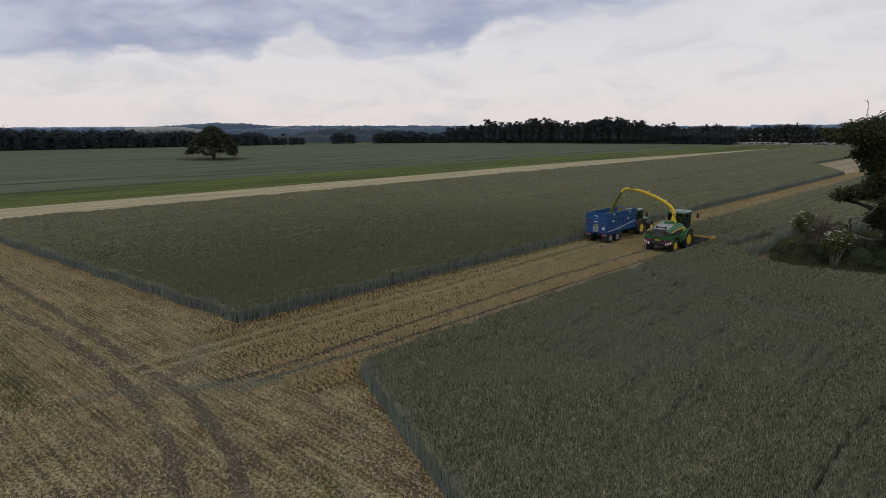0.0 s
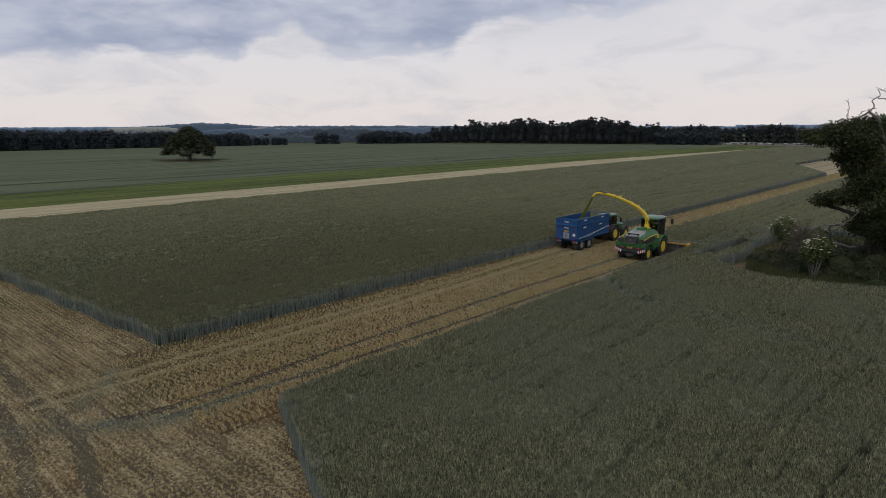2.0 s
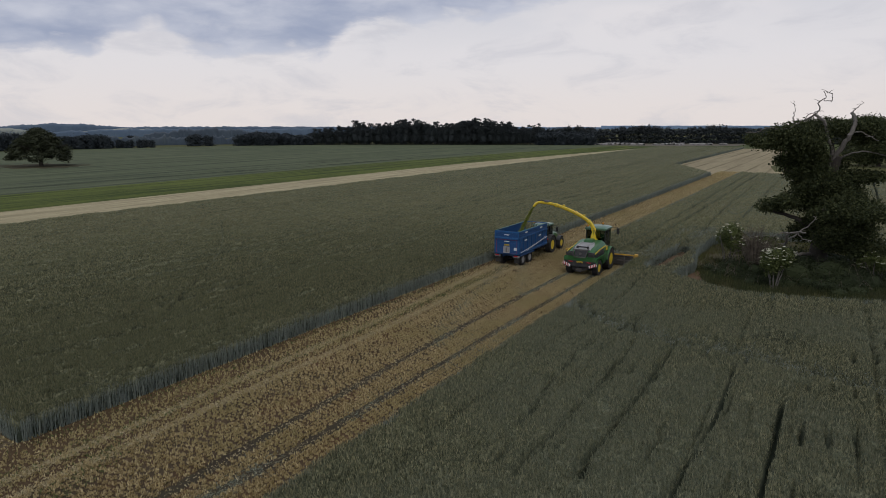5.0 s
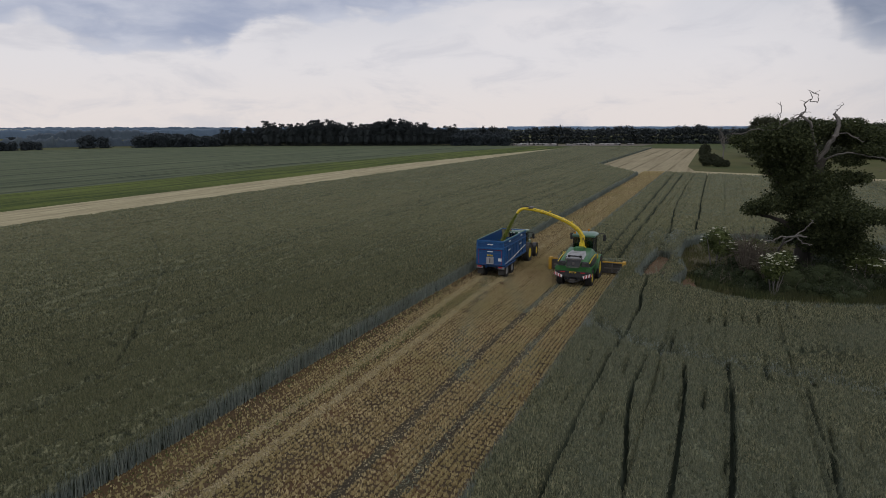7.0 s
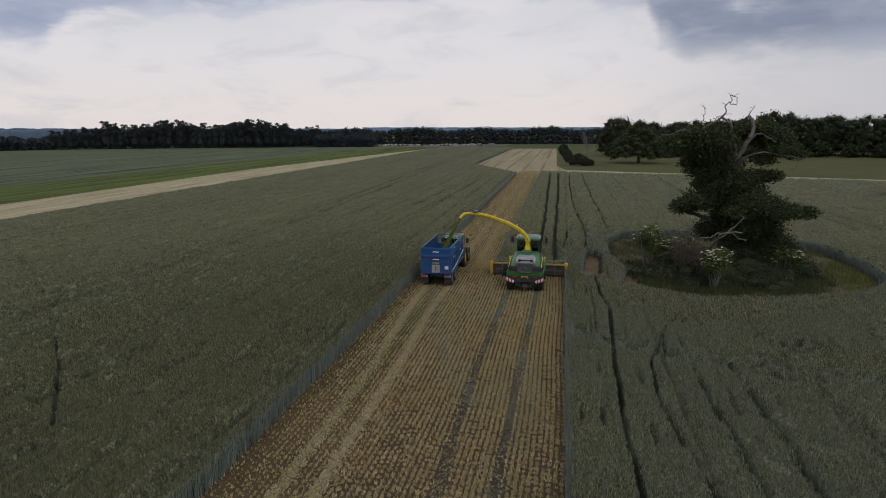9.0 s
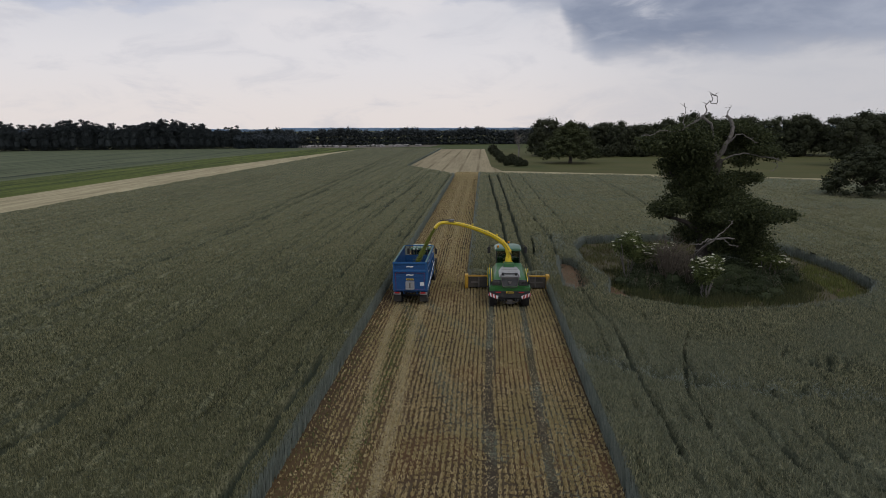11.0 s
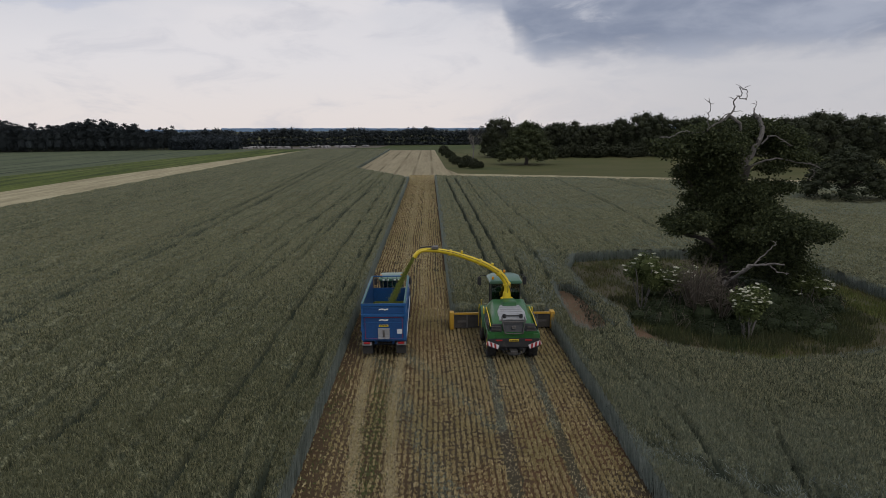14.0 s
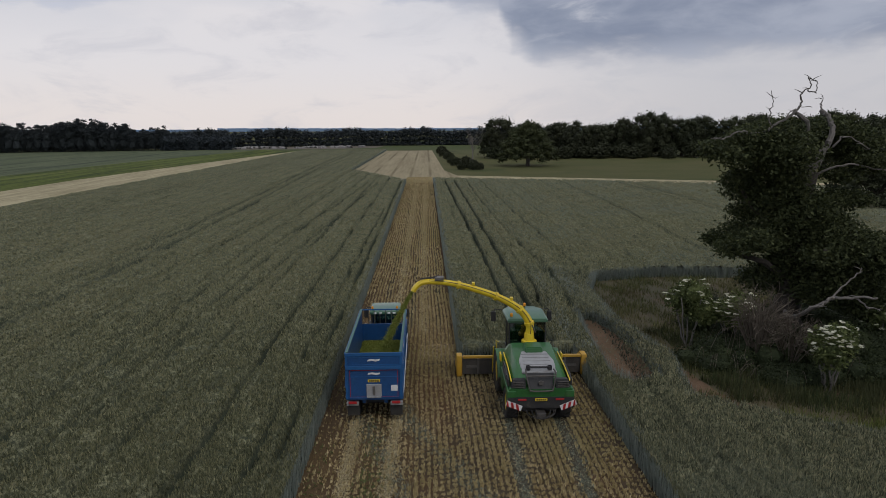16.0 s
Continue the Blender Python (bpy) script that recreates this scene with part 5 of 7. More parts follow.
    part("tail_rail", box((-x - 0.05, y0 - 0.14, z0 + 1.34), (x + 0.05, y0 - 0.05, z0 + 1.5), 0.015), BLUE_RIB, tail)
    for s in (-1, 1):
        part("tail_post", box((s * (x - 0.04), y0 - 0.1, z0), (s * (x + 0.06), y0 - 0.05, z1 - 0.12), 0.012), BLUE_RIB, tail)
        part("reflector_strip", box((s * (x - 0.14), y0 - 0.062, z0 + 0.1), (s * (x - 0.12), y0 - 0.052, z0 + 1.3), 0), RED, tail, "red reflective strip")
        part("hinge_arm", tube([(s * (x + 0.08), y0 + 0.6, z0 + 1.5), (s * (x + 0.08), y0 - 0.02, z0 + 0.5)], 0.035, 6), BLUE_RIB, tail)
        part("tail_lamp", box((s * 0.75, y0 - 0.12, z0 - 0.2), (s * 1.1, y0 - 0.05, z0 - 0.1), 0.01), RED, t, "red tail lamp")
        part("mudguard", slab([(-0.75, 0.95), (-0.7, 1.08), (2.2, 1.08), (2.25, 0.95)], s * 0.92, s * 1.22, 0.02), BLUE, t)
        part("mud_flap", box((s * 0.66, y0 + 0.12, 0.35), (s * 1.18, y0 + 0.15, 0.95), 0.005), RUBBER, t, "black rubber mud flap")
        part("under_tray", box((s * 0.68, y0 - 0.02, 0.86), (s * 1.2, y0 + 0.16, 1.02), 0.02), GREY, t, "grey light bracket")
    part("reflector_strip", box((-x + 0.12, y0 - 0.062, z0 + 1.28), (x - 0.12, y0 - 0.052, z0 + 1.3), 0), RED, tail, "red reflective strip")
    part("reflector_strip", box((-x + 0.12, y0 - 0.062, z0 + 0.08), (x - 0.12, y0 - 0.052, z0 + 0.1), 0), RED, tail, "red reflective strip")
    for z in (z1 - 0.3, z0 + 1.14):
        part("badge", slab([(-0.26, z - 0.05), (-0.08, z - 0.02), (0.08, z - 0.06), (0.25, z - 0.03), (0.27, z + 0.05), (0.08, z + 0.03), (-0.06, z + 0.06), (-0.23, z + 0.03)], y0 - 0.075, y0 - 0.055, 0.01, axis="y"), WHITE, tail, "white wavy badge")
    plate = part("plate", box((-0.26, y0 - 0.07, z0 + 0.76), (0.26, y0 - 0.052, z0 + 0.88), 0), PLATE, tail, "yellow plate with dark bars")
    for i in range(5):
        part("bar", box((-0.2 + i * 0.085, y0 - 0.076, z0 + 0.79), (-0.14 + i * 0.085, y0 - 0.071, z0 + 0.85), 0), BLACK, plate)
    hatch = part("grain_hatch", box((-0.32, y0 - 0.1, z0 + 0.12), (0.32, y0 - 0.05, z0 + 0.68), 0.02), GREY, tail, "grey sliding hatch")
    part("hatch_lever", box((-0.05, y0 - 0.16, z0 + 0.2), (0.05, y0 - 0.1, z0 + 0.6), 0.01), STEEL, hatch)
    part("hatch_chute", box((-0.3, y0 - 0.2, z0 + 0.1), (0.3, y0 - 0.1, z0 + 0.16), 0.01), GREY, hatch)
    part("sticker", box((0.72, y0 - 0.062, z0 + 0.36), (1.02, y0 - 0.053, z0 + 0.62), 0), WHITE, tail, "small white sticker")
    part("marker_lamp", box((-0.04, y0 - 0.12, z0 + 1.4), (0.04, y0 - 0.115, z0 + 1.46), 0), WHITE, tail)
    axle = tube([(-0.9, 0, 0.55), (0.9, 0, 0.55)], 0.08)
    tube([(-0.9, 1.45, 0.55), (0.9, 1.45, 0.55)], 0.08, 8, axle)
    for s in (-1, 1):
        box((s * 0.42 - 0.05, -0.2, 0.6), (s * 0.42 + 0.05, 1.65, 0.86), 0.02, axle)
    part("axle", axle, BLACK, t)
    for s in (-1, 1):
        for y in (0, 1.45):
            wheel(t, s * 0.92, y, 0.56, 0.44, 0.3, GREY, "dusty grey rim", 16, True)
    return t


GREEN_LIP = material("sap_stained_rim", (0.075, 0.17, 0.13), (0.06, 0.14, 0.16), 2.0, 0.6, 0.1)
trailer = build_trailer(pose(*TRAIL, 0))


def build_tractor(m):
    t = thing("tractor", m, "dark green tractor with yellow rims pulling the blue trailer", "tractor")
    part("rear_housing", box((-0.35, -0.5, 0.6), (0.35, 1.2, 1.3), 0.06), BLACK, t)
    ax = tube([(-1.0, 0, 0.92), (1.0, 0, 0.92)], 0.13, 10)
    tube([(-0.95, 2.75, 0.68), (0.95, 2.75, 0.68)], 0.09, 8, ax)
    part("axle", ax, DARK_STEEL, t)
    for s in (-1, 1):
        wheel(t, s * 0.98, 0, 0.92, 0.62, 0.5, YELLOW, "yellow steel rim", 20)
        wheel(t, s * 0.98, 2.75, 0.68, 0.52, 0.36, YELLOW, "yellow steel rim", 18)
        arch = [(1.05 * math.cos(radians(a)), 0.95 + 1.05 * math.sin(radians(a))) for a in (15, 45, 75, 105, 135, 165)]
        arch += [(0.98 * math.cos(radians(a)), 0.95 + 0.98 * math.sin(radians(a))) for a in (165, 135, 105, 75, 45, 15)]
        part("rear_fender", slab(arch, s * 1.3, s * 0.62, 0.01), BLACK, t, "black rear mudguard", smooth=True)
        part("tail_lamp", box((s * 0.8, -0.98, 1.55), (s * 1.1, -0.9, 1.68), 0.02), RED, t)
        arch = [(2.75 + 0.8 * math.cos(radians(a)), 0.7 + 0.8 * math.sin(radians(a))) for a in (40, 70, 100, 130, 150)]
        arch += [(2.75 + 0.76 * math.cos(radians(a)), 0.7 + 0.76 * math.sin(radians(a))) for a in (150, 130, 100, 70, 40)]
        part("front_fender", slab(arch, s * 1.22, s * 0.78, 0.005), BLACK, t)
    part("bonnet", loft([[(-0.48, 1.2, 1.0), (0.48, 1.2, 1.0), (0.48, 1.2, 1.85), (0.3, 1.2, 2.02), (-0.3, 1.2, 2.02), (-0.48, 1.2, 1.85)], [(-0.46, 2.6, 1.0), (0.46, 2.6, 1.0), (0.46, 2.6, 1.75), (0.28, 2.6, 1.92), (-0.28, 2.6, 1.92), (-0.46, 2.6, 1.75)], [(-0.4, 3.5, 0.95), (0.4, 3.5, 0.95), (0.4, 3.55, 1.55), (0.24, 3.5, 1.7), (-0.24, 3.5, 1.7), (-0.4, 3.55, 1.55)]], bevel=0.03), GREEN, t, "green sloping bonnet", smooth=True)
    part("front_weight", box((-0.4, 3.55, 0.55), (0.4, 3.95, 1.0), 0.06), GREEN, t)
    part("exhaust", tube([(0.6, 1.35, 1.3), (0.6, 1.35, 2.6)], 0.07), BLACK, t, "black upright exhaust")
    cab = part("cab_floor", box((-0.78, -0.55, 1.25), (0.78, 1.2, 1.4), 0.03), BLACK, t, "black cab frame")
    for a, b in (((-0.72, -0.5, 1.4), (-0.78, -0.55, 2.95)), ((0.72, -0.5, 1.4), (0.78, -0.55, 2.95)), ((-0.76, 0.35, 1.4), (-0.8, 0.3, 2.95)), ((0.76, 0.35, 1.4), (0.8, 0.3, 2.95)), ((-0.6, 1.18, 1.4), (-0.66, 1.05, 2.95)), ((0.6, 1.18, 1.4), (0.66, 1.05, 2.95))):
        part("cab_post", tube([a, b], 0.045), BLACK, cab)
    for s in (-1, 1):
        part("side_window", slab([(-0.5, 1.42), (1.15, 1.42), (1.03, 2.92), (-0.53, 2.92)], s * 0.775, s * 0.765, 0), GLASS, cab, "tinted cab side glass")
    part("rear_window", slab([(-0.72, 1.5), (0.72, 1.5), (0.76, 2.92), (-0.76, 2.92)], -0.52, -0.51, 0, axis="y"), GLASS, cab, "tinted cab rear glass")
    part("windscreen", slab([(-0.6, 1.42), (0.6, 1.42), (0.64, 2.92), (-0.64, 2.92)], 1.1, 1.11, 0, axis="y"), GLASS, cab, "tinted windscreen")
    part("seat", slab([(-0.2, 1.4), (-0.2, 2.3), (-0.08, 2.3), (0.0, 1.85), (0.35, 1.8), (0.35, 1.4)], -0.26, 0.26, 0.04), SEAT, cab, "dark empty driver's seat")
    part("cab_roof", loft([[(-0.86, -0.72, 2.92), (0.86, -0.72, 2.92), (0.86, 1.2, 2.92), (-0.86, 1.2, 2.92)], [(-0.88, -0.74, 3.08), (0.88, -0.74, 3.08), (0.88, 1.24, 3.08), (-0.88, 1.24, 3.08)], [(-0.7, -0.55, 3.16), (0.7, -0.55, 3.16), (0.7, 1.0, 3.16), (-0.7, 1.0, 3.16)]], bevel=0.03), ROOF_GREEN, t, "green cab roof, paled by a painted sky reflection", smooth=True)
    for x in (-0.55, -0.25, 0.25, 0.55):
        part("work_lamp", box((x - 0.08, -0.8, 2.96), (x + 0.08, -0.73, 3.06), 0.02), WHITE, t, "small white work lamp")
    beacon(t, -0.72, -0.5, 3.12)
    beacon(t, 0.72, -0.5, 3.12)
    mirror_arm(t, 0.8, 1.05, 2.8, 0.75)
    mirror_arm(t, -0.8, 1.05, 2.8, -0.75)
    part("drawbar_hook", box((-0.12, -0.9, 0.45), (0.12, -0.4, 0.62), 0.03), DARK_STEEL, t)
    part("lift_arm", tube([(-0.45, -0.4, 0.8), (-0.5, -1.1, 0.65)], 0.05), DARK_STEEL, t)
    part("lift_arm", tube([(0.45, -0.4, 0.8), (0.5, -1.1, 0.65)], 0.05), DARK_STEEL, t)
    for s in (-1, 1):
        part("cab_step", box((s * 0.8, 0.9, 0.6), (s * 1.1, 1.3, 0.64), 0.01), BLACK, t)
        part("fuel_tank", box((s * 0.45, 0.95, 0.6), (s * 0.82, 1.9, 1.15), 0.08), BLACK, t)
    return t


tractor = build_tractor(pose(TRAIL[0], TRAIL[1] + 6.95, 0) @ Matrix.Diagonal((0.92, 0.92, 0.92, 1)))

# chopped crop: the heap in the trailer and the stream falling on it
CHOPPED = plant_material("chopped_crop", [(0.15, 0.185, 0.03), (0.21, 0.245, 0.045), (0.29, 0.30, 0.08)])


def chopped():
    n = 26000
    x, y = rng.uniform(-1.09, 1.09, n), rng.uniform(-1.1, 5.3, n)
    z = 1.25 + 0.8 * np.exp(-((x - 0.15) ** 2 / 1.2 + (y - 0.9) ** 2 / 3.0)) + 0.25 + rng.uniform(0, 0.06, n)
    blades("chopped_crop_heap", x + TRAIL[0], y + TRAIL[1], z, rng.uniform(0.02, 0.09, n), rng.uniform(0.05, 0.13, n), 0.1, CHOPPED, "heap of bright green chopped crop in the trailer", "chopped crop")
    gx, gy = np.meshgrid(np.linspace(-1.1, 1.1, 25), np.linspace(-1.12, 5.31, 50), indexing="ij")
    gz = 1.24 + 0.8 * np.exp(-((gx - 0.15) ** 2 / 1.2 + (gy - 0.9) ** 2 / 3.0)) + 0.25
    i = np.arange(gx.size).reshape(gx.shape)
    f = np.stack([i[:-1, :-1], i[1:, :-1], i[1:, 1:], i[:-1, 1:]], -1).reshape(-1, 4)
    put("chopped_crop_bed", quick_mesh("chopped_crop_bed", np.stack([gx + TRAIL[0], gy + TRAIL[1], gz], -1).reshape(-1, 3), f), CHOPPED, "bed of green chopped crop filling the trailer", "chopped crop", "stuff", smooth=True)
    n = 11000
    s = rng.uniform(0, 1, n) ** 0.85
    a = np.array([-27.6 - 5.4, HARV_Y + 1.55, 5.35])
    b = np.array([TRAIL[0] + 0.15, TRAIL[1] + 0.9, 2.3])
    p = a + (b - a) * s[:, None]
    p[:, 2] += 0.55 * s * (1 - s)
    p += rng.normal(0, 1, (n, 3)) * (0.03 + 0.075 * s[:, None])
    blades("chopped_crop_stream", p[:, 0], p[:, 1], p[:, 2], rng.uniform(-0.06, 0.07, n), rng.uniform(0.025, 0.055, n), 0.05, CHOPPED, "stream of chopped crop blown from the spout into the trailer", "chopped crop")


chopped()

# ---- trees ----
BARK = material("oak_bark", (0.06, 0.05, 0.04), (0.035, 0.03, 0.025), 1.2, 0.9, 0.9, fine=10, stretch=(1, 1, 0.25))
DEAD = material("bleached_dead_wood", (0.20, 0.182, 0.162), (0.10, 0.09, 0.08), 1.6, 0.85, 0.6, fine=9, stretch=(1, 1, 0.4))
OAK_LEAF = plant_material("oak_leaves", [(0.028, 0.037, 0.016), (0.052, 0.064, 0.025), (0.092, 0.105, 0.042)], through_light=0.25)
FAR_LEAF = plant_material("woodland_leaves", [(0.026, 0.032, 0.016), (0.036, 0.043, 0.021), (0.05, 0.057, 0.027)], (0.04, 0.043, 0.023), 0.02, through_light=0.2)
# far woods and pines: distance haze painted into the leaf colour, bluer and paler
HAZED_WOOD_LEAF = plant_material("hazed_wood_leaves", [(0.032, 0.041, 0.048), (0.041, 0.051, 0.058), (0.052, 0.063, 0.065)], through_light=0.2)
HAZED_PINE_LEAF = plant_material("hazed_pine_needles", [(0.032, 0.04, 0.043), (0.038, 0.046, 0.048), (0.044, 0.052, 0.052)], through_light=0.2)
BRAMBLE = plant_material("bramble_leaves", [(0.02, 0.029, 0.012), (0.034, 0.046, 0.018), (0.055, 0.07, 0.027)], (0.028, 0.037, 0.016), 0.4)
TALL_GRASS = plant_material("tall_grass", [(0.065, 0.082, 0.027), (0.12, 0.13, 0.045), (0.20, 0.185, 0.08)], (0.12, 0.10, 0.048), 0.25)
ELDER_LEAF = plant_material("elder_leaves", [(0.045, 0.06, 0.02), (0.085, 0.108, 0.034), (0.15, 0.172, 0.06)])
BLOSSOM = plant_material("cream_blossom", [(0.55, 0.55, 0.40), (0.68, 0.67, 0.52), (0.75, 0.74, 0.62)])
TWIG = plant_material("bare_twigs", [(0.085, 0.068, 0.052), (0.14, 0.115, 0.09), (0.21, 0.18, 0.14)])


def leaf_cloud(lobes, count, size, seed, shell=0.55, flatten=0.5, spread=0.12):
    """Leaves as small tilted quads, gathered in sprays on uneven lobes (x, y, z, rx, ry, rz)."""
    r = np.random.RandomState(seed)
    weight = np.array([(l[3] * l[4] + l[4] * l[5] + l[3] * l[5]) for l in lobes])
    pick = r.choice(len(lobes), count, p=weight / weight.sum())
    L = np.array(lobes)[pick]
    # sprays: leaves huddle round points of each lobe's skin
    sprays = max(1, count // 26)
    sd = r.normal(0, 1, (sprays, 3))
    sd /= np.linalg.norm(sd, axis=1)[:, None]
    sr = r.uniform(shell, 1.0, sprays) ** 0.6
    which = r.randint(0, sprays, count)
    d = sd[which] * sr[which][:, None] + r.normal(0, spread, (count, 3))
    c = L[:, :3] + d * L[:, 3:]
    s = size * r.uniform(0.55, 1.4, count)
    n = r.normal(0, 1, (count, 3)) * np.array([1, 1, flatten]) + np.array([0, 0, 0.9])
    n /= np.linalg.norm(n, axis=1)[:, None]
    u = np.cross(n, r.normal(0, 1, (count, 3)))
    u /= np.linalg.norm(u, axis=1)[:, None]
    w = np.cross(n, u)
    v = np.stack([c - u * s[:, None], c + w * s[:, None] * 0.55, c + u * s[:, None], c - w * s[:, None] * 0.55], 1)
    return v.reshape(-1, 3), np.arange(4 * count).reshape(-1, 4)


def crown(name, lobes, count, size, mat, parent, seed, label="", core=0.72, round_core=2, **kw):
    """A crown of leaves round dark, lumpy inner masses."""
    v, f = leaf_cloud(lobes, count, size, seed, **kw)
    cv, cf = [], []
    if core:
        for k, (x, y, z, a, b, c) in enumerate(lobes):
            bm = bmesh.new()
            bmesh.ops.create_icosphere(bm, subdivisions=round_core, radius=1)
            base = len(v) + len(cv)
            for p in bm.verts:
                q = 1 + 0.25 * noise.noise(Vector(p.co) * 1.7 + Vector((k * 7.1, seed, 0)))
                cv.append((x + p.co.x * a * core * q, y + p.co.y * b * core * q, z + p.co.z * c * core * q))
            for face in bm.faces:
                i = [base + p.index for p in face.verts]
                cf.append((i[0], i[1], i[2], i[2]))
            bm.free()
    if cv:
        me = bpy.data.meshes.new(name)
        allv = np.vstack([v, np.array(cv)])
        me.from_pydata(allv.tolist(), [], f.tolist() + [q[:3] for q in cf])
    else:
        me = quick_mesh(name, v, f)
    return put(name, me, mat, label, parent=parent)


def limb(points, r0, r1, bm=None, sides=7, per=5, crook=0.0, seed=0):
    """A tapering, crooked limb through points."""
    r = random.Random(seed)
    p = smooth_path(points, per)
    p = [q + Vector((r.uniform(-1, 1), r.uniform(-1, 1), r.uniform(-1, 1))) * crook * (0 if i in (0, len(p) - 1) else 1) for i, q in enumerate(p)]
    n = len(p) - 1
    return tube(p, [r0 + (r1 - r0) * (i / n) ** 0.8 for i in range(n + 1)], sides, bm)


def twigs_from(bm, points, count, length, radius, seed, up=0.4):
    """Small crooked shoots along a limb."""
    r = random.Random(seed)
    p = smooth_path(points, 5)
    for _ in range(count):
        a = p[r.randint(len(p) // 3, len(p) - 1)]
        d = Vector((r.uniform(-1, 1), r.uniform(-1, 1), r.uniform(-0.4, 1) * up + 0.1)).normalized() * length * r.uniform(0.5, 1.2)
        m = a + d * 0.5 + Vector((r.uniform(-1, 1), r.uniform(-1, 1), r.uniform(-1, 1))) * length * 0.16
        tube([a, m, a + d], [radius, radius * 0.65, radius * 0.25], 4, bm)


def hero_oak():
    t = thing("oak_tree", pose(TREE[0], TREE[1], 0), "old oak with bleached dead top branches above dark foliage", "tree")
    o = Vector((TREE[0], TREE[1], 0))
    rel = lambda pts: [Vector(p) - o for p in pts]
    # trunk and living limbs
    trunk = limb(rel([(-10.5, 73.3, -0.1), (-10.6, 73.2, 2.0), (-10.4, 73.2, 5.0), (-10.3, 73.1, 8.0), (-9.9, 73.0, 9.9)]), 0.9, 0.3, None, 12, 5, 0.03, 1)
    for i in range(7):
        a = i * 0.9
        tube([(-0.2 + 0.6 * math.cos(a), 0.3 + 0.6 * math.sin(a), 0.9), (-0.2 + 1.0 * math.cos(a), 0.3 + 1.0 * math.sin(a), 0.25), (-0.2 + 1.5 * math.cos(a), 0.3 + 1.5 * math.sin(a), -0.05)], [0.3, 0.24, 0.08], 7, trunk)
    for k, pts in enumerate([
            [(-10.5, 73.2, 3.2), (-12.5, 72.6, 4.6), (-14.6, 72.2, 5.2)], [(-10.4, 73.2, 3.6), (-8.0, 72.6, 4.8), (-5.4, 72.2, 5.4)],
            [(-10.4, 73.1, 5.8), (-12.4, 73.8, 7.4), (-13.8, 73.6, 8.9)], [(-10.3, 73.1, 6.2), (-8.6, 73.8, 7.6), (-7.2, 73.9, 8.3)],
            [(-10.2, 73.1, 8.3), (-12.0, 73.5, 10.4), (-13.8, 73.6, 11.4)], [(-10.4, 73.3, 4.0), (-10.6, 75.4, 5.6), (-10.4, 76.4, 6.2)],
            [(-10.4, 73.1, 4.2), (-10.2, 71.0, 5.4), (-10.6, 70.0, 5.8)], [(-10.2, 73.1, 8.8), (-10.4, 74.6, 10.6), (-10.8, 75.2, 11.4)]]):
        limb(rel(pts), 0.3, 0.09, trunk, 7, 5, 0.07, k)
    part("trunk", trunk, BARK, t, "thick furrowed brown trunk and limbs", smooth=True)
    # dead wood
    dead = [
        ([(-10.4, 73.1, 8.0), (-10.2, 73.0, 9.5), (-9.6, 72.9, 10.9), (-9.1, 73.0, 12.0), (-9.0, 73.5, 12.9), (-9.3, 73.9, 13.4)], 0.46, 0.15),
        ([(-9.3, 73.9, 13.35), (-9.0, 74.4, 13.8), (-8.5, 75.2, 14.2)], 0.1, 0.02),
        ([(-10.2, 73.1, 9.5), (-11, 72.2, 12.4), (-11.85, 72.1, 13.3)], 0.24, 0.13),
        ([(-11.85, 72.1, 13.3), (-11.5, 72.1, 13.7), (-11.65, 72, 14.2), (-11.2, 72, 14.6), (-11.4, 71.9, 15.1)], 0.12, 0.03),
        ([(-11.3, 72, 14.45), (-10.85, 72.1, 14.3), (-10.7, 72.1, 14.6), (-10.85, 72.1, 14.95), (-11.2, 72.1, 15.05)], 0.07, 0.02),
        ([(-11.85, 72.1, 13.3), (-13, 71.9, 12.5), (-14.2, 71.7, 12.1), (-15.2, 71.5, 12.25), (-16.1, 71.4, 11.85), (-16.8, 71.3, 11.85)], 0.15, 0.03),
        ([(-13.3, 71.9, 12.5), (-13.35, 71.9, 13.3), (-13.25, 71.8, 13.8), (-13.45, 71.8, 14.4)], 0.07, 0.02),
        ([(-12.6, 71.9, 12.8), (-12, 71.7, 13.4), (-11.2, 71.6, 13.5)], 0.06, 0.02),
        ([(-9.4, 72.2, 11.3), (-8.9, 72.2, 11.9), (-8.2, 72.2, 11.7), (-7.3, 72.2, 11.2)], 0.12, 0.03),
        ([(-9.9, 73, 9.7), (-8.6, 72.4, 10.3), (-7, 72.4, 10.1), (-5.7, 72.2, 9.9), (-4.9, 72.6, 9.6)], 0.14, 0.03),
        ([(-11.0, 72.6, 1.6), (-12.2, 70.2, 2.0), (-12.8, 68.4, 2.6), (-12.8, 67.0, 3.5), (-12.6, 66.0, 4.2), (-12.1, 65.2, 4.5), (-11.4, 64.6, 4.6)], 0.27, 0.06),
        ([(-12.6, 66.0, 4.2), (-13.0, 65.6, 4.3), (-13.6, 65.4, 4.0), (-14.2, 65.2, 4.1)], 0.13, 0.03),
        ([(-12.8, 67.0, 3.5), (-12.0, 66.8, 4.2), (-11.2, 66.8, 5.0), (-10.9, 66.6, 5.6)], 0.12, 0.03),
        ([(-12.1, 65.2, 4.5), (-11.6, 65.0, 4.1), (-11.0, 64.8, 4.0)], 0.1, 0.02),
        ([(-5.7, 71.8, 10), (-5.5, 72.4, 9.4), (-5.8, 72.2, 8.9)], 0.05, 0.02),
    ]
    for k, (pts, a, b) in enumerate(dead):
        own = limb(rel(pts), a * 0.55, b * 0.8, None, 7, 5, 0.07, 40 + k)
        twigs_from(own, rel(pts), 3, 0.5, 0.025, 60 + k)
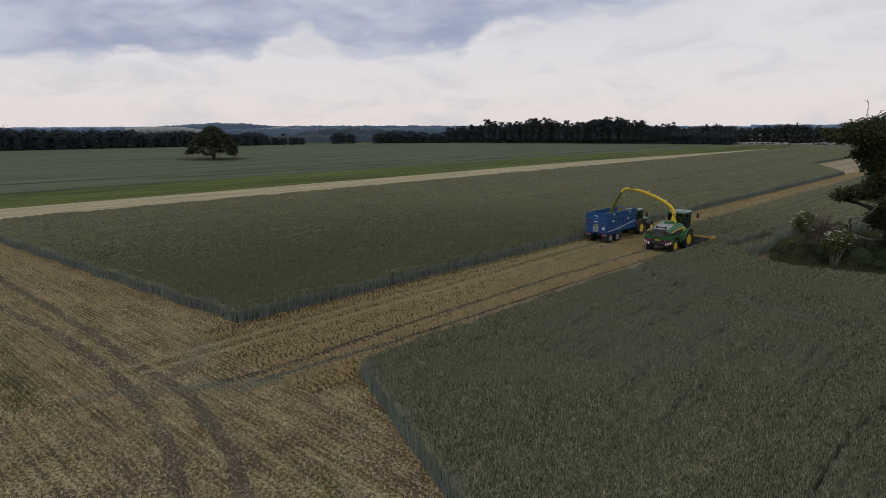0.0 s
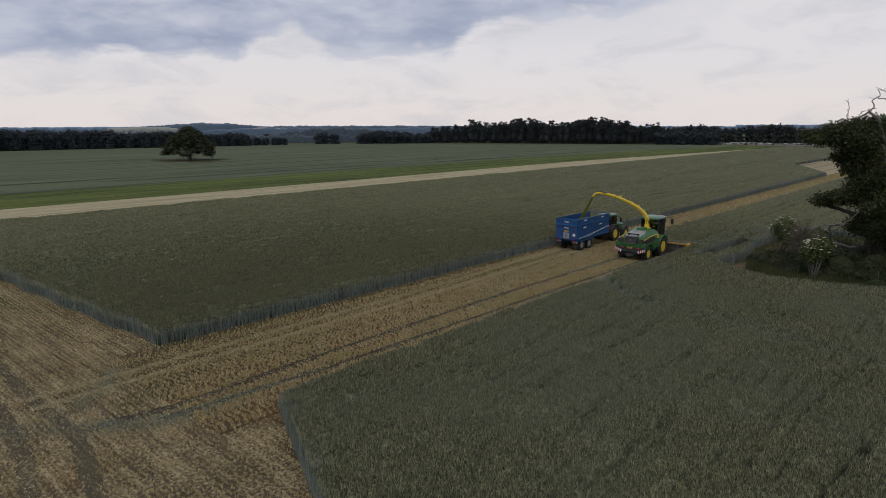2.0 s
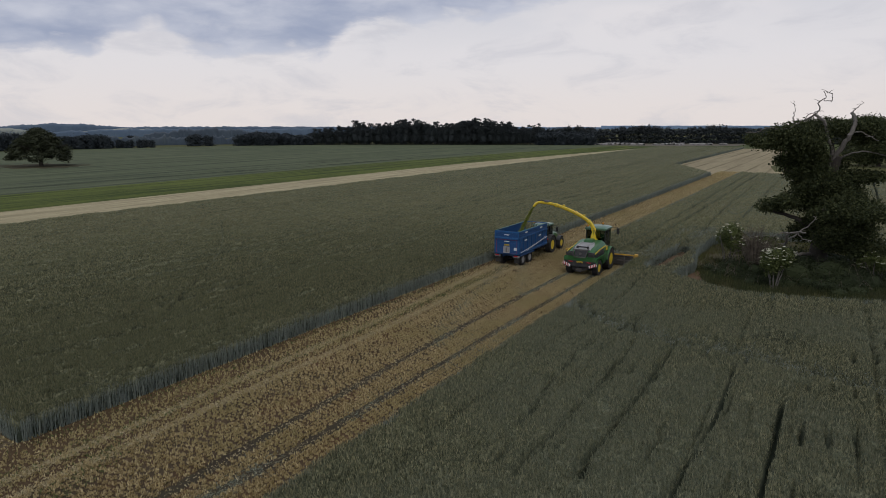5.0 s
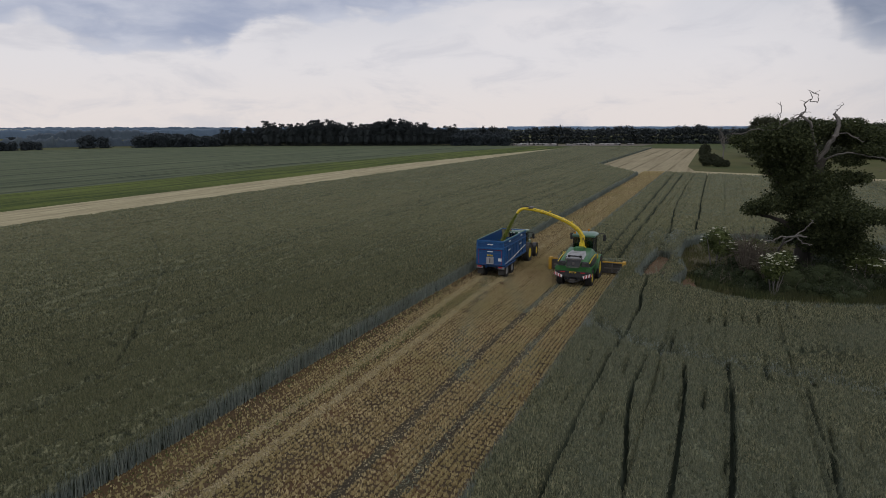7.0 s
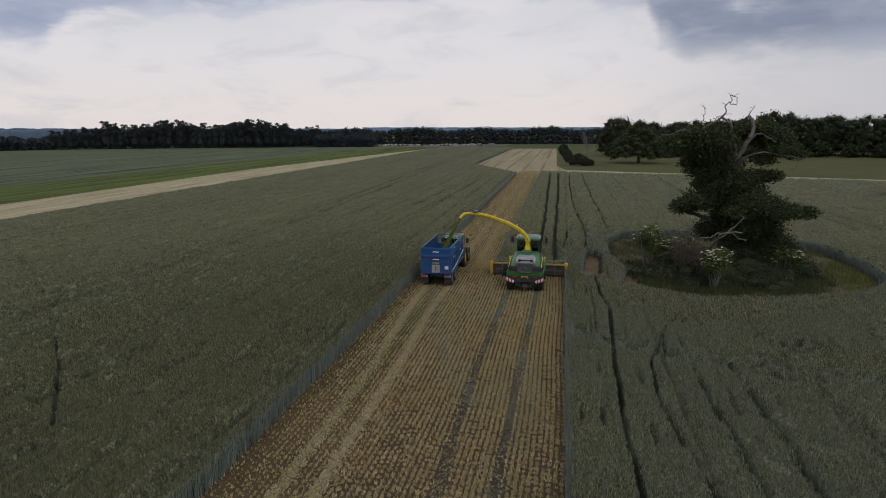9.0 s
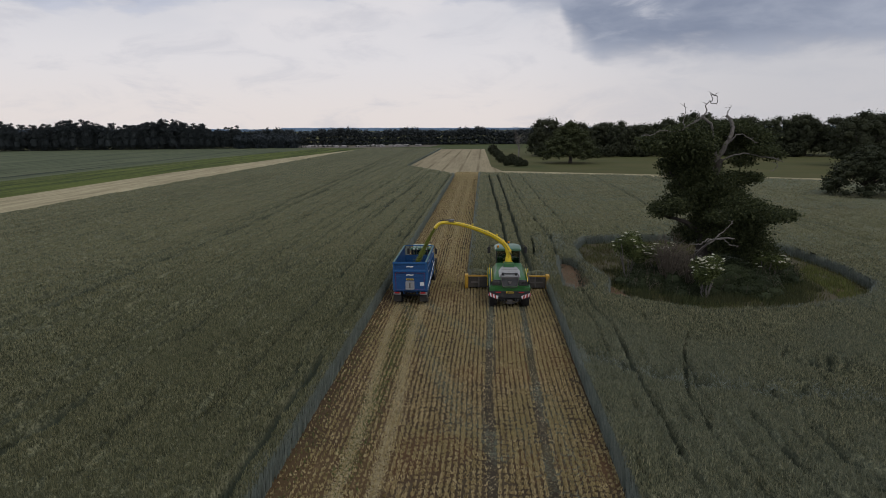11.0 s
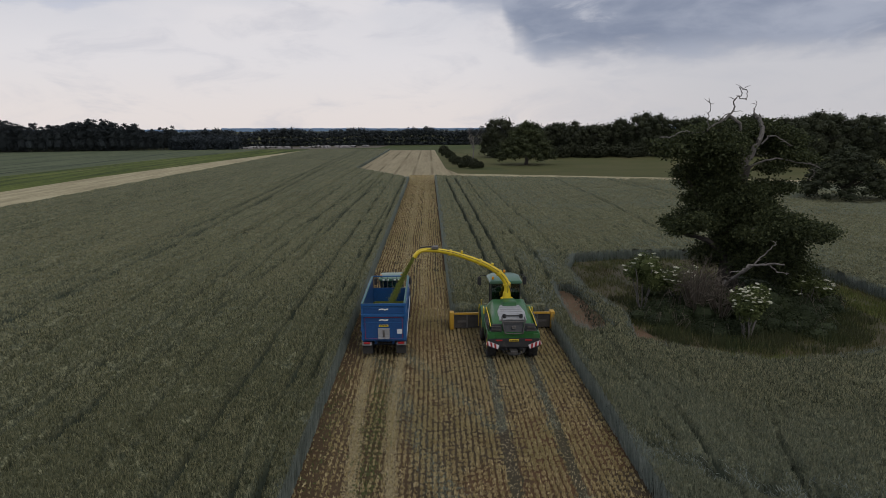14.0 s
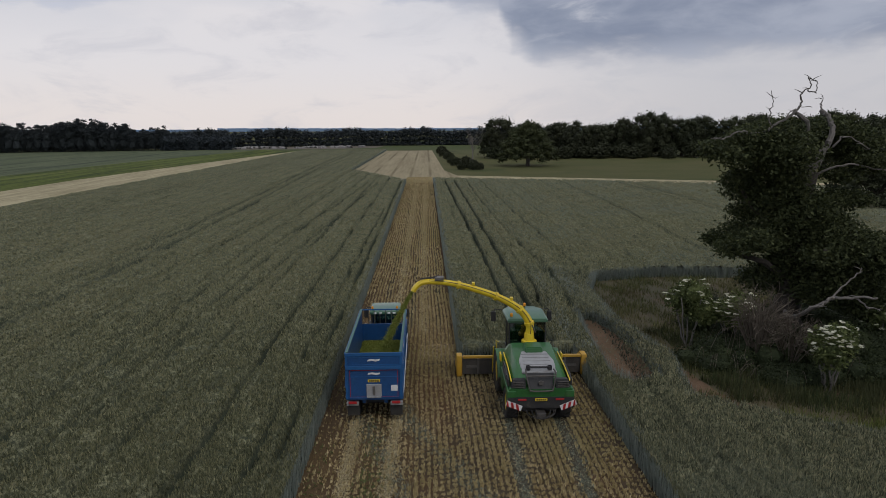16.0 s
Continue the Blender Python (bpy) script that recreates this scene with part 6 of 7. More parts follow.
        part("dead_branch", own, DEAD, t, "bleached grey bare dead branch", smooth=True)
    masses = [
        [(-13.2, 72.8, 11.2, 2.2, 2.0, 1.1), (-15.3, 72.2, 11.0, 1.4, 1.4, 0.6), (-11.7, 74.4, 12.0, 2.0, 1.8, 0.9), (-12.3, 73.4, 10.2, 1.6, 1.6, 0.8), (-7.4, 75.4, 11.6, 2.0, 1.6, 1.0), (-6.1, 75.0, 10.7, 1.6, 1.5, 0.7), (-9.4, 76.2, 12.2, 2.0, 1.6, 0.7), (-4.9, 74.6, 10.1, 1.0, 1.0, 0.5),
         (-12.7, 72.4, 12.1, 1.5, 1.4, 0.75), (-10.9, 73.4, 12.3, 1.4, 1.5, 0.7), (-8.2, 74.4, 12.4, 1.4, 1.5, 0.6), (-6.7, 73.6, 11.6, 1.2, 1.3, 0.75), (-6.7, 73.0, 10.6, 1.2, 1.3, 0.55), (-14.1, 72.3, 11.9, 1.2, 1.2, 0.6), (-12.0, 71.5, 11.2, 1.4, 1.2, 0.9), (-12.0, 72.2, 10.3, 1.4, 1.2, 0.8), (-7.9, 73.6, 9.7, 1.1, 1.2, 0.55), (-16.2, 72.2, 11.4, 0.8, 0.9, 0.4)],
        [(-12.6, 74.6, 8.6, 1.5, 1.6, 0.8), (-13.7, 73.9, 9.4, 1.1, 1.3, 0.6), (-11.5, 75.0, 7.6, 1.4, 1.4, 0.7), (-12.2, 76.0, 7.2, 1.0, 1.2, 0.5), (-8.2, 73.4, 8.2, 1.3, 1.4, 0.6), (-7.1, 73.2, 8.3, 0.9, 1.2, 0.45), (-10.5, 75.0, 8.8, 1.6, 1.4, 1.1), (-9.5, 73.8, 7.3, 1.3, 1.2, 0.6), (-11.4, 72.6, 9.0, 1.2, 1.1, 0.9), (-10.4, 72.0, 7.7, 1.7, 1.2, 1.1), (-11.6, 72.8, 7.0, 1.5, 1.3, 0.9), (-9.2, 72.4, 7.0, 1.5, 1.2, 0.8), (-12.4, 73.0, 8.4, 1.2, 1.2, 0.9)],
        [(-12.4, 75.2, 5.9, 1.6, 1.6, 0.95), (-13.7, 76.4, 5.4, 0.9, 1.2, 0.5), (-10.8, 73.4, 6.0, 1.6, 1.6, 0.9), (-9.2, 71.6, 6.2, 1.7, 1.7, 1.1), (-8.3, 69.8, 5.8, 1.6, 1.7, 1.0), (-7.4, 68.2, 5.8, 1.1, 1.2, 0.6), (-10.2, 70.4, 5.4, 1.3, 1.3, 0.6), (-7.6, 72.0, 5.7, 1.5, 1.5, 0.9), (-6.0, 71.6, 5.4, 1.1, 1.2, 0.6), (-14.5, 72.4, 5.6, 1.1, 1.1, 0.6), (-13.2, 72.0, 6.1, 1.2, 1.2, 0.6), (-4.6, 72.0, 5.3, 1.0, 1.0, 0.5)],
        [(-8.6, 70.6, 4.2, 1.9, 1.7, 0.9), (-7.4, 71.0, 2.8, 1.7, 1.6, 1.0), (-9.6, 71.6, 3.2, 1.6, 1.4, 1.0), (-10.6, 73.0, 4.4, 1.5, 1.5, 0.9), (-6.4, 70.6, 2.0, 1.2, 1.2, 0.9), (-9.4, 74.4, 4.0, 2.0, 1.6, 1.2), (-11.8, 74.0, 3.4, 1.3, 1.3, 0.9)],
    ]
    for k, lobes in enumerate(masses):
        lobes = [(x - o.x, y - o.y, z, a, b, c) for x, y, z, a, b, c in lobes]
        crown("foliage", lobes, 30000 if k == 0 else 24000, 0.105, OAK_LEAF, t, 11 + k, "dark green oak foliage in tiers", core=0.42, shell=0.3, spread=0.2)
    return t


hero_oak()


def elder(x, y, r, high, label, flowers, seed, stems=7):
    t = thing("elder_bush", pose(x, y, 0), label, "bush", "elder bushes by the oak")
    rr = random.Random(seed)
    bm = None
    for i in range(stems):
        a = 6.283 * i / stems
        bm = limb([(0.1 * math.cos(a), 0.1 * math.sin(a), -0.05), (0.35 * r * math.cos(a), 0.35 * r * math.sin(a), high * 0.35), (0.6 * r * math.cos(a), 0.6 * r * math.sin(a), high * 0.75)], 0.06, 0.025, bm, 5, 4, 0.05, seed + i)
    part("stem", bm, DEAD, t, "pale forked stems")
    lobes = [(rr.uniform(-0.45, 0.45) * r, rr.uniform(-0.45, 0.45) * r, high * rr.uniform(0.55, 0.82), 0.55 * r, 0.55 * r, high * 0.2) for _ in range(7)]
    crown("leaves", lobes, 4500, 0.09, ELDER_LEAF, t, seed, "mid-green leaves", core=0.62)
    r_ = np.random.RandomState(seed)
    pick = r_.randint(0, len(lobes), flowers)
    L = np.array(lobes)[pick]
    d = r_.normal(0, 1, (flowers, 3))
    d[:, 2] = np.abs(d[:, 2]) * 0.8
    d /= np.linalg.norm(d, axis=1)[:, None]
    c = L[:, :3] + d * L[:, 3:] * 1.08
    # each flower head is a small dish of florets
    k = 9
    c = np.repeat(c, k, 0) + r_.normal(0, 0.06, (flowers * k, 3)) * np.array([1, 1, 0.3])
    s = 0.058
    v = np.stack([c + np.array(q) * s for q in ((-1, -1, 0), (1, -1, 0.2), (1, 1, 0), (-1, 1, 0.2))], 1)
    put("blossom", quick_mesh("blossom", v.reshape(-1, 3), np.arange(4 * len(c)).reshape(-1, 4)), BLOSSOM, "flat cream flower heads", parent=t)
    return t


elder(-13.2, 64.7, 1.25, 3.4, "rounded elder bush covered in cream flower heads beside brambles", 90, 21)
elder(-17.4, 71.2, 1.5, 4.1, "tall thin elder bush with few cream flowers", 40, 22, 5)
elder(-15.0, 70.8, 1.6, 3.2, "spreading elder bush with scattered white flowers", 60, 23)
elder(-6.6, 69.8, 1.4, 2.6, "low elder bush with white flowers under the oak", 50, 24)
elder(40.2, 127.5, 2.8, 3.2, "flowering white bush beside a far field tree", 90, 25)


def bramble_mound(x, y, rx, ry, high, count, seed, label):
    t = thing("bramble_thicket", pose(x, y, 0), label, "bramble", "bramble thickets by the oak")
    r = random.Random(seed)
    lobes = []
    for _ in range(16):
        a, q = r.uniform(0, 6.283), math.sqrt(r.uniform(0, 1)) * 0.8
        lobes.append((rx * q * math.cos(a), ry * q * math.sin(a), high * r.uniform(0.15, 0.45) * (1.1 - 0.5 * q), rx * 0.34, ry * 0.34, high * r.uniform(0.35, 0.6)))
    crown("leaves", lobes, int(count * 1.2), 0.065, BRAMBLE, t, seed, "tangled dark bramble leaves", core=0.7, spread=0.22)
    bm = None
    for i in range(12):
        a = r.uniform(0, 6.283)
        px, py = rx * 0.7 * math.cos(a), ry * 0.7 * math.sin(a)
        bm = tube(smooth_path([(px * 0.8, py * 0.8, 0.1), (px, py, high * r.uniform(0.7, 1.1)), (px * 1.3, py * 1.3, high * 0.4)], 4), 0.008, 4, bm)
    tagged(part("cane", bm, TWIG, t, "arching brown canes"), kind="stuff")
    return t


bramble_mound(-9.4, 66.2, 2.8, 2.0, 1.3, 7000, 36, "low dark bramble and nettle growth")
bramble_mound(-14.4, 66.2, 2.8, 1.8, 1.1, 7000, 37, "low dark bramble and nettle growth")
bramble_mound(-16.8, 68.4, 2.2, 2.2, 1.4, 5000, 38, "low dark bramble growth")
bramble_mound(-10.0, 69.0, 4.2, 2.8, 2.3, 10000, 31, "dense dark bramble thicket below the oak")
bramble_mound(-14.6, 68.8, 3.0, 2.6, 2.2, 8000, 32, "dense bramble thicket with dead stems")
bramble_mound(-6.2, 71.0, 2.6, 2.8, 2.0, 8000, 33, "dark bramble and nettle thicket")
bramble_mound(-13.0, 74.6, 4.0, 3.2, 2.2, 7000, 34, "bramble thicket behind the oak")
bramble_mound(-7.0, 76.0, 4.0, 3.0, 2.2, 6000, 35, "bramble thicket behind the oak")


def twig_bush(x, y, r, high, seed, label):
    t = thing("dead_bush", pose(x, y, 0), label, "bush")
    rr = random.Random(seed)
    bm = bmesh.new()
    for i in range(130):
        a, q = rr.uniform(0, 6.283), rr.uniform(0.3, 1.0)
        e = Vector((r * q * math.cos(a), r * q * math.sin(a), high * rr.uniform(0.5, 1.0) * (1.1 - 0.4 * q)))
        m = e * 0.5 + Vector((rr.uniform(-0.2, 0.2), rr.uniform(-0.2, 0.2), 0.25 * high))
        tube([(0, 0, 0), m, e], [0.03, 0.018, 0.008], 4, bm)
        for _ in range(4):
            d = Vector((rr.uniform(-1, 1), rr.uniform(-1, 1), rr.uniform(-0.2, 1))) * 0.4
            s = m.lerp(e, rr.uniform(0, 1))
            tube([s, s + d], [0.012, 0.005], 3, bm)
    tagged(part("twig", bm, TWIG, t, "bare reddish-brown twigs"), kind="stuff")


twig_bush(-15.0, 68.0, 2.0, 5.0, 41, "bare brown dead bush among brambles")
twig_bush(-13.7, 67.2, 1.8, 3.6, 42, "bare brown dead bush among brambles")

# clearing floor: grass sheet, bare reddish soil, long grass
CLEAR_SOIL = material("clearing_floor", (0.065, 0.065, 0.03), (0.095, 0.072, 0.038), 0.5, 0.95, 0.7, fine=14, wear=(0.14, 0.086, 0.052))
sheet("clearing", CLEAR, 0.03, CLEAR_SOIL, "rough grass and bare reddish soil round the oak", "grass")


sheet("bare_edge", [(-20.5, 63.4), (-18.6, 61.2), (-16.6, 60.2), (-15.8, 60.9), (-17.0, 62.6), (-18.5, 64.6), (-18.9, 67.4), (-19.6, 69.4), (-20.3, 68.2), (-19.7, 65.6)], 0.036, RED_SOIL, "bare reddish soil at the clearing's edge", "soil")
sheet("bare_edge", [(-4.2, 62.6), (-2.6, 63.4), (-1.0, 66.2), (-1.4, 68.6), (-2.6, 67.6), (-3.2, 65.0)], 0.036, RED_SOIL, "bare reddish soil at the clearing's edge", "soil")


def long_grass(count, poly_pts, avoid, tall, label, mat=None, seed=9):
    xs, ys = [p[0] for p in poly_pts], [p[1] for p in poly_pts]
    x, y = rng.uniform(min(xs), max(xs), count), rng.uniform(min(ys), max(ys), count)
    keep = inside(x, y, poly_pts) & (waves(x, y, 3.2, seed) + rng.uniform(-0.8, 0.8, count) > -0.15)
    for (cx, cy), r in avoid:
        keep &= np.hypot(x - cx, y - cy) > r
    x, y = x[keep], y[keep]
    n = len(x)
    blades("long_grass", x, y, np.zeros(n), tall * rng.uniform(0.4, 1.2, n), 0.05 * rng.uniform(0.6, 1.4, n), 0.22, mat or TALL_GRASS, label, "grass")


long_grass(60000, CLEAR, [((-19.2, 65.5), 0.9), ((-3.0, 65), 1.0)], 0.4, "long yellowing grass in the tree clearing")
NETTLE = plant_material("dark_nettles", [(0.035, 0.048, 0.019), (0.06, 0.075, 0.029), (0.105, 0.118, 0.048)], (0.072, 0.074, 0.034), 0.3)
for k, (nx, ny, nr) in enumerate(((-16.6, 65.2, 2.0), (-13.6, 64.0, 2.2), (-10.2, 64.2, 2.3), (-7.0, 65.6, 2.2), (-5.2, 68.6, 2.0), (-17.6, 68.8, 2.0), (-16.6, 73.0, 2.2), (-5.0, 72.4, 2.0))):
    long_grass(4200, [(nx + nr * q * math.cos(a), ny + nr * q * math.sin(a)) for a, q in ((math.tau * i / 14, 1 + 0.25 * math.sin(i * 2.3 + k)) for i in range(14))], [], 0.7 - 0.04 * k, "dark nettles and rank grass round the brambles", NETTLE, 14 + k)
LUSH = plant_material("lush_grass", [(0.10, 0.13, 0.035), (0.16, 0.185, 0.05), (0.23, 0.24, 0.08)])
long_grass(7000, [(-18.2, 60.9), (-14.6, 59.2), (-11.2, 59.8), (-11.6, 61.4), (-14.4, 61.0), (-17.2, 62.4)], [], 0.45, "lush yellow-green grass along the clearing's edge", LUSH)
long_grass(5000, [(-3.6, 64.2), (-1.6, 65.4), (0.0, 70), (-0.2, 76), (-2.2, 74), (-3.0, 68)], [], 0.45, "yellow-green grass between the brambles and the crop", LUSH)

# ---- woods and single far trees ----


def oak_proto(name, seed, wide, high, label, count=1300, size=0.75, base=0.22, mat=FAR_LEAF, skirt=10, dome=False):
    """A broad field oak: short trunk, spreading limbs, tiers of foliage."""
    r = random.Random(seed)
    t = thing(name, pose(0, 0, 0), label, "tree")
    trunk = limb([(0, 0, -0.2), (0.1, 0, high * 0.25), (0, 0.1, high * 0.6)], wide * 0.035, wide * 0.018, None, 8, 4, 0.05, seed)
    for i in range(6):
        a = i * 1.05 + r.uniform(-0.3, 0.3)
        limb([(0, 0, high * 0.25), (wide * 0.2 * math.cos(a), wide * 0.2 * math.sin(a), high * 0.45), (wide * 0.38 * math.cos(a), wide * 0.38 * math.sin(a), high * 0.55)], wide * 0.014, wide * 0.004, trunk, 5, 4, 0.1, seed + i)
    part("trunk", trunk, BARK, t)
    # lobes over a dome, fuller low down, some sunk or proud so that the outline is uneven
    lobes, mid = [], high * (base + 0.30)
    for i in range(40):
        up, a = 1 - 1.25 * (i + r.uniform(0, 1)) / 40, i * 2.4 + r.uniform(-0.4, 0.4)
        side = math.sqrt(max(0.04, 1 - up * up)) * r.uniform(0.8, 1.08)
        s = r.uniform(0.085, 0.135) * wide
        z = mid + (high * 0.9 - mid) * up * r.uniform(0.85, 1.05) if up > 0 else mid + (mid - high * base) * up * 2.2
        lobes.append((wide * 0.37 * side * math.cos(a), wide * 0.37 * side * math.sin(a), max(z, high * 0.1), s, s, high * r.uniform(0.09, 0.14)))
    lobes.append((0, 0, high * (base + 0.34), wide * 0.38, wide * 0.38, high * (0.62 - base) * 0.76))
    for i in range(skirt):
        a = 6.283 * i / skirt + r.uniform(-0.2, 0.2)
        q = r.uniform(0.25, 0.38)
        s = r.uniform(0.10, 0.14) * wide
        lobes.append((wide * q * math.cos(a), wide * q * math.sin(a), high * (base + r.uniform(0.1, 0.2)), s, s, high * r.uniform(0.08, 0.12)))
    if count < 2000 and high > 5:
        # a tree inside a wood: one full crown with low swells, closed against its neighbours
        lobes = [(0, 0, high * 0.42, wide * 0.44, wide * 0.44, high * 0.46), (0, 0, high * 0.12, wide * 0.46, wide * 0.46, high * 0.3)]
        for i in range(9):
            a = i * 2.4 + r.uniform(-0.4, 0.4)
            q, b = r.uniform(0.1, 0.34), r.uniform(0.17, 0.24) * wide
            lobes.append((wide * q * math.cos(a), wide * q * math.sin(a), high * (0.86 - 1.1 * q) * r.uniform(0.9, 1.08), b, b, b * 0.62))
    if dome:
        # broad low skirt of drooping sprays under a blunt top
        lobes = [(0, 0, high * 0.5, wide * 0.3, wide * 0.3, high * 0.26)]
        for i in range(95):
            q, a = (i + r.uniform(0, 1)) / 95, i * 2.4 + r.uniform(-0.3, 0.3)
            out = wide * 0.43 * (1 - q ** 1.7) ** 0.75 * r.uniform(0.78, 1.05)
            b = r.uniform(0.055, 0.095) * wide
            lobes.append((out * math.cos(a), out * math.sin(a), high * (base + 0.06 + (0.86 - base) * q) * r.uniform(0.94, 1.03), b, b, b * r.uniform(0.5, 0.75)))
    crown("crown", lobes, count, size, mat, t, seed, core=0.62 if count > 2000 else 0.7, shell=0.55, spread=0.15, round_core=1)
    return t


def pine_proto(name, seed, high, label):
    """A plantation pine: bare stem and a high ragged crown."""
    r = random.Random(seed)
    t = thing(name, pose(0, 0, 0), label, "tree")
    part("trunk", limb([(0, 0, -0.2), (0.1, 0.1, high * 0.5), (0, 0, high * 0.95)], 0.28, 0.07, None, 6, 3, 0.06, seed), BARK, t)
    lobes = [(0, 0, high * 0.3, 4.2, 4.2, high * 0.36), (0.6, -0.4, high * 0.58, 3.5, 3.5, high * 0.26)]
    for i in range(9):
        q, a = r.uniform(0.0, 1.0), i * 2.4 + r.uniform(-0.5, 0.5)
        w = r.uniform(1.4, 2.5) * (1.1 - 0.4 * q)
        lobes.append((w * 0.8 * math.cos(a), w * 0.8 * math.sin(a), high * (0.62 + 0.34 * q), w, w, w * r.uniform(0.4, 0.65)))
    crown("crown", lobes, 1500, 0.42, HAZED_PINE_LEAF, t, seed, core=0.66, shell=0.75, spread=0.14, round_core=1)
    return t


def stand(protos, spots, group, seed):
    """Copies of a few trees, each turned and sized its own way; the first one of each kind is moved to the first spots."""
    r = random.Random(seed)
    for i, (x, y, s) in enumerate(spots):
        p = protos[i % len(protos)]
        m = pose(x, y, 0, 0, 0, r.uniform(0, 360)) @ Matrix.Diagonal((s * r.uniform(0.9, 1.1), s * r.uniform(0.9, 1.1), s, 1))
        if i < len(protos):
            p.matrix_world = m
            tagged(p, group=group)
        else:
            q = copy_thing(p, pose(x, y, 0, 0, 0, r.uniform(0, 360)))
            q.scale = (s * r.uniform(0.9, 1.1), s * r.uniform(0.9, 1.1), s)
            tagged(q, group=group)


def belt(line, rows, gap, deep, low, high, seed):
    """Spots along a line, some rows deep, with sizes between low and high."""
    r = random.Random(seed)
    spots = []
    for (x1, y1), (x2, y2) in zip(line, line[1:]):
        n = max(1, int(math.hypot(x2 - x1, y2 - y1) / gap))
        ln = math.hypot(x2 - x1, y2 - y1)
        nx, ny = -(y2 - y1) / ln, (x2 - x1) / ln
        for i in range(n):
            for k in range(rows):
                s = (i + r.uniform(0.1, 0.9)) / n
                off = k * deep + r.uniform(-0.3, 0.3) * deep
                spots.append((x1 + (x2 - x1) * s + nx * off, y1 + (y2 - y1) * s + ny * off, r.uniform(low, high) * (0.95 + 0.09 * math.sin((x1 + (x2 - x1) * s) * 0.13))))
    return spots


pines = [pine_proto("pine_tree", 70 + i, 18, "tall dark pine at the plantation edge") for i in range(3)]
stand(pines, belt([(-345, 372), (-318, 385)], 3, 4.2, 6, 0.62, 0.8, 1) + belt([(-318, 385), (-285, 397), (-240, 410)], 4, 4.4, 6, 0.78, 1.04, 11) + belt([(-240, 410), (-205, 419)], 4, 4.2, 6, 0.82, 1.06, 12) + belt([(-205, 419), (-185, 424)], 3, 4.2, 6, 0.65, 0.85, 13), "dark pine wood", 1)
woods = [oak_proto("woodland_tree", 80 + i, 12, 14, "dark broadleaved woodland tree", 1300, 0.55, 0.02, HAZED_WOOD_LEAF) for i in range(3)]
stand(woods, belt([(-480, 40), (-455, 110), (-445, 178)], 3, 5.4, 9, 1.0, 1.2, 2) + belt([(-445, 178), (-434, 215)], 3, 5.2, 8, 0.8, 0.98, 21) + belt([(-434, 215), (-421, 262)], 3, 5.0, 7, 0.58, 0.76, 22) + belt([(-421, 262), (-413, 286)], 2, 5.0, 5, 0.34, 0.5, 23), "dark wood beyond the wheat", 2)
woods_b = [oak_proto("woodland_tree", 84 + i, 11, 10, "dark low woodland tree", 1300, 0.5, 0.02, HAZED_WOOD_LEAF) for i in range(2)]
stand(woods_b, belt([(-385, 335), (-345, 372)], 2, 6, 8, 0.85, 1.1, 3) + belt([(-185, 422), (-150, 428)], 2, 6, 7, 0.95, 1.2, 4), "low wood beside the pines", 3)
copse = [oak_proto("copse_tree", 90, 12, 9, "dark rounded tree of a far copse", 1300, 0.5, 0.02, HAZED_WOOD_LEAF)]
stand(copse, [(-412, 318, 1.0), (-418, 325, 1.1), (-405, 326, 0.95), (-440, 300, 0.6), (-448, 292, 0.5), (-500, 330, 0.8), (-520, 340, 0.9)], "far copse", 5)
belt_r = random.Random(6)
far_lobes = []
for x, y, s in belt([(-250, 452), (-190, 466), (-135, 478), (-60, 490), (60, 496), (150, 480)], 3, 2.6, 5, 10.2, 12.9, 6):
    for z in (0.12, 0.38, 0.66, 0.86):
        w = belt_r.uniform(1.6, 2.8)
        far_lobes.append((x + belt_r.uniform(-1, 1), y + belt_r.uniform(-1, 1), s * z, w, w, s * 0.16))
far_wood = crown("pine_belt", far_lobes, 42000, 0.62, HAZED_PINE_LEAF, None, 6, core=0.62, shell=0.7, round_core=1)
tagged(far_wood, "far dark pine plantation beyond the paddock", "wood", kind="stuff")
field_oak = oak_proto("field_oak", 95, 23, 13.4, "broad lone oak standing in the green wheat", 11000, 0.27, 0.1, dome=True)
field_oak.matrix_world = pose(-247, 129, 0, 0, 0, 40)
MEADOW_LEAF = plant_material("meadow_oak_leaves", [(0.036, 0.045, 0.019), (0.052, 0.062, 0.025), (0.074, 0.084, 0.034)], through_light=0.2)
meadow_oak = oak_proto("meadow_oak", 96, 21, 14.6, "broad dark oak in the rough meadow", 11000, 0.27, 0.08, MEADOW_LEAF, dome=True)
meadow_oak.matrix_world = pose(0.4, 243.5, 0, 0, 0, 10)
right_tree = oak_proto("field_tree", 97, 15, 9.6, "low spreading tree in the crop beside a white-flowered bush", 9000, 0.2, 0.1, dome=True)
right_tree.matrix_world = pose(34.5, 129.5, 0, 0, 0, 70)
tall = [oak_proto("park_tree", 100 + i, 19, 18, "tall dark oak along the meadow's far side", 5200, 0.34, 0.04, skirt=10) for i in range(4)]
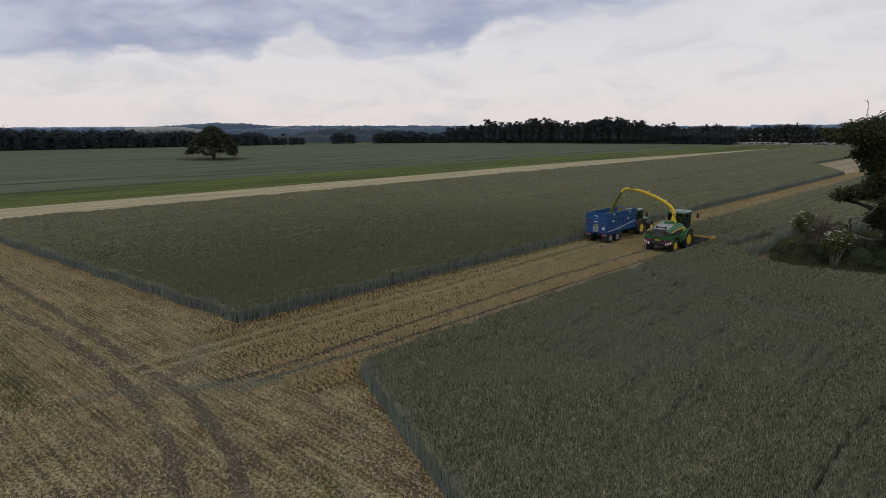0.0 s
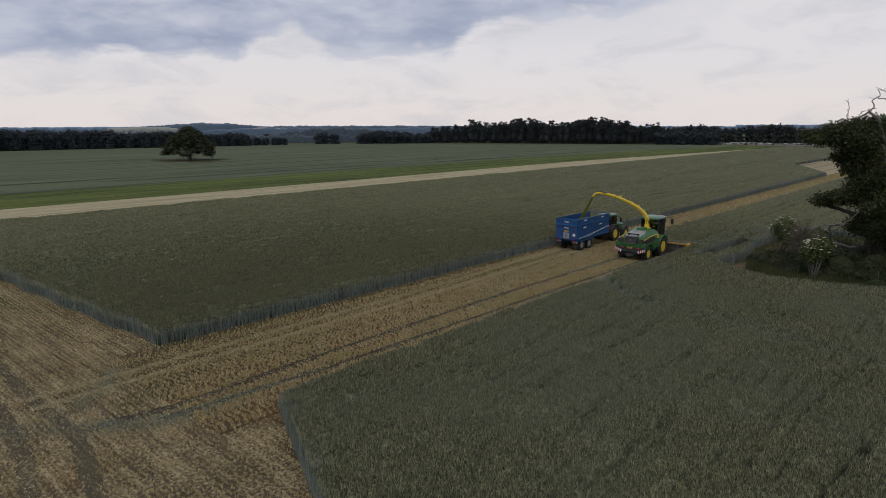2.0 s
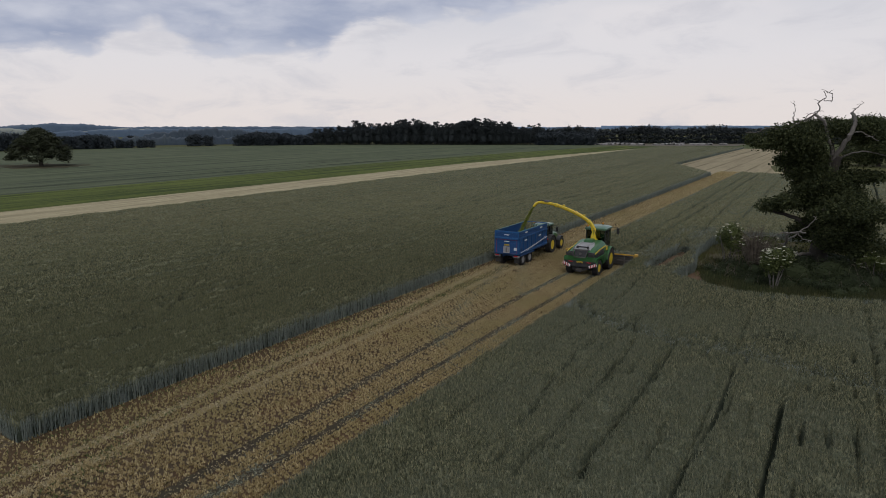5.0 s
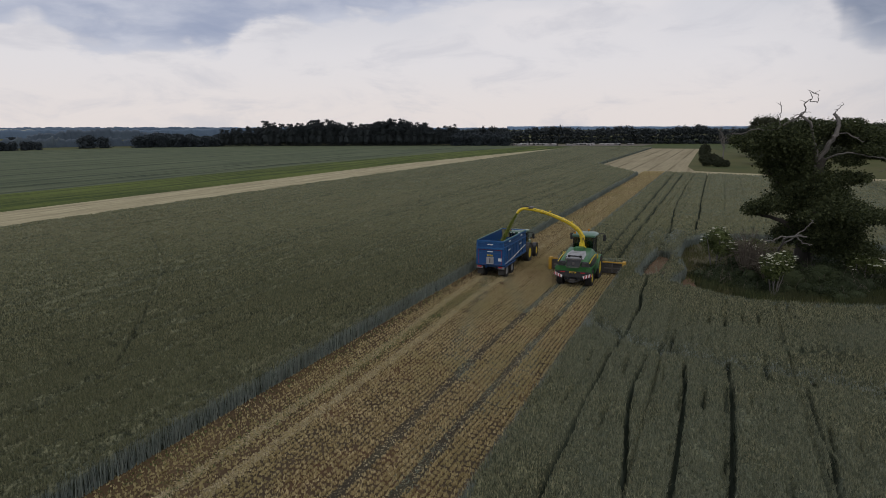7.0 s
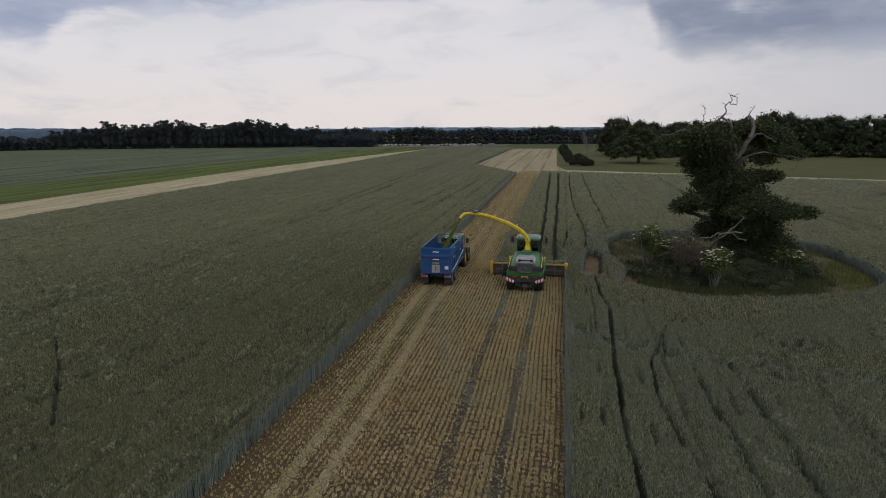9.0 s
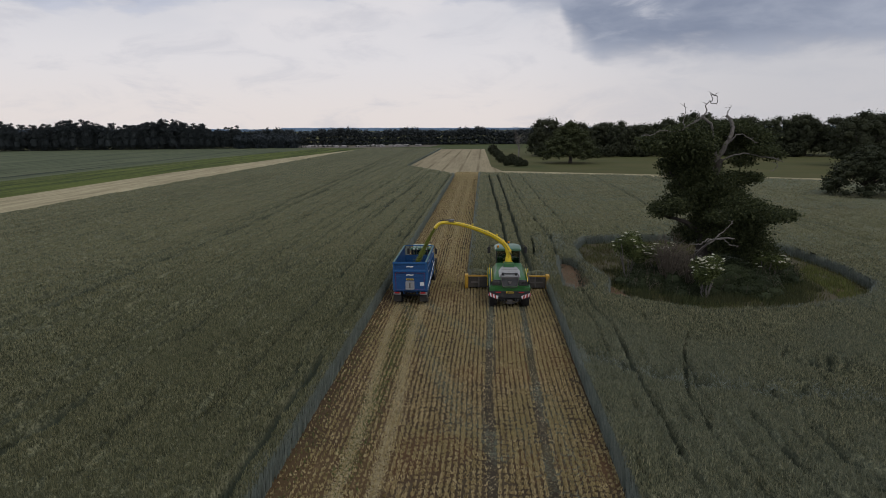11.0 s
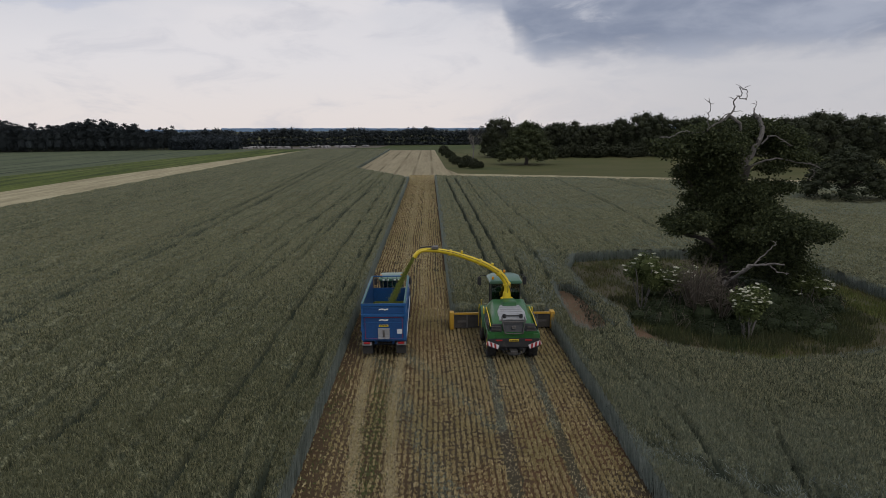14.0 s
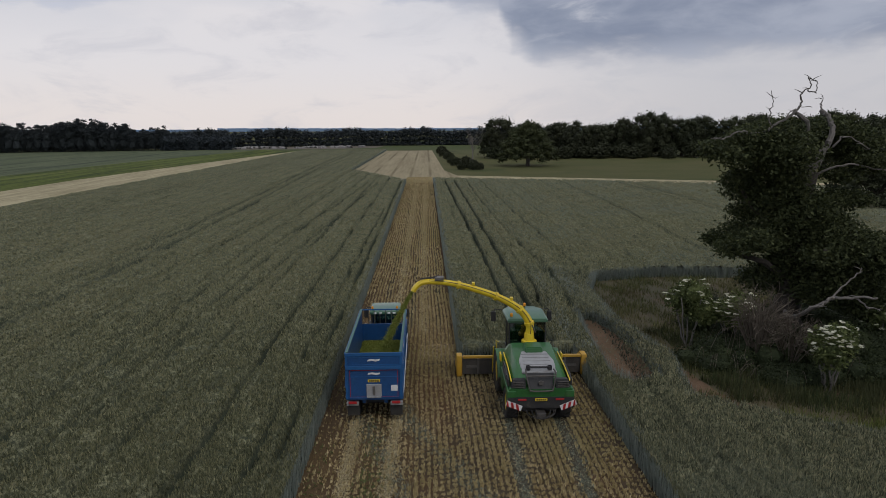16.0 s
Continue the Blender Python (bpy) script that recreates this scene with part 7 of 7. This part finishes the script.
stand(tall, [(-2.5, 300, 0.98), (13, 306, 0.84), (22, 312, 0.82), (30, 302, 0.85), (39, 306, 0.82), (50, 305, 0.93), (58, 300, 1.07), (65, 304, 1.0), (73, 300, 0.95), (82, 304, 0.96), (92, 296, 0.95), (102, 292, 0.97), (112, 286, 0.96), (122, 280, 0.98), (133, 272, 0.96), (84, 222, 0.95), (92, 226, 0.98), (101, 220, 0.9), (146, 262, 0.95), (160, 250, 0.96), (44, 316, 0.8), (26, 322, 0.85), (9, 318, 0.8), (70, 318, 1.0), (88, 316, 1.0), (106, 306, 1.0), (126, 294, 1.0), (175, 236, 0.95), (190, 222, 0.95), (150, 150, 0.75), (168, 160, 0.8), (185, 168, 0.8)], "trees along the meadow", 7)
scrub = [oak_proto("scrub_bush", 110 + i, 6, 4.2, "dull green hawthorn scrub at the meadow corner", 900, 0.32, 0.05) for i in range(2)]
stand(scrub, [(-21.8, 229, 0.55), (-18.2, 226.5, 0.75), (-16.2, 228.5, 0.5), (-20.0, 236, 0.9), (-22.5, 246, 0.7), (-23.5, 262, 0.6), (30, 290, 1.2), (36, 288, 1.3), (22, 288, 1.2), (48, 284, 1.1), (60, 280, 1.0), (-5, 294, 1.2), (2, 296, 1.4), (8, 294, 1.1), (13, 297, 1.5), (19, 295, 1.2), (27, 296, 1.4), (33, 294, 1.1), (40, 296, 1.5), (46, 293, 1.3), (54, 292, 1.4), (64, 291, 1.3), (74, 290, 1.5), (84, 288, 1.3), (94, 284, 1.4), (-23.5, 285, 0.8), (-24.5, 310, 0.9), (-25, 340, 1.0), (16, 284, 1.1)], "scrub bushes", 8)


def dead_tree(x, y, high, seed):
    t = thing("dead_tree", pose(x, y, 0), "bare leafless dead tree at the meadow corner", "tree")
    r = random.Random(seed)
    bm = limb([(0, 0, -0.1), (0.1, 0, high * 0.4), (0, 0, high * 0.7)], 0.3, 0.12, None, 7, 4, 0.05, seed)
    for i in range(13):
        a, z = i * 2.1, high * (0.35 + 0.35 * i / 13)
        e = Vector((math.cos(a) * high * 0.25, math.sin(a) * high * 0.25, z + high * 0.3))
        pts = [(0, 0, z), (e.x * 0.4, e.y * 0.4, z + high * 0.12), e]
        limb(pts, 0.1, 0.03, bm, 5, 4, 0.12, seed + i)
        twigs_from(bm, pts, 5, 1.3, 0.035, seed + i)
    part("trunk", bm, DEAD, t, "bleached bare trunk and branches")


dead_tree(-17.2, 246, 13.0, 3)

# ---- far ground: huts and hills ----
HUT = material("pale_hut_sheet", (0.24, 0.225, 0.21), (0.17, 0.16, 0.15), 1.0, 0.6, spread=0.4)


def hut(m):
    """A low curved-roof shelter with an open end."""
    t = thing("field_hut", m, "small pale arched field shelter, far off", "hut", "shelters in the far paddock")
    arc = [(1.1 * math.cos(radians(a)), 1.1 * math.sin(radians(a))) for a in range(0, 181, 20)]
    arc += [(1.04 * math.cos(radians(a)), 1.04 * math.sin(radians(a))) for a in range(180, -1, -20)]
    part("roof", slab(arc, -1.4, 1.4, 0, axis="y"), HUT, t)
    part("end_wall", slab([(1.04 * math.cos(radians(a)), 1.04 * math.sin(radians(a))) for a in range(0, 181, 20)], 1.3, 1.36, 0, axis="y"), HUT, t)
    return t


first_hut = hut(pose(-130, 446, 0.03))
hr = random.Random(12)
for i in range(60):
    if i < 35:
        px, py = hr.uniform(-150, -105), hr.uniform(432, 462)
    else:
        px, py = hr.uniform(-112, -72), hr.uniform(436, 470)
    copy_thing(first_hut, pose(px, py, 0.03, 0, 0, hr.uniform(0, 360)))
sheet("paddock", [(-170, 428), (-95, 424), (-64, 440), (-60, 488), (-132, 478), (-175, 468)], 0.045, material("bare_paddock", (0.095, 0.082, 0.055), (0.12, 0.10, 0.068), 0.02, 0.95, fine=30), "bare brownish paddock with small shelters", "field")

# distance haze painted into the hill colours, bluer and paler farther off
HILL = material("hazed_wooded_hill", (0.07, 0.105, 0.155), (0.098, 0.138, 0.185), 0.01, 1.0, fine=8, wear=(0.085, 0.12, 0.145))
HILL_NEAR = material("hazed_wooded_valley", (0.042, 0.058, 0.078), (0.058, 0.078, 0.098), 0.03, 1.0, fine=8, wear=(0.07, 0.088, 0.095))
HILL_FAR = material("hazed_blue_ridge", (0.14, 0.215, 0.32), (0.17, 0.245, 0.34), 0.002, 1.0, fine=8)
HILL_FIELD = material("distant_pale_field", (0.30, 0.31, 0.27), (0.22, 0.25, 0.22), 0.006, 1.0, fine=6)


def ridge(name, radius, a0, a1, heights, rough, mat, label, seed, foot=-25.0):
    """A long far hill along an arc; degrees to the left of +y; heights at even steps."""
    n = int(abs(a1 - a0) * 12)
    a = np.linspace(a0, a1, n)
    h = np.interp(a, np.linspace(a0, a1, len(heights)), heights)
    r = np.random.RandomState(seed)
    h = h + r.normal(0, rough, n) + rough * 1.5 * np.sin(a * 3.1 + seed) + rough * np.sin(a * 9.7)
    x, y = -np.sin(np.radians(a)) * radius, np.cos(np.radians(a)) * radius
    k = 1.12
    v = np.concatenate([np.stack([x, y, np.full(n, foot)], 1), np.stack([x, y, np.maximum(h * 0.75, foot)], 1), np.stack([x * 1.02, y * 1.02, h], 1), np.stack([x * k, y * k, np.full(n, foot)], 1)])
    i = np.arange(n - 1)
    f = np.concatenate([np.stack([i + j * n, i + 1 + j * n, i + 1 + (j + 1) * n, i + (j + 1) * n], 1) for j in range(3)])
    put(name, quick_mesh(name, v, f), mat, label, "hill", "structure")


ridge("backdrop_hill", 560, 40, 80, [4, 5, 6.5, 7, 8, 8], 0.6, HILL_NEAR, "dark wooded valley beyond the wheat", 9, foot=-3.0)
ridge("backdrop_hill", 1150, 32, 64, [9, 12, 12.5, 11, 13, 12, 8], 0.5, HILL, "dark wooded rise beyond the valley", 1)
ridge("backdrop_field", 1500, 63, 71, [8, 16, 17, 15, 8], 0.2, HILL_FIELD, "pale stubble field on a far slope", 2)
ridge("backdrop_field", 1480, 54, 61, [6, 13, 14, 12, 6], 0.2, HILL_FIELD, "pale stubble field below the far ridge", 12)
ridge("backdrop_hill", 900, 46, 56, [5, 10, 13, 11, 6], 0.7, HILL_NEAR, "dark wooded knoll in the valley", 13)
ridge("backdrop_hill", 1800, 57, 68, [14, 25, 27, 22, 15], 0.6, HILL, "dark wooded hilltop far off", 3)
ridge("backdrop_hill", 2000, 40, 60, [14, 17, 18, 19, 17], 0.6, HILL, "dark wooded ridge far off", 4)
ridge("backdrop_ridge", 2900, 16, 100, [7, 12, 18, 20, 22, 21, 22], 0.5, HILL_FAR, "haze-blue far ridge on the horizon", 5)
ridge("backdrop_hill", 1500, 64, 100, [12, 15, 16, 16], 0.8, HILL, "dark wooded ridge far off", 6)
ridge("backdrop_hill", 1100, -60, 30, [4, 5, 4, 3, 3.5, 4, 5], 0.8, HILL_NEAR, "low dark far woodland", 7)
ridge("backdrop_ridge", 2800, -70, 18, [10, 9, 8, 7, 7, 9, 14], 0.3, HILL_FAR, "pale haze-blue far ridge on the horizon", 8)
